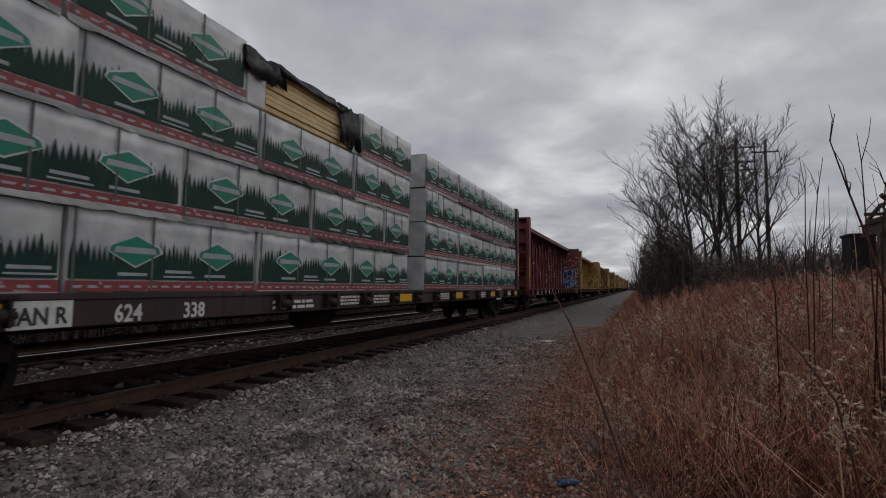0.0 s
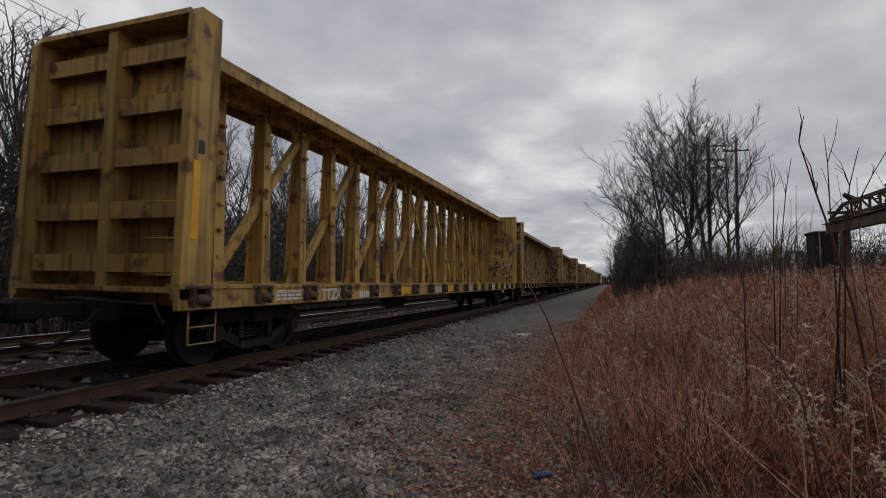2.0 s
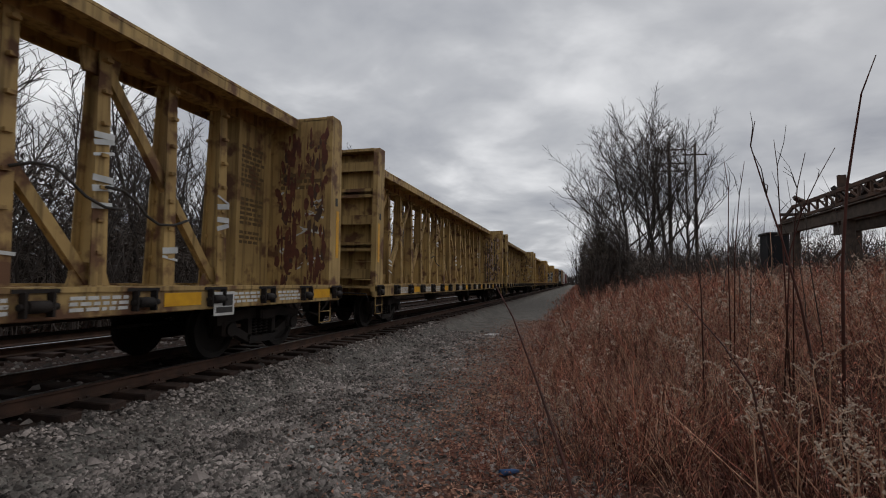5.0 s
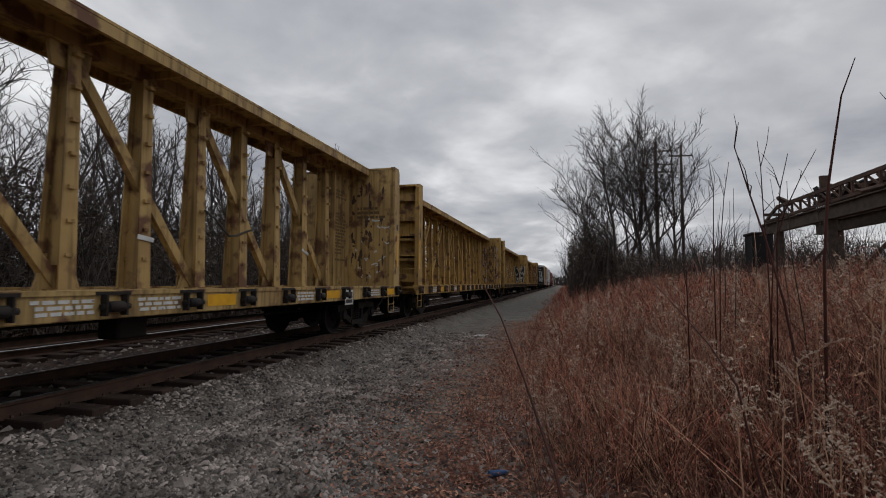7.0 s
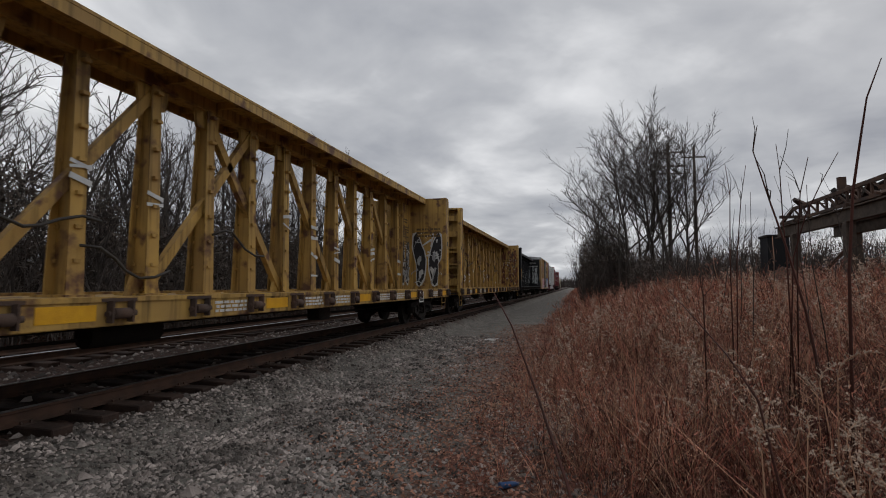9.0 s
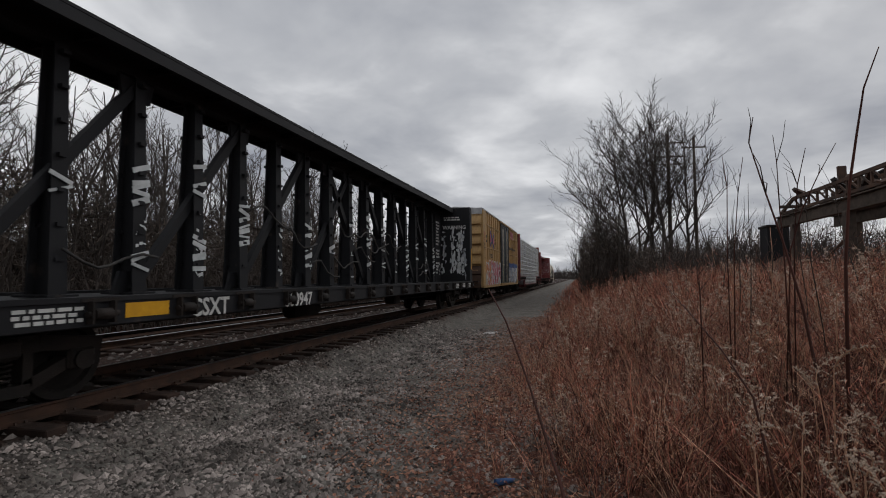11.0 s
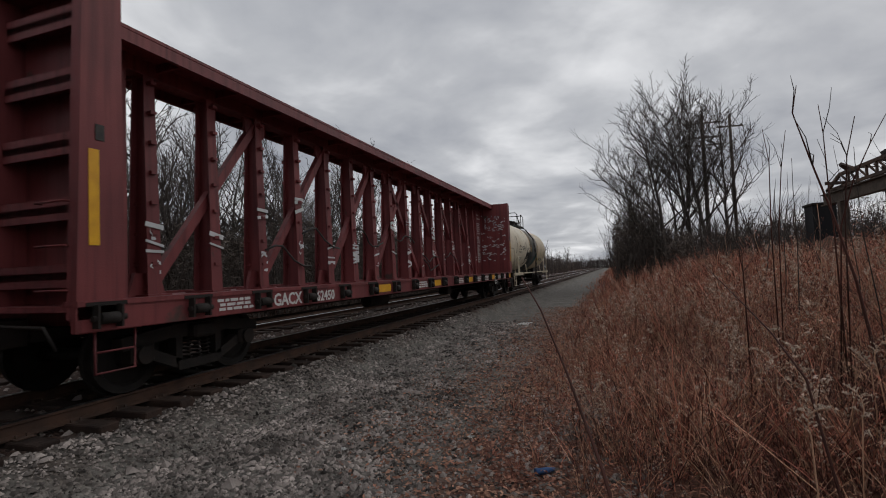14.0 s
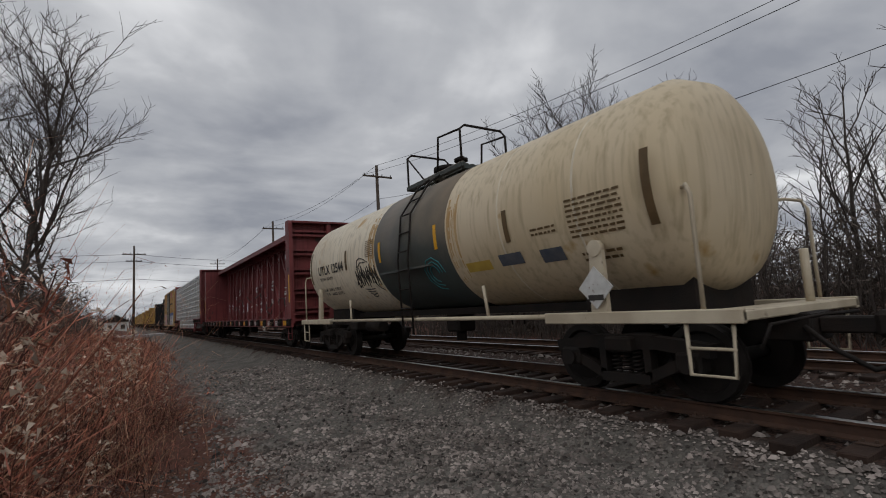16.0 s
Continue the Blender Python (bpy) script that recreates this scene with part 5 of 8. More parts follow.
for pts in (((2.02, 3.85), (2.1, 3.95), (2.5, 3.6), (2.5, 3.45), (2.1, 3.45)), ((3.4, 3.8), (3.45, 3.35), (3.0, 3.45), (3.0, 3.6)), ):
    em = bmesh.new()
    cross(em, 2, pts)
    part("emblem_field", em, "g_pink", boxcar, "red field of the crossed-road emblem")
text_block(boxcar, ("x", bx + 0.05, 1), 11.0, 12.6, 4.28, 4.86, 1, 813, "g_pink", 0.05)
lettering("Railcar Pooling Experts", 0.34, "stencil", boxcar, on_side(bx + 0.055, 10.15, 3.42), stretch=1.15)
spray(boxcar, ("x", 1.565, 1), 0.75, 6.0, 0.92, 2.38, ["g_pink", "g_red", "g_pink", "g_orange"], ["g_white", "g_red", "g_aqua", "g_black", "g_white", "g_pink"], 821, "pink, red and aqua graffiti lettering", 0.85, base=["g_pink", "g_red", "g_aqua", "g_white", "g_pink", "g_orange"])
spray(boxcar, ("x", 1.562, 1), 9.7, 15.0, 1.75, 2.45, ["g_navy", "g_blue"], ["g_navy", "g_blue"], 822, "blue graffiti cloud", 0.5, base=["g_navy", "g_blue"])
def block_letters(parent, x, a0, a1, z0, z1, n, seed):
    """Chunky slab letters in pale paint, each of a few thick strokes with a dark rim."""
    r = random.Random(seed)
    mats = ["g_navy", "g_grey", "g_white", "g_red", "g_black"]
    bm = bmesh.new()
    layer = [0.0]

    def slab(pts, slot):
        layer[0] += 0.0002
        f = bm.faces.new([bm.verts.new((x + layer[0], a, z)) for a, z in pts])
        f.normal_update()
        if f.normal.x < 0:
            f.normal_flip()
        f.material_index = slot

    def bar(a, z, w, h, slot, grow_=0.0, slant=0.0):
        w, h = w / 2 + grow_, h / 2 + grow_
        slab([(a - w - slant, z - h), (a + w - slant * 0.8, z - h * 1.05), (a + w + slant, z + h * 0.96), (a - w + slant * 0.9, z + h)], slot)

    cw, hh = (a1 - a0) / n, z1 - z0
    for k in range(n):
        c, zm, sl = a0 + cw * (k + 0.5), (z0 + z1) / 2 + r.uniform(-0.04, 0.04), r.uniform(-0.04, 0.06)
        strokes_ = [(c - cw * 0.28, zm, cw * 0.36, hh * 0.9), (c + cw * 0.27, zm + r.choice((-0.12, 0.1)) * hh, cw * 0.34, hh * r.uniform(0.6, 0.85)),
                    (c, z1 - hh * 0.16, cw * 0.7, hh * 0.26)]
        strokes_ += [(c, zm - 0.02, cw * 0.6, hh * 0.2)] if k % 2 else [(c, z0 + hh * 0.15, cw * 0.8, hh * 0.24)]
        for a, z, w, h in strokes_:
            bar(a, z, w, h, 0 if k % 3 else 4, 0.045, sl)
        for a, z, w, h in strokes_:
            bar(a, z, w, h, 1 + (r.random() < 0.55), 0.0, sl)
        for _ in range(3):
            bar(c + r.uniform(-0.3, 0.3) * cw, z0 + hh * r.uniform(0.15, 0.85), r.uniform(0.03, 0.09), r.uniform(0.05, 0.14), r.choice((3, 0, 2)))
    for k in range(14):
        a = r.uniform(a0, a1)
        bar(a, z0 - r.uniform(0.0, 0.06), r.uniform(0.15, 0.35), 0.1, r.choice((0, 1, 2)))
    return tagged(part("graffiti", bm, mats, parent, "white and grey slab graffiti letters"), kind="stuff")


block_letters(boxcar, 1.568, 9.85, 14.85, 1.0, 2.12, 6, 823)
tags(boxcar, ("x", 1.645, 1), 6.2, 9.5, 1.1, 2.6, "g_white", 824, 14)
tags(boxcar, ("x", 1.565, 1), 0.1, 0.6, 3.3, 3.9, "g_red", 825, 8)
part("reflector", bm_of(lambda bm: box(bm, 1.562, 1.566, 0.56, 0.66, 1.7, 2.35)), "reflector", boxcar, "yellow reflective tape")
part("reflector", bm_of(lambda bm: box(bm, 1.562, 1.566, XL - 0.7, XL - 0.58, 1.1, 2.35)), "reflector", boxcar, "yellow reflective tape")

# ---- the tank car ----
tank = empty("tank_car")
TL, T0, TZ, TR = 14.2, 330.0, 2.70, 1.49
def lathe(bm, ys, slots, sides=48):
    rings = []
    for y, r_ in ys:
        rings.append([bm.verts.new((r_ * math.cos(2 * math.pi * k / sides), y, TZ + r_ * math.sin(2 * math.pi * k / sides))) for k in range(sides)])
    for j, (a, b_) in enumerate(zip(rings, rings[1:])):
        for k in range(sides):
            f = bm.faces.new((a[k], a[(k + 1) % sides], b_[(k + 1) % sides], b_[k]))
            f.smooth, f.material_index = True, slots
    return rings
def dome(y, out):
    return [(y + out * 0.62 * (1 - math.sqrt(max(0.0, 1 - (q / 8) ** 2.6))) * -1 + out * 0.62, TR * (q / 8)) for q in range(0, 9)]
BL, BR = 5.92, 9.05
def shell_part(bm, ys):
    lathe(bm, ys, 0)
    bmesh.ops.recalc_face_normals(bm, faces=bm.faces[:])
front = [(0.42 + 0.62 * (1 - math.sqrt(max(0.0, 1 - (q / 8) ** 2.4))), max(0.01, TR * q / 8)) for q in range(9)]
rear = [(TL - a, r_) for a, r_ in front][::-1]
part("shell", bm_of(shell_part, front + [(3.0, TR), (BL, TR)]), "tank", tank, "cream tank shell with yellow stains")
part("shell_band", bm_of(shell_part, [(BL, TR - 0.01), (BL + 0.004, TR + 0.006), (7.3, TR + 0.006), (BR - 0.004, TR + 0.006), (BR, TR - 0.01)]), "tank_dark", tank, "dark green middle band")
part("shell", bm_of(shell_part, [(BR, TR), (11.0, TR)] + rear), "tank_tan", tank, "cream tank shell with yellow stains")
for y in (3.55, 10.6, 12.2):
    def seam(bm):
        lathe(bm, [(y - 0.02, TR), (y - 0.01, TR + 0.006), (y + 0.01, TR + 0.006), (y + 0.02, TR)], 0)
    part("weld_seam", bm_of(seam), "tank", tank)
def skirt(bm):
    box(bm, *sorted((1.42, 1.52)), BL + 0.35, BR - 0.6, 2.10, 2.14)
part("drip_edge", bm_of(skirt), "tank_dark", tank)
def platform(bm, a, b_):
    box(bm, -1.48, 1.48, a, b_, 0.98, 1.09, 0.015)
part("end_platform", bm_of(platform, 0.0, 0.5), "white_steel", tank, "cream end platform")
part("end_platform", bm_of(platform, TL - 0.5, TL), "white_steel", tank, "cream end platform")
for s in (-1, 1):
    for a, b_ in ((0.0, 2.7), (TL - 2.7, TL)):
        part("side_sill", bm_of(lambda bm: box(bm, *sorted((s * 1.40, s * 1.50)), a, b_, 0.96, 1.11, 0.012)), "white_steel", tank)
    part("side_pipe", bm_of(lambda bm: tube(bm, [(s * 1.46, 2.6, 1.06), (s * 1.46, TL - 2.6, 1.06)], 0.038, 8)), "white_steel", tank, "long cream handrail pipe")
    for y in (1.75, TL - 1.75):
        def bolster_post(bm):
            beam(bm, (s * 1.42, y, 1.08), (s * 1.40, y, 1.95), 0.07, 0.26, d2=0.2)
            tube(bm, [(s * 1.37, y, 1.93), (s * 1.46, y, 1.93)], 0.11, 10)
        part("bolster_post", bm_of(bolster_post), "white_steel", tank, "cream bolster post")
    for y in (4.15, TL - 4.15):
        part("stay", bm_of(lambda bm: tube(bm, [(s * 1.46, y + 0.12, 1.06), (s * 1.40, y - 0.05, 1.6)], 0.03, 6)), "white_steel", tank)
    for y, out in ((0.12, 1), (TL - 0.12, -1)):
        part("hand_rail", bm_of(lambda bm: tube(bm, [(s * 1.45, y + out * 0.28, 1.08), (s * 1.45, y + out * 0.28, 2.35), (s * 1.42, y + out * 0.34, 2.47), (s * 1.2, y + out * 0.45, 2.5), (s * 1.02, y + out * 0.95, 2.5)], 0.024, 6)), "white_steel", tank, "bent cream handrail")
        part("sill_step", bm_of(lambda bm: tube(bm, [(s * 1.44, y, 1.0), (s * 1.44, y + out * 0.03, 0.42), (s * 1.44, y + out * 0.5, 0.42), (s * 1.44, y + out * 0.5, 1.0)], 0.024, 6)), "white_steel", tank)
        part("sill_step_bar", bm_of(lambda bm: tube(bm, [(s * 1.44, y, 0.7), (s * 1.44, y + out * 0.5, 0.7)], 0.018, 6)), "white_steel", tank)
    for a in (-0.22, 0.22):
        part("ladder_rail", bm_of(lambda bm: tube(bm, [(s * 1.52, 7.5 + a, 0.75), (s * 1.58, 7.5 + a, 2.3), (s * 1.45, 7.5 + a, 3.3), (s * 0.95, 7.5 + a, 4.0), (s * 0.55, 7.5 + a, 4.28)], 0.022, 5)), "grime", tank, "dark ladder rail")
    for z, x in ((0.9, 1.53), (1.3, 1.545), (1.7, 1.56), (2.1, 1.58), (2.5, 1.57), (2.9, 1.52), (3.3, 1.45), (3.65, 1.2)):
        part("ladder_rung", bm_of(lambda bm: tube(bm, [(s * x, 7.28, z), (s * x, 7.72, z)], 0.017, 5)), "grime", tank)
walkway = part("walkway", bm_of(lambda bm: (box(bm, -0.62, 0.62, 6.26, 6.34, 4.16, 4.25), box(bm, -0.62, 0.62, 7.36, 7.44, 4.16, 4.25), box(bm, -0.62, 0.62, 8.46, 8.54, 4.16, 4.25),
                                            box(bm, -0.66, -0.58, 6.2, 8.6, 4.17, 4.29, 0.015), box(bm, 0.58, 0.66, 6.2, 8.6, 4.17, 4.29, 0.015))), "tank_dark", tank, "dark walkway frame on top of the tank")
for k in range(7):
    part("walkway_slat", bm_of(lambda bm: box(bm, -0.55 + k * 0.16, -0.46 + k * 0.16, 6.3, 8.5, 4.25, 4.28)), "tank_dark", walkway)
for y in (6.25, 8.55):
    part("walkway_rail", bm_of(lambda bm: tube(bm, [(0.62, y, 4.25), (0.62, y, 5.0), (0.5, y, 5.1), (-0.5, y, 5.1), (-0.62, y, 5.0), (-0.62, y, 4.25)], 0.028, 6)), "grime", tank, "black walkway rail")
for s in (-1, 1):
    part("walkway_rail", bm_of(lambda bm: tube(bm, [(s * 0.62, 6.25, 5.0), (s * 0.62, 7.0, 4.28)], 0.022, 6)), "grime", tank, "black walkway rail")
    part("walkway_rail", bm_of(lambda bm: tube(bm, [(s * 0.62, 8.55, 5.0), (s * 0.62, 7.7, 5.08), (s * 0.62, 7.6, 4.28)], 0.026, 6)), "grime", tank, "black walkway rail")
part("manway", bm_of(lambda bm: (tube(bm, [(0, 7.1, 4.15), (0, 7.1, 4.52)], 0.3, 14), tube(bm, [(0, 7.1, 4.5), (0, 7.1, 4.6)], 0.34, 14), tube(bm, [(0, 7.1, 4.58), (0, 7.1, 4.66)], 0.12, 10))), "grime", tank, "bolted manway lid")
part("valve", bm_of(lambda bm: (tube(bm, [(0.2, 7.95, 4.15), (0.2, 7.95, 4.6)], 0.09, 8), tube(bm, [(0.2, 7.95, 4.5), (0.2, 7.95, 4.56)], 0.16, 10))), "grime", tank)
part("saddle", bm_of(lambda bm: box(bm, -0.7, 0.7, 0.9, 2.6, 0.9, 1.6)), "grime", tank)
part("saddle", bm_of(lambda bm: box(bm, -0.7, 0.7, TL - 2.6, TL - 0.9, 0.9, 1.6)), "grime", tank)
# flat black box added below the shell to stand in for belly shade
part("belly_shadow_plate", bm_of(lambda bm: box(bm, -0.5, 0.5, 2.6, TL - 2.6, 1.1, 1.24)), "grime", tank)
part("outlet_valve", bm_of(lambda bm: (box(bm, -0.25, 0.25, 7.0, 7.5, 0.7, 1.2, 0.04), tube(bm, [(0, 7.25, 0.5), (0, 7.25, 0.8)], 0.12, 10))), "grime", tank)
part("brake_gear", bm_of(lambda bm: (box(bm, 0.5, 0.95, 2.9, 3.4, 0.75, 1.0, 0.03), tube(bm, [(0.6, 3.5, 0.85), (0.6, 4.4, 0.85)], 0.15, 10))), "grime", tank)
for y, out in ((0.0, -1), (TL, 1)):
    coupler(tank, y, out)
    truck(tank, y - out * 1.75)
    part("brake_stand", bm_of(lambda bm: tube(bm, [(-0.6, y - out * 0.2, 1.08), (-0.6, y - out * 0.2, 1.75)], 0.05, 8)), "white_steel", tank)
def plate(bm, s, y):
    c = [bm.verts.new((s * 1.515, y + a, 1.42 + b_)) for a, b_ in ((0, -0.27), (0.27, 0), (0, 0.27), (-0.27, 0))]
    d_ = [bm.verts.new((s * 1.53, y + a, 1.42 + b_)) for a, b_ in ((0, -0.27), (0.27, 0), (0, 0.27), (-0.27, 0))]
    bm.faces.new(c); bm.faces.new(d_[::-1])
    for k in range(4):
        bm.faces.new((c[k], c[(k + 1) % 4], d_[(k + 1) % 4], d_[k]))
    bmesh.ops.recalc_face_normals(bm, faces=bm.faces[:])
plac = part("diamond_placard", bm_of(plate, 1, TL - 1.72), "white", tank, "white diamond placard")
part("placard_mark", bm_of(lambda bm: box(bm, 1.531, 1.534, TL - 1.84, TL - 1.6, 1.26, 1.33)), "stencil", plac)
def bent(y0_, y1_, z0_, z1_, mat_, name="stencil_panel", label=""):
    """A thin panel that follows the shell."""
    a0, a1 = math.asin((z0_ - TZ) / TR), math.asin((z1_ - TZ) / TR)
    bm = bmesh.new()
    g = [[bm.verts.new(((TR + 0.010) * math.cos(a0 + (a1 - a0) * k / 6), y, TZ + (TR + 0.010) * math.sin(a0 + (a1 - a0) * k / 6))) for k in range(7)] for y in (y0_, y1_)]
    for k in range(6):
        bm.faces.new((g[0][k], g[1][k], g[1][k + 1], g[0][k + 1]))
    return part(name, bm, mat_, tank, label)
def curved_text(words_, size, y, z, mat_="stencil", stretch=1.0):
    me = text_mesh(words_, size, 0.0, stretch)
    for v in me.vertices:
        a = math.asin(max(-0.99, min(0.99, (z + v.co.y * 0.98 - TZ) / TR)))
        v.co = ((TR + 0.012 + v.co.z) * math.cos(a), y + v.co.x, TZ + (TR + 0.012) * math.sin(a))
    me.materials.append(M[mat_])
    ob = new("lettering", me)
    ob.parent = tank
bent(1.12, 1.23, 2.22, 3.2, "g_brown", "reflector", "olive reflective tape")
bent(4.02, 4.15, 2.42, 2.95, "g_brown", "reflector", "olive reflective tape")
bent(BL + 0.22, BL + 0.33, 2.4, 2.88, "reflector", "reflector", "yellow reflective tape")
bent(BR - 0.42, BR - 0.31, 2.4, 2.88, "reflector", "reflector", "yellow reflective tape")
bent(10.72, 10.83, 2.25, 2.75, "g_brown", "reflector", "olive reflective tape")
bent(13.26, 13.38, 2.1, 3.0, "g_brown", "reflector", "olive reflective tape")
curved_text("UTLX 12544", 0.37, 1.85, 2.44, stretch=1.03)
curved_text("THE TANK CAR PEOPLE", 0.115, 1.9, 2.27, stretch=0.85)
curved_text("LD LMT   203600 LB   92 350 KG", 0.11, 1.88, 1.95, stretch=0.9)
curved_text("LT WT      63428 LB   28 850 KG", 0.11, 1.88, 1.82, stretch=0.9)
def tank_bars(y0_, y1_, z0_, z1_, n, seed, mat_="stencil"):
    r = random.Random(seed)
    dz = (z1_ - z0_) / n
    bm = bmesh.new()
    for k in range(n):
        y = y0_
        while y < y1_ - 0.03:
            e = min(y1_, y + r.uniform(0.04, 0.14))
            za, zb = z0_ + k * dz, z0_ + k * dz + dz * 0.45
            aa, ab = math.asin((za - TZ) / TR), math.asin((zb - TZ) / TR)
            q = [bm.verts.new(((TR + 0.011) * math.cos(a), yy, TZ + (TR + 0.011) * math.sin(a))) for yy, a in ((y, aa), (e, aa), (e, ab), (y, ab))]
            bm.faces.new(q)
            y = e + 0.025
    tagged(part("stencil_text", bm, mat_, tank), kind="stuff")
tank_bars(5.38, 5.85, 2.62, 3.05, 9, 1, "g_brown")
tank_bars(12.05, 12.95, 2.12, 2.68, 8, 2, "g_brown")
tank_bars(12.1, 12.75, 1.8, 1.96, 2, 3, "g_brown")
tank_bars(11.3, 11.8, 2.26, 2.4, 2, 4, "g_brown")
bent(9.45, 10.15, 1.88, 2.04, "decal_yellow", "sticker", "yellow warning sticker")
bent(10.4, 10.95, 1.9, 2.08, "decal", "sticker", "dark blue data sticker")
bent(11.35, 11.8, 1.86, 2.05, "decal", "sticker", "dark blue data sticker")
def streaks(a0, a1, top, low, n, seed):
    """Ochre runs down the shell: narrow tapering drips."""
    r = random.Random(seed)
    bm = bmesh.new()
    for k in range(n):
        y, w = r.uniform(a0, a1), r.uniform(0.012, 0.05)
        za = top - r.uniform(0, 0.5)
        zb = za - r.uniform(0.3, 1.0) * (top - low)
        g = []
        for q in range(7):
            z = za + (zb - za) * q / 6
            a = math.asin(max(-0.98, min(0.98, (z - TZ) / TR)))
            ww = w * (1 - 0.8 * (q / 6)) * r.uniform(0.7, 1.2)
            rr = TR + 0.0035 + 0.0001 * k
            g.append([bm.verts.new((rr * math.cos(a), y + e * ww, TZ + rr * math.sin(a))) for e in (-1, 1)])
        for p_, q_ in zip(g, g[1:]):
            bm.faces.new((p_[0], p_[1], q_[1], q_[0]))
    bmesh.ops.recalc_face_normals(bm, faces=bm.faces[:])
    tagged(part("stain", bm, "stain", tank, "ochre drip stains"), kind="stuff")
streaks(5.55, 5.88, 3.7, 1.5, 16, 5)
streaks(9.1, 9.45, 3.4, 1.6, 10, 7)
def scrawl(bm):
    """Angular marker letters between a crown and underlines."""
    def stroke(pts):
        fine = []
        for (a, c), (a2, c2) in zip(pts, pts[1:]):
            fine += [(a + (a2 - a) * q / 4, c + (c2 - c) * q / 4) for q in range(4)]
        tube(bm, [((TR + 0.006) * math.cos(math.asin((c - TZ) / TR)), a, c) for a, c in fine + [pts[-1]]], 0.013, 4)
    r = random.Random(44)
    for k in range(5):
        y, z = 4.58 + 0.25 * k, 1.92 + 0.06 * (k % 2)
        stroke([(y, z), (y + 0.05, z + 0.42), (y + 0.14, z + 0.16), (y + 0.2, z + 0.46), (y + 0.24, z + r.uniform(-0.05, 0.1))])
        stroke([(y + 0.02, z + 0.2), (y + 0.22, z + 0.24), (y + 0.1, z - 0.02)])
    stroke([(4.75, 2.42), (4.85, 2.6), (5.0, 2.64), (5.2, 2.6), (5.45, 2.5)])
    stroke([(4.72, 2.36), (5.0, 2.52), (5.3, 2.5)])
    for q in range(4):
        stroke([(4.78 + 0.06 * q, 1.86 - 0.06 * q), (5.05, 1.83 - 0.065 * q), (5.32 - 0.04 * q, 1.84 - 0.06 * q)])
    stroke([(4.5, 1.98), (4.62, 2.12), (4.56, 1.9), (4.7, 1.98)])
    stroke([(5.5, 2.0), (5.66, 1.84), (5.8, 1.78)])
    stroke([(5.7, 2.08), (5.85, 2.04)])
tagged(part("graffiti", bm_of(scrawl), "stencil", tank, "black scrawled graffiti"), kind="stuff")
def scrawl2(bm):
    for k in range(3):
        loop = [(8.35 + (0.35 - 0.1 * k) * math.cos(q * 0.7), 1.95 + (0.32 - 0.08 * k) * math.sin(q * 0.7)) for q in range(8)]
        tube(bm, [((TR + 0.008) * math.cos(math.asin((c - TZ) / TR)), a, c) for a, c in loop], 0.014, 4)
tagged(part("graffiti", bm_of(scrawl2), "g_teal", tank, "teal scrawled graffiti"), kind="stuff")
join(tank, T0, "cream tank car with a dark green middle band and yellow stains", "tank car")

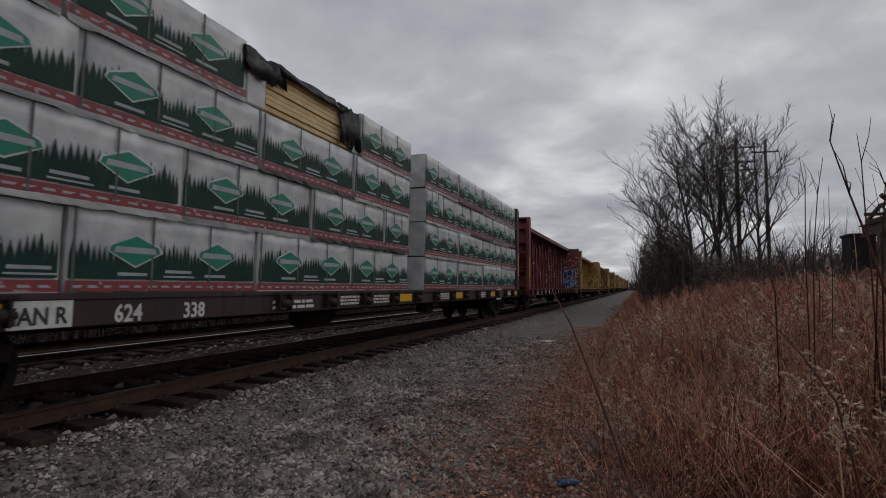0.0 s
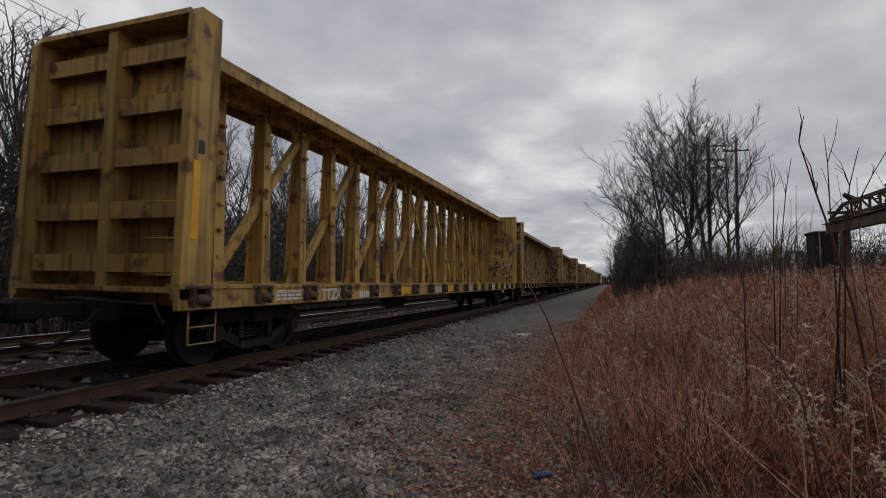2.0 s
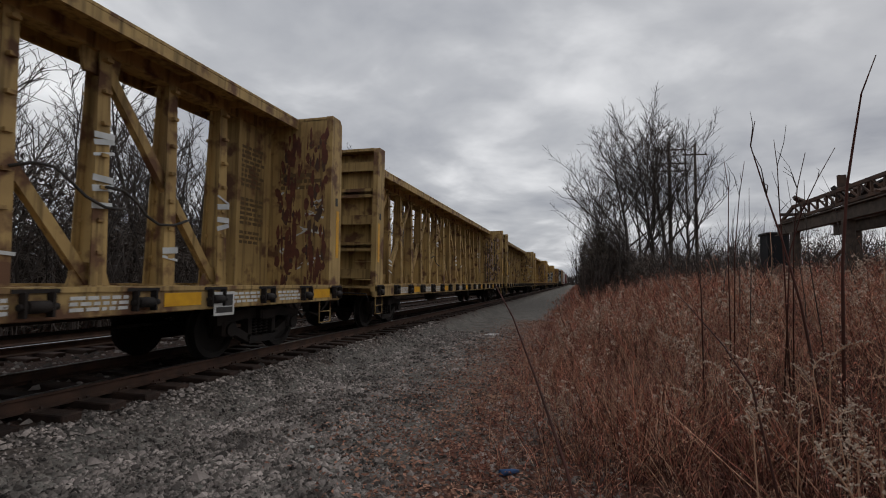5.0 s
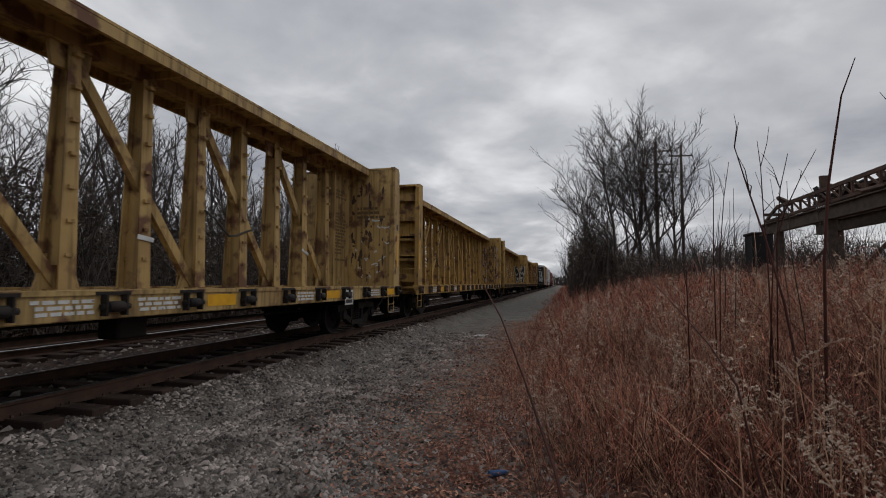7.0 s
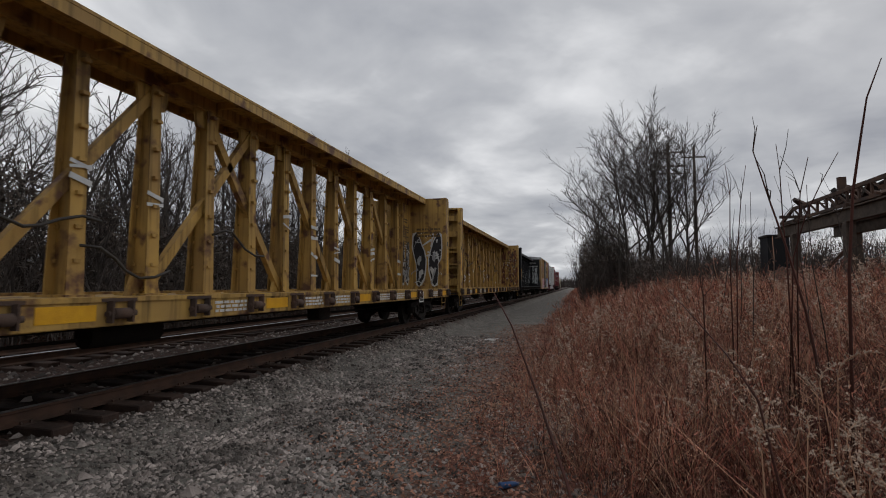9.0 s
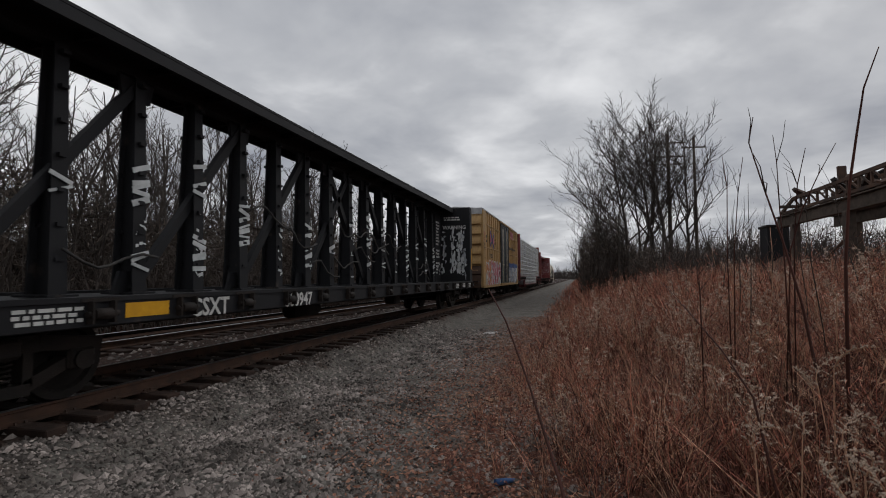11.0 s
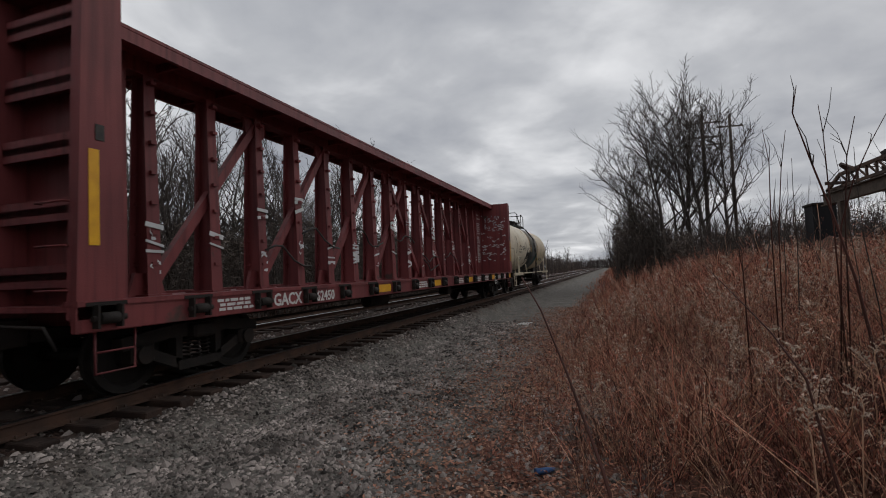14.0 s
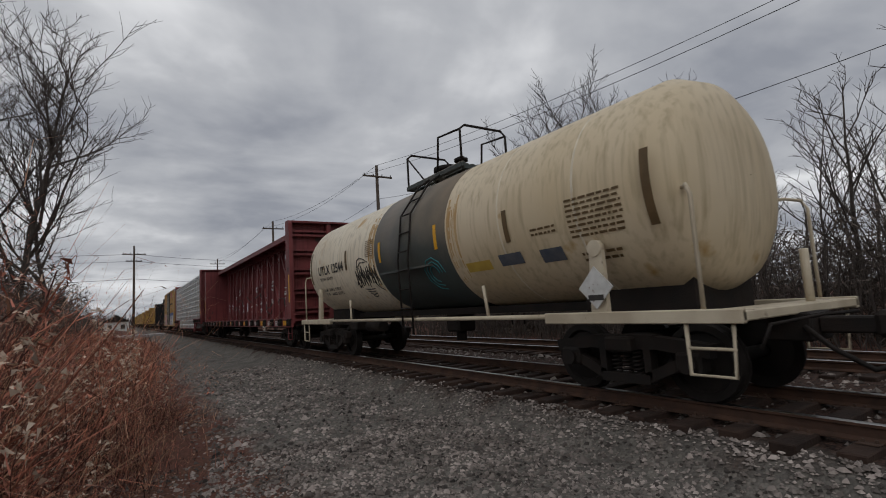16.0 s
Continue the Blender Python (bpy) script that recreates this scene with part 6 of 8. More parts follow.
# ---- bare trees ----
def grow(seed, height, spread=0.5, limbs=13, trunk_r=0.16, start=0.3, up=0.55, twigs=5, brs=7, lift=0.06):
    """A leafless tree: tapered trunk with wandering limbs, branches and fine twigs."""
    r = random.Random(seed)
    tv, tf, cv, cf = [], [], [], []

    def run(v, f, pts, r0, r1, sides):
        base, n = len(v), len(pts)
        for i, p in enumerate(pts):
            d = (pts[min(i + 1, n - 1)] - pts[max(i - 1, 0)]).normalized()
            u = d.cross(Vector((0.3, 0.9, 0.2))).normalized()
            w = d.cross(u)
            q = r0 + (r1 - r0) * i / (n - 1)
            v.extend(tuple(p + (u * math.cos(a) + w * math.sin(a)) * q) for a in [2 * math.pi * k / sides for k in range(sides)])
        for i in range(n - 1):
            for k in range(sides):
                f.append((base + i * sides + k, base + i * sides + (k + 1) % sides, base + (i + 1) * sides + (k + 1) % sides, base + (i + 1) * sides + k))

    def path(p, d, length, n, wob, lift):
        pts = [p.copy()]
        for i in range(n):
            d = (d + Vector((r.uniform(-wob, wob), r.uniform(-wob, wob), r.uniform(-wob, wob) + lift))).normalized()
            p = p + d * (length / n)
            pts.append(p.copy())
        return pts

    def side(d, tilt):
        a = r.uniform(0, 2 * math.pi)
        o = Vector((math.cos(a), math.sin(a), 0))
        return (d * math.cos(tilt) + o * math.sin(tilt)).normalized()

    trunk = path(Vector((0, 0, -0.3)), Vector((r.uniform(-0.06, 0.06), r.uniform(-0.06, 0.06), 1)), height * 0.93, 9, 0.12, 0.05)
    run(tv, tf, trunk, trunk_r, 0.02, 7)
    for k in range(limbs):
        f = start + (1 - start) * (k + r.random() * 0.7) / limbs * 0.95
        i = min(8, int(f * 9))
        p = trunk[i].lerp(trunk[i + 1], f * 9 - i)
        ll = height * spread * (1.05 - 0.62 * (f - start) / (1 - start)) * r.uniform(0.7, 1.15)
        limb = path(p, side(Vector((0, 0, 1)), r.uniform(0.55, 1.05) * (1.25 - up)), ll, 6, 0.2, lift)
        rr = trunk_r * (1.0 - 0.75 * f) * 0.6
        run(tv, tf, limb, rr, 0.012, 5)
        for j in range(brs):
            g = 0.2 + 0.8 * (j + r.random() * 0.6) / brs
            i2 = min(5, int(g * 6))
            q = limb[i2].lerp(limb[i2 + 1], min(1, g * 6 - i2))
            d2 = (limb[i2 + 1] - limb[i2]).normalized()
            br = path(q, side(d2, r.uniform(0.45, 0.95)), ll * r.uniform(0.22, 0.46), 4, 0.26, 0.07)
            run(cv, cf, br, 0.016 + 0.012 * rr / 0.1, 0.007, 3)
            for m_ in range(twigs):
                h = 0.2 + 0.8 * (m_ + r.random()) / twigs
                i3 = min(3, int(h * 4))
                q3 = br[i3].lerp(br[i3 + 1], min(1, h * 4 - i3))
                d3 = (br[i3 + 1] - br[i3]).normalized()
                tw = path(q3, side(d3, r.uniform(0.4, 0.9)), ll * r.uniform(0.08, 0.18), 2, 0.2, 0.08)
                run(cv, cf, tw, 0.013, 0.006, 3)
    return tv, tf, cv, cf


def tree(seed, height, label, group, **kw):
    tv, tf, cv, cf = grow(seed, height, **kw)
    t = empty("tree")
    raw("trunk", tv, tf, "bark", t)
    raw("crown", cv, cf, "twig", t, "bare leafless twigs")
    return tagged(t, label, "tree", group)


def stand(src, x, y, turn, size=1.0, label="", group=""):
    t = copy_thing(src, Matrix())
    t.matrix_basis = Matrix.Translation((x, y, ground_z(x, y))) @ Matrix.Rotation(turn, 4, "Z") @ Matrix.Scale(size, 4)
    if label or group:
        tagged(t, label, "", group)
    return t


WOODS = "slender leafless woodland tree with a dark grey trunk"
kinds = [tree(900 + i, 11.5 + 0.7 * (i % 4), WOODS, "woods beyond the tracks", spread=0.33 + 0.04 * (i % 3), limbs=11, trunk_r=0.10 + 0.025 * (i % 3), start=0.3, up=0.42, twigs=3, brs=6, lift=0.1) for i in range(6)]
for i, k in enumerate(kinds):
    x, y = -21 - 3 * (i % 3), 2 + 4.1 * i
    k.matrix_basis = Matrix.Translation((x, y, ground_z(x, y)))
thin = [tree(930 + i, 11.0, WOODS, "woods beyond the tracks", spread=0.36, limbs=10, trunk_r=0.12, start=0.3, up=0.45, twigs=3, brs=5, lift=0.1) for i in range(4)]
for i, k in enumerate(thin):
    x, y = -30 - 3 * (i % 3), 88 + 6 * i
    k.matrix_basis = Matrix.Translation((x, y, ground_z(x, y)))
r = random.Random(77)
spots = []
for j in range(135):
    for _ in range(20):
        y = r.uniform(-34, 34) if j % 5 < 3 else r.uniform(34, 120)
        x = -17.5 - abs(r.gauss(0, 1)) * 9
        if x > -58 and all((x - a) ** 2 + (y - b) ** 2 > 1.6 for a, b in spots):
            break
    if -52 < y < -6 and x > -26:
        x -= 9
    spots.append((x, y))
    stand(kinds[r.randrange(6)] if -26 < x and y < 45 else thin[r.randrange(4)], x, y, r.uniform(0, 6.28), r.uniform(0.68, 1.0))

r = random.Random(70)
for j in range(48):
    stand(kinds[j % 6], r.uniform(-25, -17.6), r.uniform(4, 42), r.uniform(0, 6.28), r.uniform(0.7, 0.98))

for j in range(7):
    stand(kinds[j % 6], r.uniform(-26, -20), -1.5 - 2.2 * j, r.uniform(0, 6.28), r.uniform(0.62, 0.8))

# the clump on the bank beside the line
CLUMP = "tall leafless tree with a broad fan of dark branches"
fans = [tree(950 + i, 15.4 - 0.5 * i, CLUMP, "trees on the bank", spread=0.54, limbs=16, trunk_r=0.2 - 0.02 * i, start=0.24, up=0.28, twigs=8, brs=10, lift=0.10) for i in range(3)]
clump = [(4.0, 43.5, 0, 0.9), (6.1, 45.5, 1, 0.97), (3.0, 45.0, 2, 0.78), (7.3, 44.0, 0, 0.93), (8.7, 46.0, 1, 0.86), (5.2, 47.5, 2, 0.95), (2.0, 47.0, 1, 0.64)]
for i, (x, y, k, s) in enumerate(clump):
    if i < 3 and i == k:
        fans[k].matrix_basis = Matrix.Translation((x, y, ground_z(x, y))) @ Matrix.Scale(s, 4)
    else:
        stand(fans[k], x, y, 1.7 * i, s)
r = random.Random(79)
for j in range(5):
    stand(kinds[j % 6], 1.4 + 1.6 * j + r.uniform(-0.5, 0.5), 44 + r.uniform(-2.5, 6), r.uniform(0, 6.28), r.uniform(0.8, 1.1), "slender leafless tree in the clump on the bank", "trees on the bank")
r = random.Random(78)
for j in range(20):                                  # the row that runs on along the line
    y = 54 + 4.6 * j + r.uniform(-2, 2)
    stand(thin[r.randrange(4)], r.uniform(0.3, 9.0) + (y - 56) * 0.012, y, r.uniform(0, 6.28), r.uniform(0.5, 0.78), "bushy leafless tree in the lineside row", "lineside row of trees")
for j in range(18):                                  # and behind the viewer
    y = -16 - 4.6 * j
    stand((kinds + thin)[r.randrange(10)], r.uniform(7.5, 16), y, r.uniform(0, 6.28), r.uniform(0.62, 0.95), "leafless tree beside the gravel strip", "trees behind the brush")
for x, y, k, s in ((3.9, -27.0, 0, 0.95), (5.3, -29.5, 1, 1.0), (2.8, -31.5, 2, 0.9), (6.9, -26.0, 1, 0.9)):
    stand(fans[k], x, y, x * 3, s, "tall leafless tree beside the gravel strip", "trees behind the brush")
for x, y, s in ((-26.5, -20.5, 1.0), (-29.0, -23.5, 1.08), (-24.5, -23.5, 0.92), (-30.5, -18.5, 1.02)):
    stand(fans[1], x, y, x, s, "leafless tree with upright branches beyond the tracks", "woods beyond the tracks")


def thicket(name, n, xr, yr, hr, seed, material, label, lean=0.25, thick=0.012, clumped=True):
    """Undergrowth: bare stems and brambles, too many to count."""
    r = random.Random(seed)
    v, f = [], []
    for _ in range(n):
        x, y = r.uniform(*xr), r.uniform(*yr)
        z = ground_z(x, y) - 0.05
        h = r.uniform(*hr) * (0.6 + 0.6 * (0.5 + noise.noise((x * 0.25, y * 0.25, 5))))
        a = r.uniform(0, 6.28)
        p = Vector((x, y, z))
        d = Vector((r.uniform(-lean, lean), r.uniform(-lean, lean), 1)).normalized()
        for fork in range(3):
            q, e = p.copy(), (d + Vector((r.uniform(-0.4, 0.4), r.uniform(-0.4, 0.4), 0)) * (fork > 0)).normalized()
            hh = h * (1.0 if fork == 0 else r.uniform(0.4, 0.75))
            base = len(v)
            for i in range(4):
                w = thick * (1 - 0.28 * i)
                v.append((q.x - w * math.cos(a), q.y - w * math.sin(a), q.z))
                v.append((q.x + w * math.cos(a), q.y + w * math.sin(a), q.z))
                e = (e + Vector((r.uniform(-0.22, 0.22), r.uniform(-0.22, 0.22), -0.05))).normalized()
                q = q + e * hh / 3
            for i in range(3):
                f.append((base + 2 * i, base + 2 * i + 1, base + 2 * i + 3, base + 2 * i + 2))
            if fork == 0:
                p = Vector(v[base + 2]).lerp(Vector(v[base + 4]), 0.5)
    return tagged(raw(name, v, f, material), label, "undergrowth", kind="stuff")


thicket("undergrowth", 9000, (-34, -15.6), (-32, 70), (1.6, 4.6), 11, "twig", "tangled bare undergrowth below the woods", thick=0.022)
thicket("undergrowth", 2600, (-46, -15.8), (70, 230), (2.5, 5.5), 12, "twig", "tangled bare undergrowth below the woods", thick=0.05)
thicket("undergrowth", 2600, (0.6, 14), (40, 230), (1.8, 5.0), 13, "twig", "tangled bare scrub along the line", thick=0.045)
thicket("undergrowth", 1600, (-40, -15.6), (-190, -32), (2.0, 4.5), 14, "twig", "tangled bare scrub along the line", thick=0.045)

# far woods round the horizon: thin simple trees, joined
far_kinds = [grow(980 + i, 10.5, spread=0.3, limbs=7, trunk_r=0.13, start=0.25, up=0.75, twigs=1, brs=3) for i in range(4)]
far_kinds = [(np.array(tv + cv), tf + [tuple(len(tv) + k for k in q) for q in cf]) for tv, tf, cv, cf in far_kinds]


def far_woods(seed, pts, h, gap=1.7, wide=9):
    r = random.Random(seed)
    vs, fs, n0 = [], [], 0
    for (xa, ya), (xb, yb) in zip(pts, pts[1:]):
        n = int(math.hypot(xb - xa, yb - ya) / gap)
        for i in range(n):
            k = (i + r.random()) / n
            x, y = xa + (xb - xa) * k + r.uniform(-wide, wide), ya + (yb - ya) * k + r.uniform(-wide, wide)
            v, f = far_kinds[r.randrange(4)]
            a, s = r.uniform(0, 6.28), h / 10.5 * r.uniform(0.6, 1.1)
            c, q = math.cos(a), math.sin(a)
            w = np.column_stack(((v[:, 0] * c - v[:, 1] * q) * s * 1.25 + x, (v[:, 0] * q + v[:, 1] * c) * s * 1.25 + y, v[:, 2] * s - 0.7))
            vs.append(w)
            fs += [tuple(n0 + e for e in p) for p in f]
            n0 += len(v)
    return tagged(raw("far_woods", np.vstack(vs).tolist(), fs, "twig"), "distant grey-brown leafless woods", "woods", kind="stuff")


far_woods(6, [(-24, 125), (-26, 240), (-22, 345)], 11.5, 3.4, 8)
far_woods(7, [(5, 165), (6, 260)], 7.5, 3.6, 5)
far_woods(8, [(-30, -85), (-36, -240)], 9, 3.8, 14)
far_woods(9, [(8, -150), (14, -230), (30, -160)], 8, 4.0, 6)
far_woods(3, [(-52, -150), (-50, -40), (-54, 60), (-45, 200), (-30, 330)], 12, 9.0)
far_woods(4, [(20, 330), (18, 200), (30, 110), (50, 70), (70, 20)], 8, 10.0)
far_woods(5, [(34, -60), (26, -150), (10, -300), (-40, -300), (-52, -150)], 10, 10.0)
thicket("undergrowth", 1500, (-30, 30), (330, 380), (3, 8), 15, "twig", "distant scrub across the line's end", thick=0.12)
thicket("undergrowth", 1500, (-50, 40), (-340, -300), (3, 8), 16, "twig", "distant scrub across the line's end", thick=0.12)


def brush_mass(n, xr, yr, hr, size, seed, label):
    """Dense dead brush: short crossing twigs, darker than the stems in front."""
    r = random.Random(seed)
    v, f = [], []
    for _ in range(n):
        x, y = r.uniform(*xr), r.uniform(*yr)
        top = hr[0] + (hr[1] - hr[0]) * (0.5 + 0.8 * noise.noise((x * 0.18, y * 0.18, seed)))
        z = ground_z(x, y) + max(0.2, top) * r.random()
        d = Vector((r.uniform(-1, 1), r.uniform(-1, 1), r.uniform(-0.5, 1))).normalized() * size * r.uniform(0.6, 1.6)
        w = Vector((r.uniform(-1, 1), r.uniform(-1, 1), r.uniform(-1, 1))) * size * 0.08
        b = len(v)
        v += [(x - w.x, y - w.y, z - w.z), (x + w.x, y + w.y, z + w.z), (x + d.x, y + d.y, z + d.z)]
        f.append((b, b + 1, b + 2))
    return tagged(raw("brush", v, f, "brush"), label, "undergrowth", kind="stuff")


brush_mass(180000, (-26, -17.0), (0, 70), (3.8, 6.6), 0.42, 21, "dense dark dead brush in the woods")
brush_mass(60000, (-27, -18.5), (-34, 0), (3.0, 5.4), 0.34, 29, "dense dark dead brush in the woods")
brush_mass(16000, (6, 26), (-120, -40), (3.0, 7.0), 0.7, 30, "dense dark dead brush beside the gravel")
brush_mass(26000, (-44, -17), (70, 260), (3.5, 6.5), 1.0, 22, "dense dark dead brush in the woods")
brush_mass(22000, (-44, -17), (-200, -34), (3.0, 5.5), 0.8, 23, "dense dark dead brush in the woods")
brush_mass(24000, (0.2, 12), (46, 240), (2.0, 5.5), 0.6, 24, "dense dark dead brush along the line")
brush_mass(12000, (14, 60), (10, 70), (1.0, 3.0), 0.6, 25, "dense dark dead brush on the bank")
brush_mass(14000, (4, 26), (-160, -20), (1.5, 4.0), 0.6, 26, "dense dark dead brush beside the gravel")
brush_mass(20000, (0.2, 4.2), (43, 53), (4.0, 7.5), 0.34, 27, "dense dark twiggy shrub at the foot of the trees")
brush_mass(26000, (3.5, 24), (34, 52), (1.6, 3.6), 0.34, 28, "dense dark dead brush at the foot of the trees")
thicket("undergrowth", 500, (0.4, 4.0), (43, 52), (4.0, 7.0), 17, "twig", "tangled bare shrub at the foot of the trees", thick=0.02)
thicket("undergrowth", 700, (5, 20), (30, 46), (2.2, 4.6), 18, "twig", "tangled bare scrub on the bank", thick=0.018)
brush_mass(22000, (2.8, 18), (-70, -26), (3.5, 6.5), 0.5, 32, "dense dark dead brush beside the gravel")
brush_mass(14000, (3.5, 16), (-44, -14), (2.0, 5.0), 0.4, 31, "dense dark dead brush beside the gravel")

# ---- poles and wires ----
def utility_pole(x, y, h, arms, turn=0.0, r0=0.16, label="weathered wooden utility pole with crossarms"):
    p = empty("utility_pole", Matrix.Translation((x, y, ground_z(x, y))) @ Matrix.Rotation(turn, 4, "Z"))
    part("pole", bm_of(lambda bm: tube(bm, [(0, 0, -0.3), (0, 0, h * 0.5), (0, 0, h)], r0, 10, r2=r0 * 0.7)), "pole", p)
    for z, w in arms:
        part("crossarm", bm_of(lambda bm: beam(bm, (-w / 2, 0.12, z), (w / 2, 0.12, z), 0.10, 0.12, side=(0, 1, 0))), "pole", p)
        for k in range(4):
            q = -w / 2 + 0.12 + (w - 0.24) * k / 3
            part("insulator", bm_of(lambda bm: tube(bm, [(q, 0.12, z + 0.05), (q, 0.12, z + 0.13), (q, 0.12, z + 0.2)], 0.045, 8, r2=0.03)), "grime", p)
    return tagged(p, label, "utility pole", "lineside poles")


LINE = [(-17.0, 96.0, 11.6), (-18.0, 49.0, 11.6), (-18.0, 2.1, 11.4), (-16.0, -33.0, 12.9), (-14.5, -58.0, 12.8), (-14, -95, 12.5)]
for x, y, h in LINE:
    utility_pole(x, y, h, [(h - 0.9, 2.4)] if y < 0 else [(h - 0.5, 0.5)])
utility_pole(-1.1, -75, 12.0, [(10.9, 2.6), (10.0, 1.8)], label="dark wooden utility pole beside the crossing")
utility_pole(8.2, 49.0, 13.8, [(13.0, 3.2), (11.7, 3.2), (11.0, 3.2)], 0.1, 0.2)
utility_pole(10.6, 50.0, 13.4, [(12.4, 2.2)], 0.1, 0.16)


def wire(a, b, sag, off=(0, 0, 0), r_=0.012):
    a, b, o = Vector(a), Vector(b), Vector(off)
    pts = [a.lerp(b, k / 14) + o + Vector((0, 0, -sag * 4 * (k / 14) * (1 - k / 14))) for k in range(15)]
    return tagged(part("wire", bm_of(lambda bm: tube(bm, pts, r_, 4)), "wire"), "dark overhead wire strung between poles", "wire", "overhead wires")


for (xa, ya, ha), (xb, yb, hb) in zip(LINE, LINE[1:]):
    za, zb = ground_z(xa, ya), ground_z(xb, yb)
    wire((xa, ya, za + ha), (xb, yb, zb + hb), 0.7)
    wire((xa, ya, za + ha - 0.75), (xb, yb, zb + hb - 0.75), 0.8, (0.9, 0, 0))
    wire((xa, ya, za + ha - 2.6), (xb, yb, zb + hb - 2.6), 0.9)
for z in (10.8, 9.9, 7.6):
    wire((-1.1, -75, z - 0.5), (-40, -84, z - 0.2), 0.8, r_=0.02)
    wire((-1.1, -75, z - 0.5), (45, -68, z - 0.2), 0.8, r_=0.02)

# ---- the rusty loading trestle on the bank ----
trestle = empty("trestle", Matrix.Translation((9.7, 0, 0)))
gz0 = 0.35
for s in (0.0, 2.4):
    part("girder", bm_of(lambda bm: (box(bm, s - 0.02, s + 0.02, 9.0, 28.2, 3.75, 4.25), box(bm, s - 0.14, s + 0.14, 9.0, 28.2, 4.22, 4.27), box(bm, s - 0.14, s + 0.14, 9.0, 28.2, 3.73, 3.78))), "pole", trestle, "weathered grey girder")
for y in (9.5, 14.0, 17.2, 21.5, 26.2):
    for s in (0.0, 2.4):
        part("leg", bm_of(lambda bm: box(bm, s - 0.16, s + 0.16, y - 0.16, y + 0.16, -0.4, 3.74, 0.02)), "pole", trestle)
    part("leg_brace", bm_of(lambda bm: beam(bm, (0, y, 0.8), (2.4, y, 3.5), 0.1, 0.14, side=(0, 1, 0))), "rust", trestle)
    part("cross_beam", bm_of(lambda bm: box(bm, -0.1, 2.5, y - 0.1, y + 0.1, 4.27, 4.42)), "rust", trestle)
def lattice(bm, x):
    beam(bm, (x, 12.0, 5.0), (x, 26.4, 4.95), 0.1, 0.14)
    beam(bm, (x, 26.4, 4.95), (x, 27.9, 4.4), 0.1, 0.14)
    beam(bm, (x, 12.0, 4.45), (x, 27.9, 4.4), 0.1, 0.12)
    k = 12.0
    while k < 26.4:
        beam(bm, (x, k, 4.45), (x, k, 4.97), 0.07, 0.09)
        beam(bm, (x, k, 4.45), (x, k + 0.8, 4.97), 0.05, 0.07)
        k += 0.8
for x in (0.05, 2.35):
    part("lattice_side", bm_of(lattice, x), "rust", trestle, "rusty lattice side")
r = random.Random(61)
for k in range(60):
    y, l_ = 12.3 + 0.24 * k + r.uniform(-0.2, 0.2), r.uniform(0.5, 1.6)
    a = Vector((r.uniform(0.3, 2.1), y, r.uniform(4.5, 5.1)))
    d = Vector((r.uniform(-1, 1), r.uniform(-1, 1), r.uniform(-0.25, 0.55))).normalized() * l_
    part("scrap_piece", bm_of(lambda bm: beam(bm, a, a + d, r.uniform(0.08, 0.4), r.uniform(0.04, 0.18))), "rust" if k % 4 else "grime", trestle, "rusty scrap on the deck")
tagged(trestle, "weathered loading trestle with rusty lattice and scrap", "trestle")
bin_ = empty("scrap_bin", Matrix.Translation((10.0, 29.6, ground_z(10.0, 29.6))))
part("bin_body", bm_of(lambda bm: box(bm, -0.5, 0.5, -0.6, 0.6, 0.0, 3.1, 0.05)), "black", bin_)
part("bin_rim", bm_of(lambda bm: box(bm, -0.56, 0.56, -0.66, 0.66, 3.0, 3.14, 0.03)), "grime", bin_)
tagged(bin_, "black steel bin standing beside the trestle", "bin")
for k, (x, y, s) in enumerate(((8.6, 31.0, 0.7), (7.9, 32.0, 0.42), (9.6, 27.6, 0.8))):
    def heap(bm):
        bmesh.ops.create_icosphere(bm, subdivisions=2, radius=1.0)
        for v in bm.verts:
            q = 1 + 0.5 * noise.noise(v.co * 2.1 + Vector((k * 9, 0, 0)))
            v.co = Vector((v.co.x * s * q, v.co.y * s * q, max(-0.1, v.co.z) * s * 1.7 * q))
    tagged(part("rubble", bm_of(heap), "vest" if k == 1 else "rust", None, m=Matrix.Translation((x, y, ground_z(x, y)))), "heap of reddish scrap half hidden in the brush", "scrap heap", "scrap heaps")

# a small white house far down the line
house = empty("house", Matrix.Translation((1.6, -175, -0.8)))
part("wall", bm_of(lambda bm: box(bm, -3, 3, -4, 4, 0, 3.0)), "white", house, "white clapboard walls")
def gable(bm):
    v = [bm.verts.new(c) for c in ((-3.4, -4.3, 2.95), (3.4, -4.3, 2.95), (0, -4.3, 5.0), (-3.4, 4.3, 2.95), (3.4, 4.3, 2.95), (0, 4.3, 5.0))]
    for f in ((0, 1, 2), (3, 5, 4), (0, 2, 5, 3), (1, 4, 5, 2), (0, 3, 4, 1)):
        bm.faces.new([v[i] for i in f])
part("roof", bm_of(gable), "grime", house)
for x in (-1.6, 1.6):
    part("window", bm_of(lambda bm: box(bm, x - 0.5, x + 0.5, 4.0, 4.05, 1.0, 2.2)), "stencil", house)
tagged(house, "small white house with a dark roof", "house")
crossing = part("road_crossing", bm_of(lambda bm: box(bm, -16, 30, -88, -82, -0.75, -0.28, 0.02)), "galv")
tagged(crossing, "pale paved road crossing the tracks", "road", kind="structure")

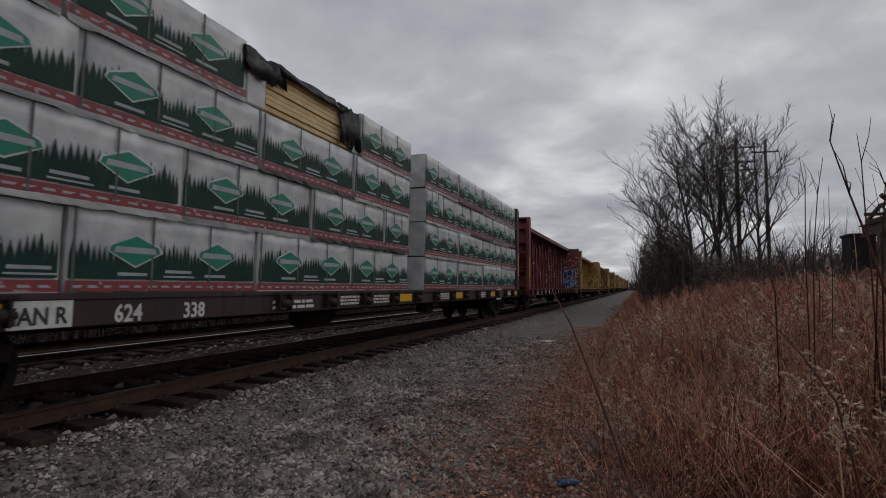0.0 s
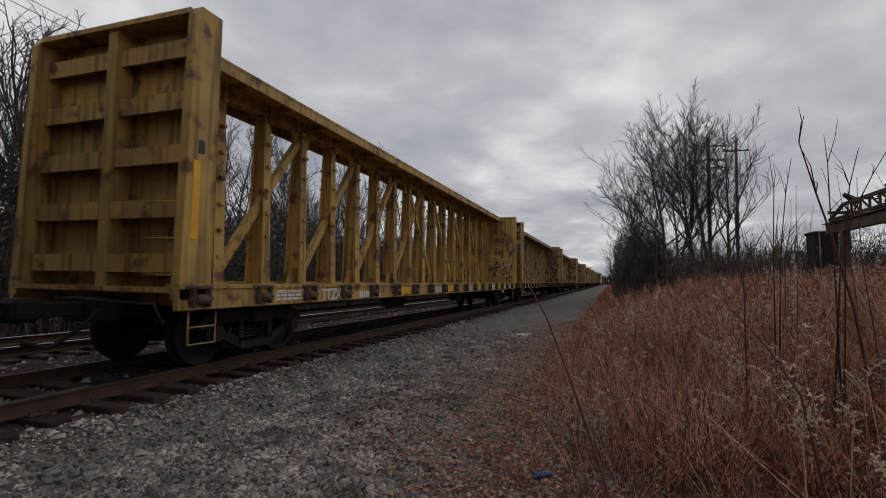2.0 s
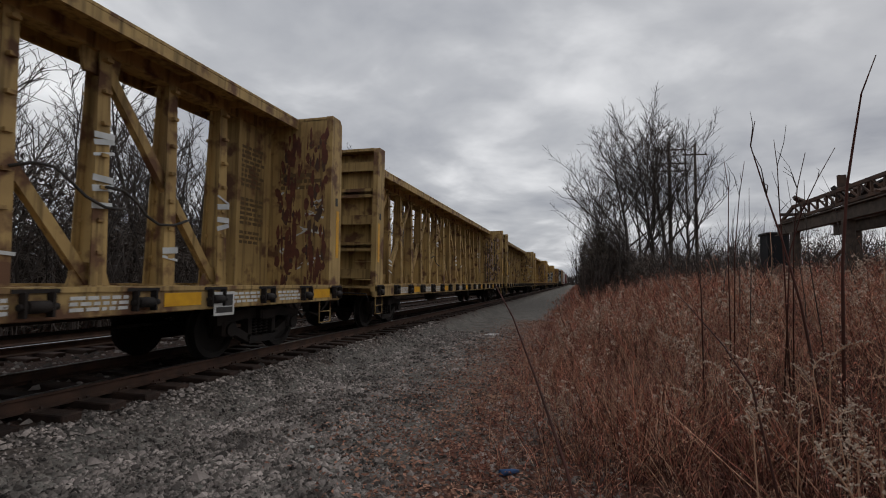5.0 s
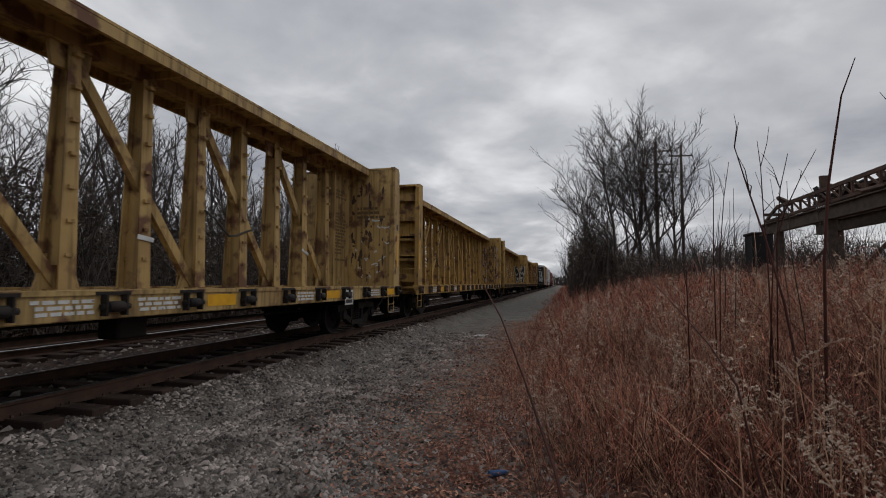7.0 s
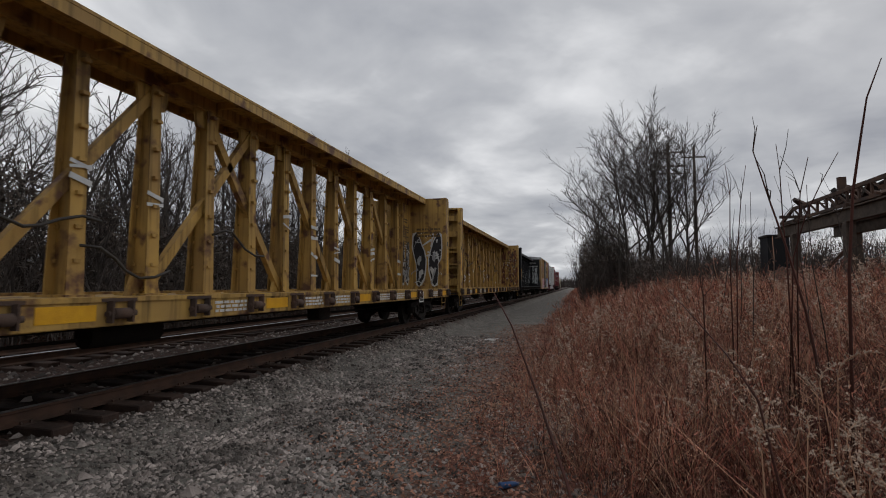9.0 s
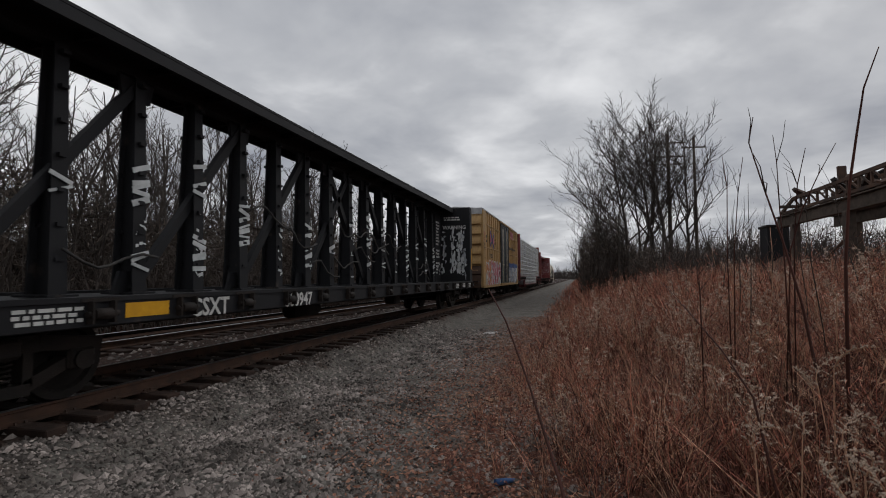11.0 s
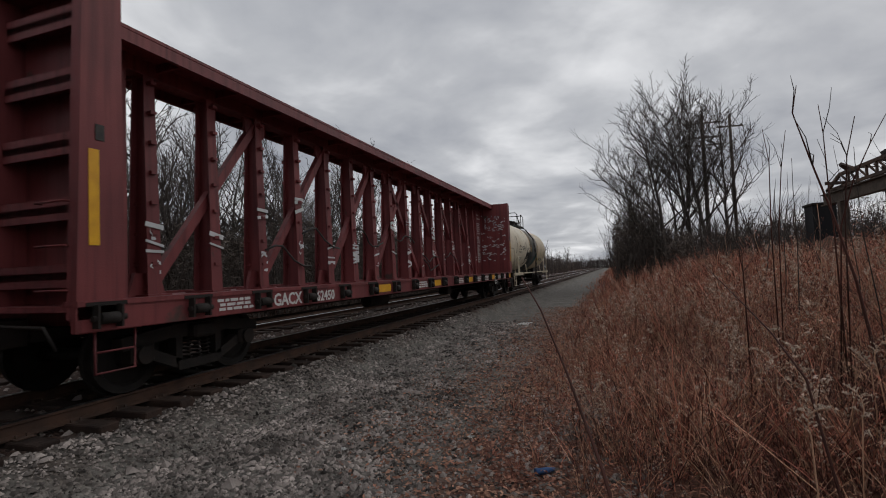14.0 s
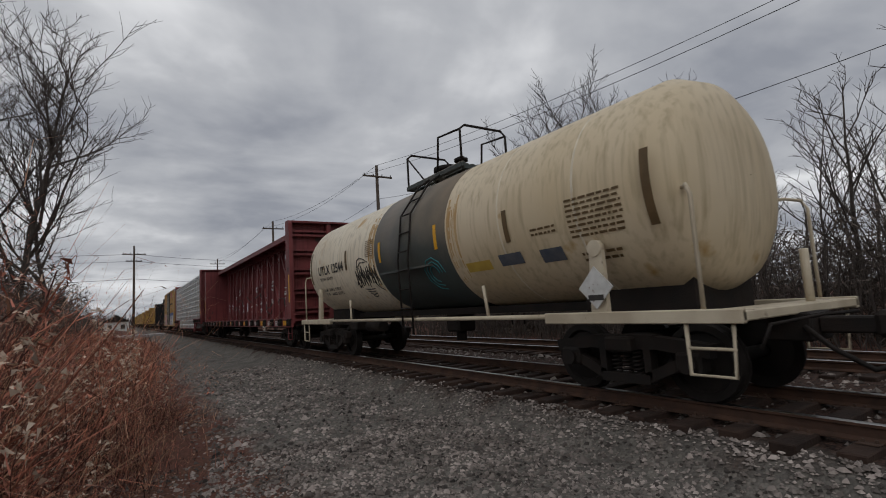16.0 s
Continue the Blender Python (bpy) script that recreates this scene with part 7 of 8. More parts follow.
# ---- plants on the bank ----
def edge_x(y):
    """Where the gravel ends and the brush begins."""
    if y > 0:
        return -1.55 + 1.5 * smooth(6.2, 2.2, y) + 0.35 * noise.noise((y * 0.5, 0, 2)) - 0.6 * smooth(18, 60, y)
    return 0.55 - 1.5 * smooth(-3, -12, y) - 1.2 * smooth(-12, -30, y) + 0.3 * noise.noise((y * 0.5, 0, 2))


def grass_field(name, n, xr, yr, hr, width, seed, material, label, tuft=0.5, near=0.0):
    """Dry weeds and grass: bent stems that fork and tangle, with curled leaf scraps and seed heads."""
    r = random.Random(seed)
    v, f = [], []

    def ribbon(p, d, length, n_, w, bend, sink):
        a = r.uniform(0, 6.28)
        c, s = math.cos(a) * w, math.sin(a) * w
        pts = [p]
        for i in range(n_):
            d = (d[0] + r.gauss(0, bend), d[1] + r.gauss(0, bend), d[2] - sink * (i + 1))
            q = length / n_ / math.sqrt(d[0] * d[0] + d[1] * d[1] + d[2] * d[2])
            p = (p[0] + d[0] * q, p[1] + d[1] * q, p[2] + d[2] * q)
            pts.append(p)
        b = len(v)
        for i, q in enumerate(pts):
            k = 1 - 0.75 * i / n_
            v.append((q[0] - c * k, q[1] - s * k, q[2]))
            v.append((q[0] + c * k, q[1] + s * k, q[2]))
        for i in range(n_):
            f.append((b + 2 * i, b + 2 * i + 1, b + 2 * i + 3, b + 2 * i + 2))
        return pts

    while n > 0:
        x, y = r.uniform(*xr), r.uniform(*yr)
        n -= 1
        e = edge_x(y)
        d = x - e
        if d < 0 and r.random() > math.exp(d * 1.7) * 0.6:
            continue
        rr = math.hypot(x, y)
        if rr < near or (y < 2.0 and y > -1.0 and x < 1.1):
            continue
        if noise.noise((x * 0.55, y * 0.55, 9)) < -0.2 and d < 2.5 and r.random() < 0.8:
            continue
        h = r.uniform(*hr) * (0.16 + 0.84 * smooth(-0.3, 2.6 if y > 0 else 0.9, d)) * (0.82 + 0.42 * noise.noise((x * 0.4, y * 0.4, 7)) + (0.85 if y > 0 else 0.5) * noise.noise((x * 1.5, y * 1.5, 8)))
        if noise.noise((x * 2.2, y * 2.2, 3)) < -0.12 and r.random() < 0.7:
            h *= 0.55
        if h < 0.05:
            continue
        if rr < 2.6 and y > 0:
            h *= 0.55
        w = width * r.uniform(0.5, 1.5)
        lean = 0.22 if r.random() < 0.75 else 0.8
        d0 = (r.gauss(-0.05, lean), r.gauss(0, lean), 1.0)
        pts = ribbon((x, y, ground_z(x, y) - 0.04), d0, h, 4, w, 0.16, 0.02 + 0.05 * r.random())
        if r.random() < tuft:
            for j in range(5):
                i = r.randrange(1, 5)
                a = r.uniform(0, 6.28)
                tw = ribbon(pts[i], (math.cos(a) * 0.8, math.sin(a) * 0.8, r.uniform(0.1, 1.1)), h * r.uniform(0.12, 0.36), 2, w * 0.7, 0.35, 0.3)
                for _ in range(1):
                    q = tw[r.randrange(1, 3)]
                    u, l_ = r.uniform(0, 6.28), max(0.008, width * 4) * r.uniform(0.5, 1.6)
                    c, s = math.cos(u) * l_, math.sin(u) * l_
                    b = len(v)
                    v += [q, (q[0] + c, q[1] + s, q[2] + l_ * r.uniform(-0.6, 0.4)), (q[0] + c * 0.4 - s * 0.5, q[1] + s * 0.4 + c * 0.5, q[2] + l_ * 0.5)]
                    f.append((b, b + 1, b + 2))
    return tagged(raw(name, v, f, material), label, "grass", kind="stuff")


RUSSET, DARK, PALE = "dense russet dry grass on the bank", "dark dead stems among the russet grass", "pale straw stems among the russet grass"
for n, xr, yr, hr, w, seed, m_, label, tuft, near in (
        (8000, (-1.8, 9.0), (1.2, 12), (0.6, 1.25), 0.004, 201, "grass", RUSSET, 0.55, 1.5),
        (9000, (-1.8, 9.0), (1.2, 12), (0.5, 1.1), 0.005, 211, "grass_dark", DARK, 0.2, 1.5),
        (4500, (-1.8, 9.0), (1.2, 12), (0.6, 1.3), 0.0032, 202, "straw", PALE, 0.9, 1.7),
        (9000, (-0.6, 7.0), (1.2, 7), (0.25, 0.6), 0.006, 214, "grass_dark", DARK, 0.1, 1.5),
        (12000, (-2.2, 16.0), (11, 34), (0.9, 1.5), 0.008, 203, "grass", RUSSET, 0.25, 0),
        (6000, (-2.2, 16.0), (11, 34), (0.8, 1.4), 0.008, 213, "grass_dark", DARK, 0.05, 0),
        (4500, (-2.2, 16.0), (11, 34), (0.8, 1.5), 0.0055, 204, "straw", PALE, 0.3, 0),
        (10000, (-3.0, 30.0), (33, 90), (0.9, 1.7), 0.025, 205, "grass", RUSSET, 0.05, 0),
        (7000, (-3.4, 10.0), (90, 260), (0.9, 1.7), 0.05, 206, "grass", RUSSET, 0.0, 0),
        (6000, (-1.6, 8.0), (-12, -1.4), (2.0, 2.9), 0.004, 207, "grass", "tall russet brush beside the gravel", 0.35, 1.7),
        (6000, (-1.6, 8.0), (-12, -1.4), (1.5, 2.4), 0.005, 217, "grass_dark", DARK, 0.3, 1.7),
        (3000, (-1.6, 8.0), (-12, -1.4), (1.6, 2.7), 0.004, 218, "straw", PALE, 0.8, 1.7),
        (10000, (-3.4, 14.0), (-60, -12), (1.0, 1.6), 0.015, 208, "grass", "tall russet brush beside the gravel", 0.1, 0),
        (7000, (9.0, 40.0), (2, 34), (0.9, 1.5), 0.014, 209, "grass", RUSSET, 0.1, 0)):
    grass_field("dry_grass", n, xr, yr, hr, w, seed, m_, label, tuft, near)


def weed_kind(seed, kind, fat=1.0):
    """One dead weed a metre tall, as triangles for each material: an arching goldenrod, a forked aster, a grass tuft or a bramble cane."""
    r = random.Random(seed)
    out = {}

    def ribbon(mat_, p, d, length, n_, w, bend, sink):
        v, f = out.setdefault(mat_, ([], []))
        a = r.uniform(0, 6.28)
        c, s = math.cos(a) * w * fat, math.sin(a) * w * fat
        p, d, pts = Vector(p), Vector(d).normalized(), [Vector(p)]
        for i in range(n_):
            d = (d + Vector((r.gauss(0, bend), r.gauss(0, bend), -sink))).normalized()
            p = p + d * (length / n_)
            pts.append(p)
        b = len(v)
        for i, q in enumerate(pts):
            k = 1 - 0.7 * i / n_
            v += [(q.x - c * k, q.y - s * k, q.z), (q.x + c * k, q.y + s * k, q.z)]
        for i in range(n_):
            f += [(b + 2 * i, b + 2 * i + 1, b + 2 * i + 3), (b + 2 * i, b + 2 * i + 3, b + 2 * i + 2)]
        return pts

    def puff(mat_, p, size):
        v, f = out.setdefault(mat_, ([], []))
        b = len(v)
        for _ in range(3):
            v.append((p.x + r.gauss(0, size), p.y + r.gauss(0, size), p.z + r.gauss(0, size)))
        f.append((b, b + 1, b + 2))

    def out_way(up_):
        a = r.uniform(0, 6.28)
        return (math.cos(a), math.sin(a), up_)

    if kind == "goldenrod":
        stem = ribbon("grass_dark", (0, 0, 0), (r.gauss(0, 0.15), r.gauss(0, 0.15), 1), 0.95, 6, 0.0055, 0.07, 0.01)
        lean = r.uniform(0, 6.28)
        for j in range(16):
            q = stem[3].lerp(stem[6], (j / 16) ** 0.8) if j < 14 else stem[6]
            a = lean + r.gauss(0, 0.9)
            br = ribbon("straw", q, (math.cos(a), math.sin(a), 0.9), 0.24 * (1.1 - 0.6 * j / 16) * r.uniform(0.6, 1.1), 4, 0.0016, 0.12, 0.34)
            for m_ in range(10):
                h_ = r.uniform(0.15, 1.0) * 4
                i = min(3, int(h_))
                puff("plume", br[i].lerp(br[i + 1], h_ - i) + Vector((0, 0, 0.004)), 0.0085 * fat ** 0.6)
        for j in range(16):
            ribbon("grass_dark" if j % 2 else "grass", stem[0].lerp(stem[4], r.random()), out_way(0.3), r.uniform(0.05, 0.11), 2, 0.005, 0.3, 0.7)
    elif kind == "aster":
        stem = ribbon("grass_dark", (0, 0, 0), (r.gauss(0, 0.2), r.gauss(0, 0.2), 1), 0.9, 6, 0.005, 0.1, 0.0)
        for j in range(11):
            f_ = 0.25 + 0.72 * j / 11
            i = min(5, int(f_ * 6))
            br = ribbon("grass", stem[i].lerp(stem[i + 1], f_ * 6 - i), out_way(r.uniform(0.4, 1.3)), 0.42 * (1.15 - f_) * r.uniform(0.7, 1.2), 3, 0.0036, 0.2, 0.02)
            for m_ in range(3):
                tw = ribbon("grass", br[r.randrange(1, 4)], out_way(r.uniform(0.2, 1.0)), r.uniform(0.05, 0.13), 2, 0.0026, 0.3, 0.05)
                for _ in range(2):
                    puff("grass" if r.random() < 0.75 else "plume", tw[r.randrange(1, 3)] + Vector((r.gauss(0, 0.01), r.gauss(0, 0.01), 0)), 0.006 * fat ** 0.6)
        for j in range(12):
            ribbon("grass_dark", stem[0].lerp(stem[3], r.random()), out_way(0.2), r.uniform(0.05, 0.12), 2, 0.005, 0.3, 0.6)
    elif kind == "tuft":
        for j in range(26):
            ribbon("straw" if j % 4 == 0 else "grass" if j % 4 < 3 else "grass_dark", (r.gauss(0, 0.05), r.gauss(0, 0.05), 0), out_way(r.uniform(0.9, 3.5)), r.uniform(0.4, 1.0), 5, 0.0046, 0.09, r.uniform(0.03, 0.22))
    else:
        for j in range(2):
            cane = ribbon("grass_dark", (0, 0, 0), out_way(r.uniform(1.2, 2.5)), r.uniform(1.0, 1.5), 8, 0.0045, 0.1, 0.16)
            for m_ in range(14):
                ribbon("leaf" if m_ % 3 else "grass", cane[r.randrange(2, 9)], out_way(0.4), r.uniform(0.03, 0.16), 2, 0.004, 0.3, 0.3)
    return {k: (np.array(v), np.array(f)) for k, (v, f) in out.items()}


def weed_cover(n, xr, yr, hr, seed, fat, mix, near=0.0, label="tangled dead goldenrod and aster weeds"):
    """Sows the weeds over the bank, taller away from the gravel and in clumps of one kind."""
    r = random.Random(seed)
    protos = {k: [weed_kind(seed * 10 + i, k, fat) for i in range(5)] for k in ("goldenrod", "aster", "tuft", "bramble")}
    vs, fs, count = {}, {}, {}
    for _ in range(n):
        x, y = r.uniform(*xr), r.uniform(*yr)
        d = x - edge_x(y)
        if d < -0.1 or math.hypot(x, y) < near or (-1.0 < y < 2.0 and x < 1.1):
            continue
        clump_ = noise.noise((x * 0.6, y * 0.6, 21))
        if clump_ + r.gauss(0, 0.12) < -0.14:
            continue
        k_ = r.choices(("goldenrod", "aster", "tuft", "bramble"), [m_ * (1.8 if (clump_ > 0) == (i % 2 == 0) else 0.6) for i, m_ in enumerate(mix)])[0]
        h = r.uniform(*hr) * (0.22 + 0.78 * smooth(-0.3, 2.2 if y > 0 else 0.9, d)) * (0.85 + 0.5 * noise.noise((x * 0.5, y * 0.5, 7)))
        if 0 < y and math.hypot(x, y) < 2.6:
            h *= 0.6
        a = r.uniform(0, 6.28)
        c, q = math.cos(a) * h, math.sin(a) * h
        tx, ty, z = r.gauss(0, 0.12), r.gauss(0, 0.12), ground_z(x, y) - 0.03
        for m_, (v, f) in protos[k_][r.randrange(5)].items():
            w = np.column_stack((v[:, 0] * c - v[:, 1] * q + x + tx * h * v[:, 2], v[:, 0] * q + v[:, 1] * c + y + ty * h * v[:, 2], v[:, 2] * h + z))
            vs.setdefault(m_, []).append(w)
            fs.setdefault(m_, []).append(f + count.get(m_, 0))
            count[m_] = count.get(m_, 0) + len(v)
    for m_ in vs:
        tagged(raw("weeds", np.vstack(vs[m_]).tolist(), np.vstack(fs[m_]).tolist(), m_), label, "weeds", kind="stuff")


weed_cover(2600, (-1.4, 8.5), (1.3, 12.5), (0.8, 1.5), 51, 1.0, (0.8, 0.9, 1.7, 0.6), 1.9)
weed_cover(1700, (-2.0, 15.0), (12, 34), (0.9, 1.6), 52, 2.2, (0.5, 1.0, 1.4, 0.3))
weed_cover(900, (-1.4, 6.5), (-12, -1.4), (1.7, 2.5), 53, 1.3, (0.4, 1.4, 0.9, 0.3), 1.8, "tall tangled russet weeds beside the gravel")


def seed_fluff(n, seed, yr, spread, size):
    """Pale seed heads caught on the tops of the weeds: little tufts of bristles."""
    r = random.Random(seed)
    v, f = [], []
    for _ in range(n):
        y = r.uniform(*yr)
        x = max(edge_x(y) + 0.7, 0.1) + r.random() * spread
        if math.hypot(x, y) < 1.8 or noise.noise((x * 0.8, y * 0.8, 4)) < -0.1:
            continue
        top = 1.15 * (0.16 + 0.84 * smooth(-0.3, 2.6, x - edge_x(y))) * (0.82 + 0.42 * noise.noise((x * 0.4, y * 0.4, 7)))
        p = Vector((x, y, ground_z(x, y) + top * r.uniform(0.45, 1.1)))
        bow = Vector((r.uniform(-1, 1), r.uniform(-1, 1), r.uniform(-0.2, 0.6))).normalized()
        for j in range(9):
            q = p + bow * (size * 5 * j / 9) + Vector((0, 0, -size * 4 * (j / 9) ** 2))
            d = Vector((r.uniform(-1, 1), r.uniform(-1, 1), r.uniform(-0.3, 1))) * size
            w = Vector((r.uniform(-1, 1), r.uniform(-1, 1), r.uniform(-1, 1))) * size * 0.3
            b = len(v)
            v += [tuple(q - w), tuple(q + w), tuple(q + d)]
            f.append((b, b + 1, b + 2))
    return tagged(raw("seed_fluff", v, f, "plume"), "pale fluffy seed heads among the russet weeds", "weeds", kind="stuff")


seed_fluff(3000, 41, (1.4, 9), 6, 0.010)
seed_fluff(1500, 42, (8, 26), 12, 0.02)


def leaf_litter(n, seed):
    r = random.Random(seed)
    v, f = [], []
    for _ in range(n):
        y = r.uniform(1.0, 24)
        x = edge_x(y) + r.gauss(0.0, 0.8)
        z = ground_z(x, y) + r.uniform(0.012, 0.05)
        a, s = r.uniform(0, 6.28), r.uniform(0.012, 0.036)
        c, q = math.cos(a) * s, math.sin(a) * s
        b = len(v)
        v += [(x - c, y - q, z), (x + q * 0.5, y - c * 0.5, z + r.uniform(-0.008, 0.02)), (x + c, y + q, z + r.uniform(-0.005, 0.02)), (x - q * 0.5, y + c * 0.5, z + r.uniform(0, 0.02))]
        f.append((b, b + 1, b + 2, b + 3))
    return tagged(raw("fallen_leaves", v, f, "leaf"), "brown fallen leaves at the edge of the gravel", "leaves", kind="stuff")


leaf_litter(24000, 31)

# single weed stalks that stand out
STALKS = [
    [(-0.86, 5.13, 1.25), (-0.64, 4.84, 0.94), (-0.38, 4.3, 0.48), (-0.1, 3.37, 0.07), (0.1, 2.9, -0.5)],
    [(1.45, 4.59, 2.68), (1.43, 4.65, 2.48), (1.55, 4.69, 2.06), (1.66, 4.7, 1.67), (1.77, 4.67, 1.13), (1.84, 4.61, 0.5), (1.9, 4.6, -0.45)],
    [(1.93, 3.79, 2.84), (1.88, 3.88, 2.61), (1.87, 3.97, 2.33), (1.85, 4.05, 2.0), (1.83, 4.11, 1.45), (1.8, 4.15, -0.4)],
    [(1.9, 5.51, 2.75), (1.94, 5.56, 2.49), (1.97, 5.62, 2.03), (2.0, 5.65, 1.62), (2.05, 5.7, -0.4)],
    [(2.15, 5.46, 2.59), (2.1, 5.54, 2.25), (2.08, 5.62, 1.67), (2.05, 5.7, -0.4)],
    [(2.36, 5.37, 2.6), (2.25, 5.47, 2.33), (2.14, 5.56, 2.02), (2.05, 5.63, 1.62), (1.95, 5.7, -0.4)],
    [(2.07, 3.28, 2.31), (2.0, 3.38, 2.07), (1.97, 3.44, 1.88), (1.92, 3.51, 1.38), (1.88, 3.6, -0.4)],
    [(1.73, 6.61, 2.83), (1.79, 6.67, 2.45), (1.79, 6.76, 1.69), (1.8, 6.8, -0.4)],
    [(1.94, 6.56, 2.78), (1.9, 6.65, 2.37), (1.86, 6.74, 1.68), (1.82, 6.8, -0.4)],
    [(0.77, 4.94, 1.32), (0.92, 4.5, 1.06), (1.03, 4.04, 0.83), (1.1, 3.67, 0.6), (1.2, 3.3, -0.45)],
    [(1.35, 5.84, 1.49), (1.26, 5.87, 1.37), (1.28, 5.86, 1.22), (1.3, 5.9, -0.4)]]
for k, pts in enumerate(STALKS):
    s = empty("weed_stalk")
    thick = 0.014 if k in (1, 2, 6) else 0.013 if k == 0 else 0.009
    part("stem", bm_of(lambda bm: tube(bm, pts[::-1], thick, 6, r2=0.006 if k == 0 else 0.003)), "grass_dark", s)
    r = random.Random(k)
    for j in range(3 if k not in (0, 2, 9) else 0):
        i = r.randrange(1, len(pts) - 1)
        a = Vector(pts[i])
        b = a + Vector((r.uniform(-0.2, 0.2), r.uniform(-0.2, 0.2), r.uniform(0.1, 0.4)))
        part("side_twig", bm_of(lambda bm: tube(bm, [a, a.lerp(b, 0.5) + Vector((0.02, 0, 0.03)), b], thick * 0.45, 4, r2=0.002)), "twig", s)
    tagged(s, "thin dark weed stalk standing above the grass", "weed", "weed stalks")
r = random.Random(404)
for k in range(46):
    y = r.uniform(5, 30)
    x = r.uniform(1.5, 4.0 + y * 0.55)
    z, h = ground_z(x, y), r.uniform(1.5, 2.9)
    s = empty("weed_stalk", Matrix.Translation((x, y, z)))
    d = Vector((r.uniform(-0.3, 0.2), r.uniform(-0.2, 0.2), 1))
    pts = [Vector((0, 0, -0.05)) + d * (h * q) + Vector((r.uniform(-0.04, 0.04), r.uniform(-0.04, 0.04), 0)) for q in (0, 0.3, 0.6, 0.85, 1.0)]
    part("stem", bm_of(lambda bm: tube(bm, pts, 0.006 + 0.0006 * y, 4, r2=0.003)), "twig" if k % 3 else "straw", s)
    for j in range(3):
        a = pts[2].lerp(pts[3], r.random())
        b = a + Vector((r.uniform(-0.3, 0.3), r.uniform(-0.3, 0.3), r.uniform(0.15, 0.4)))
        part("side_twig", bm_of(lambda bm: tube(bm, [a, b], 0.004 + 0.0003 * y, 3, r2=0.002)), "twig", s)
    tagged(s, "thin dark weed stalk standing above the grass", "weed", "weed stalks")


def goldenrod(seed, h, plume_len, material="plume", blobs=120, droop=1.0, fluff=0.011, spread=0.1, stalk="straw"):
    """A dead goldenrod: a stem and an arching plume of fluffy seed clusters."""
    r = random.Random(seed)
    g = empty("goldenrod")
    top = []
    for i in range(8):
        k = i / 7
        top.append(Vector((-droop * 0.35 * plume_len * k * k, 0.05 * math.sin(k * 3 + seed), h + plume_len * (k - 0.32 * droop * k * k))))
    stem = [Vector((0, 0, -0.05)), Vector((0.01, 0.01, h * 0.5))] + top
    part("stem", bm_of(lambda bm: tube(bm, stem, 0.005, 5, r2=0.0018)), stalk, g)
    v, f = [], []
    for _ in range(blobs):
        twig_ = r.randrange(22)
        k = twig_ / 22
        i = min(6, int(k * 7))
        p = top[i].lerp(top[i + 1], k * 7 - i)
        a = twig_ * 2.4 + r.gauss(0, 0.1)
        out = plume_len * spread * 1.5 * (1.05 - k) * r.random()
        p = p + Vector((math.cos(a) * out, math.sin(a) * out, out * (0.9 - 2.2 * out / plume_len)))
        s = fluff * r.uniform(0.5, 1.2)
        b = len(v)
        v += [tuple(p + Vector(q) * s) for q in ((1, 0, r.uniform(-0.4, 0.4)), (-0.4, 0.9, 0.2), (-0.5, -0.8, -0.2), (0.1, 0.1, 1.2), (0, -0.1, -1.1))]
        f += [(b, b + 1, b + 3), (b + 1, b + 2, b + 3), (b + 2, b, b + 3), (b + 1, b, b + 4), (b + 2, b + 1, b + 4), (b, b + 2, b + 4)]
    tagged(raw("plume", v, f, material, g, "fluffy seed plume"), kind="stuff")
    return g


GOLD = "dead goldenrod with a fluffy pale seed plume"
gold = [goldenrod(600 + i, 0.62 + 0.1 * i, 0.3 + 0.06 * (i % 3), blobs=230, droop=1.5, fluff=0.0055, spread=0.14) for i in range(5)]
r = random.Random(65)
done = set()
for k in range(90):
    y = 1.5 + 9.5 * r.random() ** 1.2
    x = max(edge_x(y) + 0.9, 0.75) + r.random() * (1.0 + y * 0.6)
    if math.hypot(x, y) < 1.9:
        continue
    src = gold[k % 5]
    ob = src if k < 5 else copy_thing(src, Matrix())
    ob.matrix_basis = Matrix.Translation((x, y, ground_z(x, y))) @ Matrix.Rotation(r.uniform(0, 6.28), 4, "Z") @ Matrix.Scale(r.uniform(0.8, 1.25), 4)
    tagged(ob, GOLD, "goldenrod", "goldenrod plants")


def aim(tip, d, length):
    z = Vector(d).normalized()
    return Matrix.Translation(Vector(tip) - z * length) @ z.to_track_quat("Z", "Y").to_matrix().to_4x4()


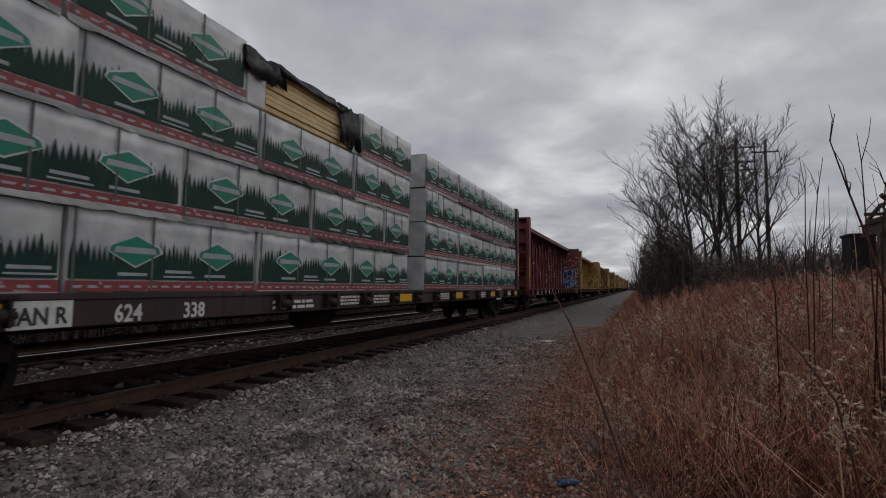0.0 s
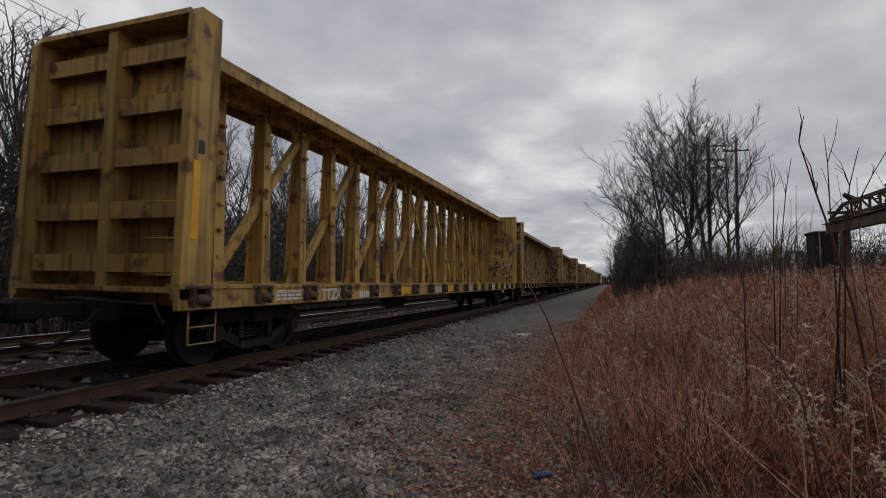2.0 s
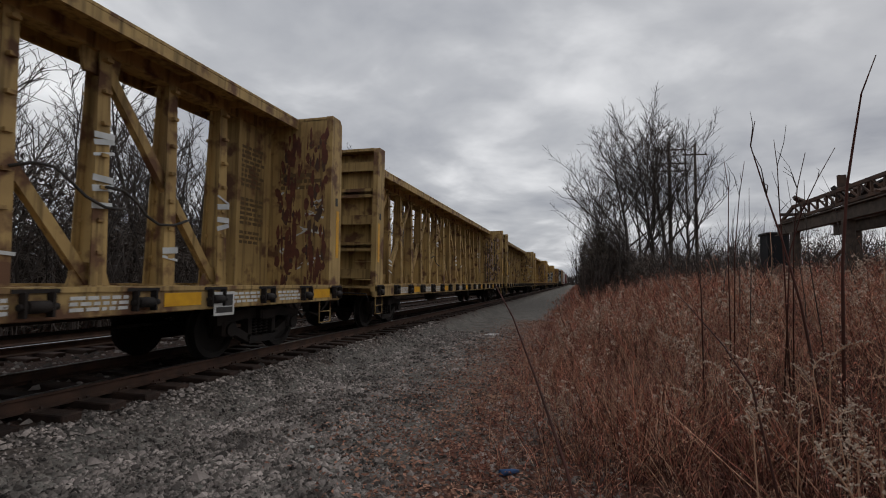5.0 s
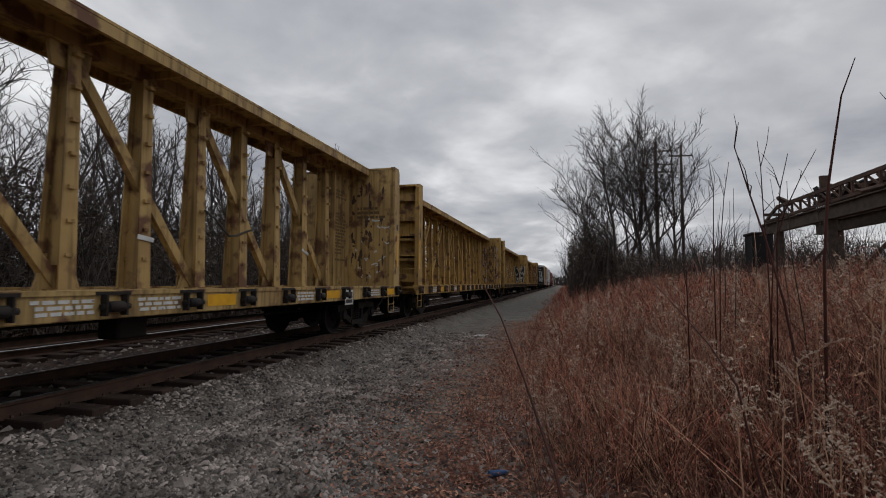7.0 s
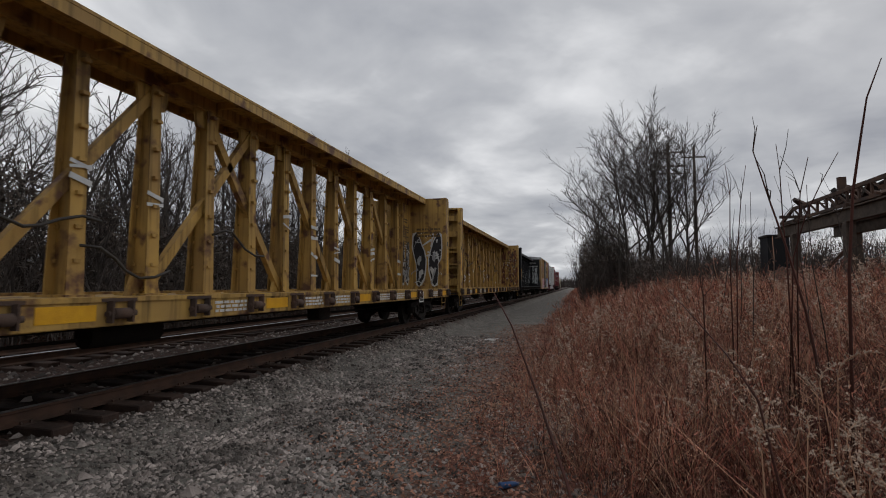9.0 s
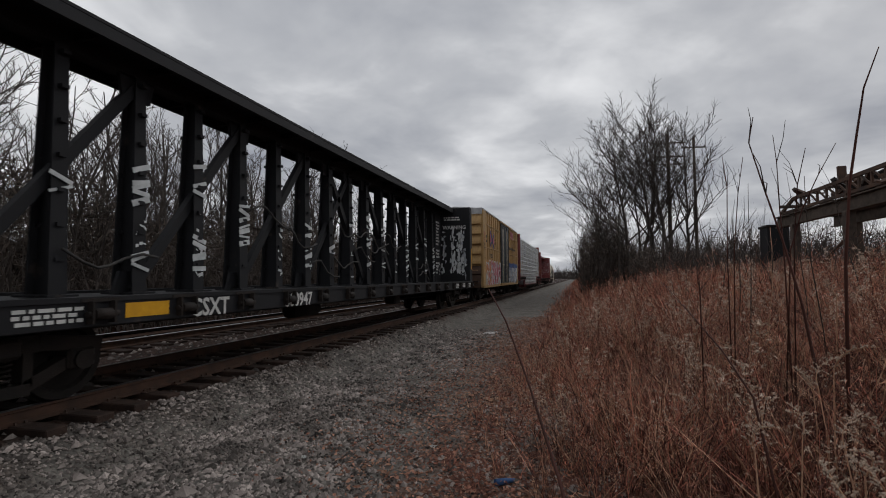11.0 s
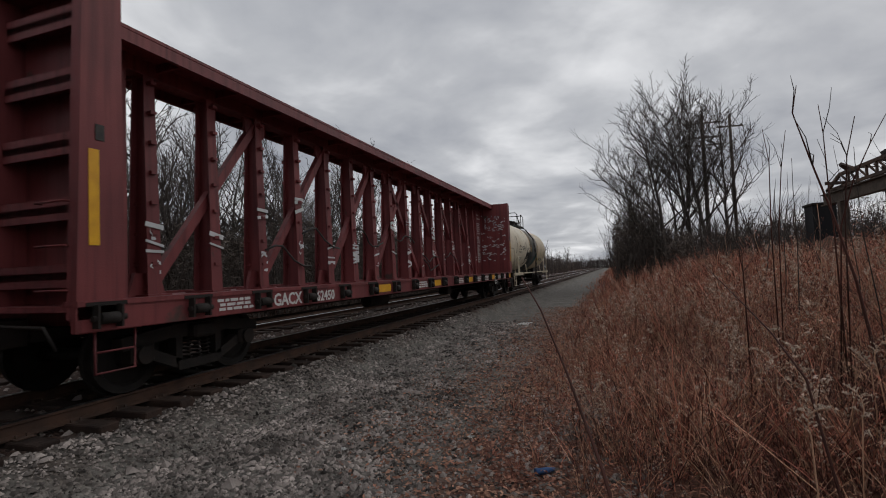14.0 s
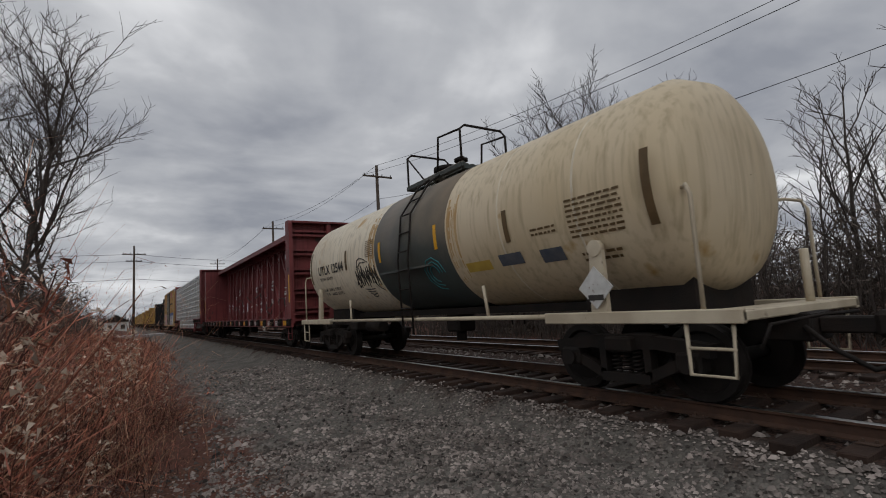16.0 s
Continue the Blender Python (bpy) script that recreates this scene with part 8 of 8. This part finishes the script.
tall = goldenrod(640, 1.75, 0.6, "twig", 620, 0.15, 0.0046, 0.12)
tall.matrix_basis = aim((1.7, 1.5, 1.95), (0.2, -0.1, 0.97), 2.3)
tagged(tall, "tall dark goldenrod stalk swaying in the draught", "goldenrod", "goldenrod plants")
REST = ((1.75, 1.45, 1.92), (0.24, -0.12, 0.96))
SWAY.append((tall, [(t, aim(p, d, 2.3)) for t, p, d in (
    (0.0, *REST), (1.8, *REST), (2.2, (0.82, 1.56, 2.02), (0.07, -0.32, 0.94)), (2.4, (0.23, 1.75, 2.02), (-0.39, -0.14, 0.91)),
    (2.6, (-0.41, 1.82, 1.69), (-0.73, -0.16, 0.66)), (2.8, (0.0, 1.8, 1.95), (-0.45, -0.15, 0.88)), (3.0, (0.25, 1.74, 2.03), (-0.31, -0.15, 0.94)), (3.5, (0.37, 1.75, 1.97), (-0.16, -0.17, 0.97)),
    (3.8, (0.86, 1.55, 2.05), (0.05, -0.33, 0.94)), (4.1, *REST), (7.0, *REST), (7.3, (0.88, 1.46, 2.1), (-0.08, 0.0, 0.99)),
    (7.5, (0.72, 1.52, 2.07), (-0.12, 0.04, 0.99)), (7.7, (0.68, 1.53, 2.05), (-0.13, 0.04, 0.99)), (8.0, (0.73, 1.51, 2.06), (-0.12, 0.04, 0.99)), (8.15, (0.95, 1.44, 2.0), (0.0, 0.0, 1.0)), (8.4, *REST), (16.0, *REST))]))
low = goldenrod(641, 1.6, 0.34, "plume", 240, 0.8, 0.0042, 0.17, "grass_dark")
REST2 = ((1.55, 1.15, 1.12), (-0.12, 0.0, 0.99))
SWAY.append((low, [(t, aim(p, d, 1.95)) for t, p, d in (
    (0.0, *REST2), (13.9, *REST2), (14.2, (0.25, 1.3, 1.15), (-0.7, 0.25, 0.66)), (14.3, (-0.32, 1.21, 1.23), (-0.87, 0.27, 0.41)), (14.5, (-1.03, 0.67, 1.09), (-0.84, -0.4, 0.36)),
    (14.6, (-0.98, 0.76, 1.19), (-0.81, -0.27, 0.51)), (14.7, (-0.44, 1.17, 1.23), (-0.78, 0.21, 0.59)), (14.9, (0.9, 1.2, 1.3), (-0.3, 0.1, 0.95)), (15.2, *REST2), (16.0, *REST2))]))
low.matrix_basis = aim(*REST2, 1.95)
tagged(low, "pale goldenrod stalk swaying in the draught", "goldenrod", "goldenrod plants")

# ---- litter ----
def scrap(name, x, y, s, material, label, cat):
    r = random.Random(int(abs(x) * 100))
    def shape(bm):
        n = 4
        g = [[bm.verts.new((s * (i / n - 0.5), s * 0.6 * (j / n - 0.5), 0.02 + 0.025 * r.random())) for j in range(n + 1)] for i in range(n + 1)]
        for i in range(n):
            for j in range(n):
                bm.faces.new((g[i][j], g[i + 1][j], g[i + 1][j + 1], g[i][j + 1]))
        bmesh.ops.solidify(bm, geom=bm.faces[:], thickness=0.004)
    tagged(part(name, bm_of(shape), material, None, m=Matrix.Translation((x, y, ground_z(x, y))) @ Matrix.Rotation(x * 7, 4, "Z")), label, cat)
scrap("paper", -2.94, 17.1, 0.62, "litter", "crumpled white paper lying on the gravel", "litter")
scrap("paper", -0.55, 8.2, 0.12, "litter", "small white scrap among the leaves", "litter")
scrap("paper", -1.6, 5.6, 0.12, "litter", "small white scrap on the gravel", "litter")
scrap("paper", -2.85, 4.9, 0.10, "litter", "small white scrap on the gravel", "litter")
scrap("cardboard", -1.25, 7.9, 0.34, "straw", "flat brown cardboard among the leaves", "litter")
bottle = part("bottle", bm_of(lambda bm: tube(bm, [(0, 0, 0.035), (0.13, 0, 0.035), (0.17, 0, 0.035), (0.2, 0, 0.035)], 0.033, 10, r2=0.014)), "bottle", None, m=Matrix.Translation((-0.75, 4.75, ground_z(-0.75, 4.75))) @ Matrix.Rotation(0.6, 4, "Z"))
tagged(bottle, "crushed blue plastic bottle lying on the gravel", "bottle")

# ---- ties and ballast ----
tie_mesh = bmesh.new()
box(tie_mesh, -1.3, 1.3, -0.115, 0.115, -0.35, -0.165, 0.012)
tie_data = bpy.data.meshes.new("tie")
tie_mesh.to_mesh(tie_data)
tie_mesh.free()
tie_data.materials.append(M["tie"])
plate_data = bpy.data.meshes.new("tie_plate")
pm = bmesh.new()
box(pm, -0.17, 0.17, -0.09, 0.09, -0.165, -0.155)
for sx in (-0.1, 0.1):
    for sy in (-0.05, 0.05):
        box(pm, sx - 0.012, sx + 0.012, sy - 0.012, sy + 0.012, -0.156, -0.125)
pm.to_mesh(plate_data)
pm.free()
plate_data.materials.append(M["rust"])
for tx, (ya, yb), what in ((TRACK_X, (-40, 95), "near"), (TRACK2_X, (-30, 60), "second")):
    bed = empty("track_ties", Matrix.Translation((tx, 0, 0)))
    tagged(bed, "dark creosoted wooden ties of the %s track" % what, "ties", kind="structure")
    y, r = ya, random.Random(9)
    while y < yb:
        t = new("tie", tie_data)
        t.parent = bed
        t.matrix_basis = Matrix.Translation((r.uniform(-0.05, 0.07), y, r.uniform(-0.015, 0.01))) @ Matrix.Rotation(r.uniform(-0.02, 0.02), 4, "Z")
        if -12 < y < 22 and tx == TRACK_X:
            for s in (-0.7525, 0.7525):
                q = new("tie_plate", plate_data)
                q.parent = bed
                q.matrix_basis = Matrix.Translation((s, y, 0))
        y += 0.53
    v, f = [], []
    for y in [ya - 0.53 * k for k in range(1, 500)] + [yb + 0.53 * k for k in range(1, 900)]:
        b = len(v)
        v += [(tx + a, y + c, z) for z in (-0.35, -0.165) for a, c in ((-1.3, -0.11), (1.3, -0.11), (1.3, 0.11), (-1.3, 0.11))]
        f += [tuple(b + i for i in q) for q in ((4, 5, 6, 7), (0, 1, 5, 4), (1, 2, 6, 5), (2, 3, 7, 6), (3, 0, 4, 7))]
    tagged(raw("far_ties", v, f, "tie"), "dark wooden ties further along the track", "ties", kind="stuff")


def ballast(name, n, place, size, seed, label):
    """Loose crushed stones, each a broken little block."""
    rg = np.random.default_rng(seed)
    base = np.array([(-0.35, 0.1, 0.6), (0.35, -0.1, 0.8), (0.95, 0, -0.2), (0, 0.85, -0.2), (-0.95, 0.05, -0.2), (0, -0.9, -0.2)])
    tri = np.array([(1, 2, 3), (1, 3, 0), (0, 3, 4), (0, 4, 5), (0, 5, 1), (1, 5, 2)])
    xy = place(rg, n)
    n = len(xy)
    zz = np.array([ground_z(x, y) for x, y in xy])
    a = rg.uniform(0, 6.283, n)
    s = size * rg.lognormal(0, 0.38, n)
    v = base[None] * (1 + rg.uniform(-0.3, 0.3, (n, 6, 3))) * s[:, None, None] * np.array((1.0, 0.8, 0.62))
    c, q = np.cos(a)[:, None], np.sin(a)[:, None]
    x = v[:, :, 0] * c - v[:, :, 1] * q + xy[:, 0:1]
    y = v[:, :, 0] * q + v[:, :, 1] * c + xy[:, 1:2]
    z = v[:, :, 2] + (zz + s * 0.22)[:, None]
    verts = np.stack((x, y, z), axis=2).reshape(-1, 3)
    faces = (tri[None] + (np.arange(n) * 6)[:, None, None]).reshape(-1, 3)
    return tagged(raw(name, verts.tolist(), faces.tolist(), "stone"), label, "gravel", kind="stuff")


def strip(x0, x1, y0, y1, thin=0.0):
    def place(rg, n):
        xy = np.column_stack((rg.uniform(x0, x1, n), rg.uniform(y0, y1, n)))
        keep = [rg.random() < (1.0 if x < edge_x(y) - 0.7 else 0.3) for x, y in xy]
        return xy[np.array(keep)]
    return place


ballast("gravel", 46000, strip(-5.3, 0.4, 1.0, 8.5), 0.024, 1, "loose grey crushed stone beside the track")
ballast("gravel", 14000, strip(-5.3, -0.6, 8.5, 18.0), 0.028, 2, "loose grey crushed stone beside the track")
ballast("gravel", 32000, strip(-5.3, 0.4, -7.5, 1.0), 0.023, 3, "loose grey crushed stone beside the track")
ballast("gravel", 9000, strip(-5.3, -0.8, -20, -7.5), 0.030, 4, "loose grey crushed stone beside the track")
ballast("gravel", 9000, strip(-13.0, -5.3, -16, 26), 0.04, 5, "dark crushed stone between the ties")


def motions():
    """The train runs past at a steady pace."""
    for thing, y0 in TRAIN:
        b = thing.matrix_basis
        rot = b.to_3x3().to_4x4()
        walk(thing, [(t, Matrix.Translation((b.translation.x, y0 - SPEED * t, b.translation.z)) @ rot) for t in (0.0, 4.0, 8.0, 12.0, 16.0)])
    for thing, rows in SWAY:
        walk(thing, rows)


motions()
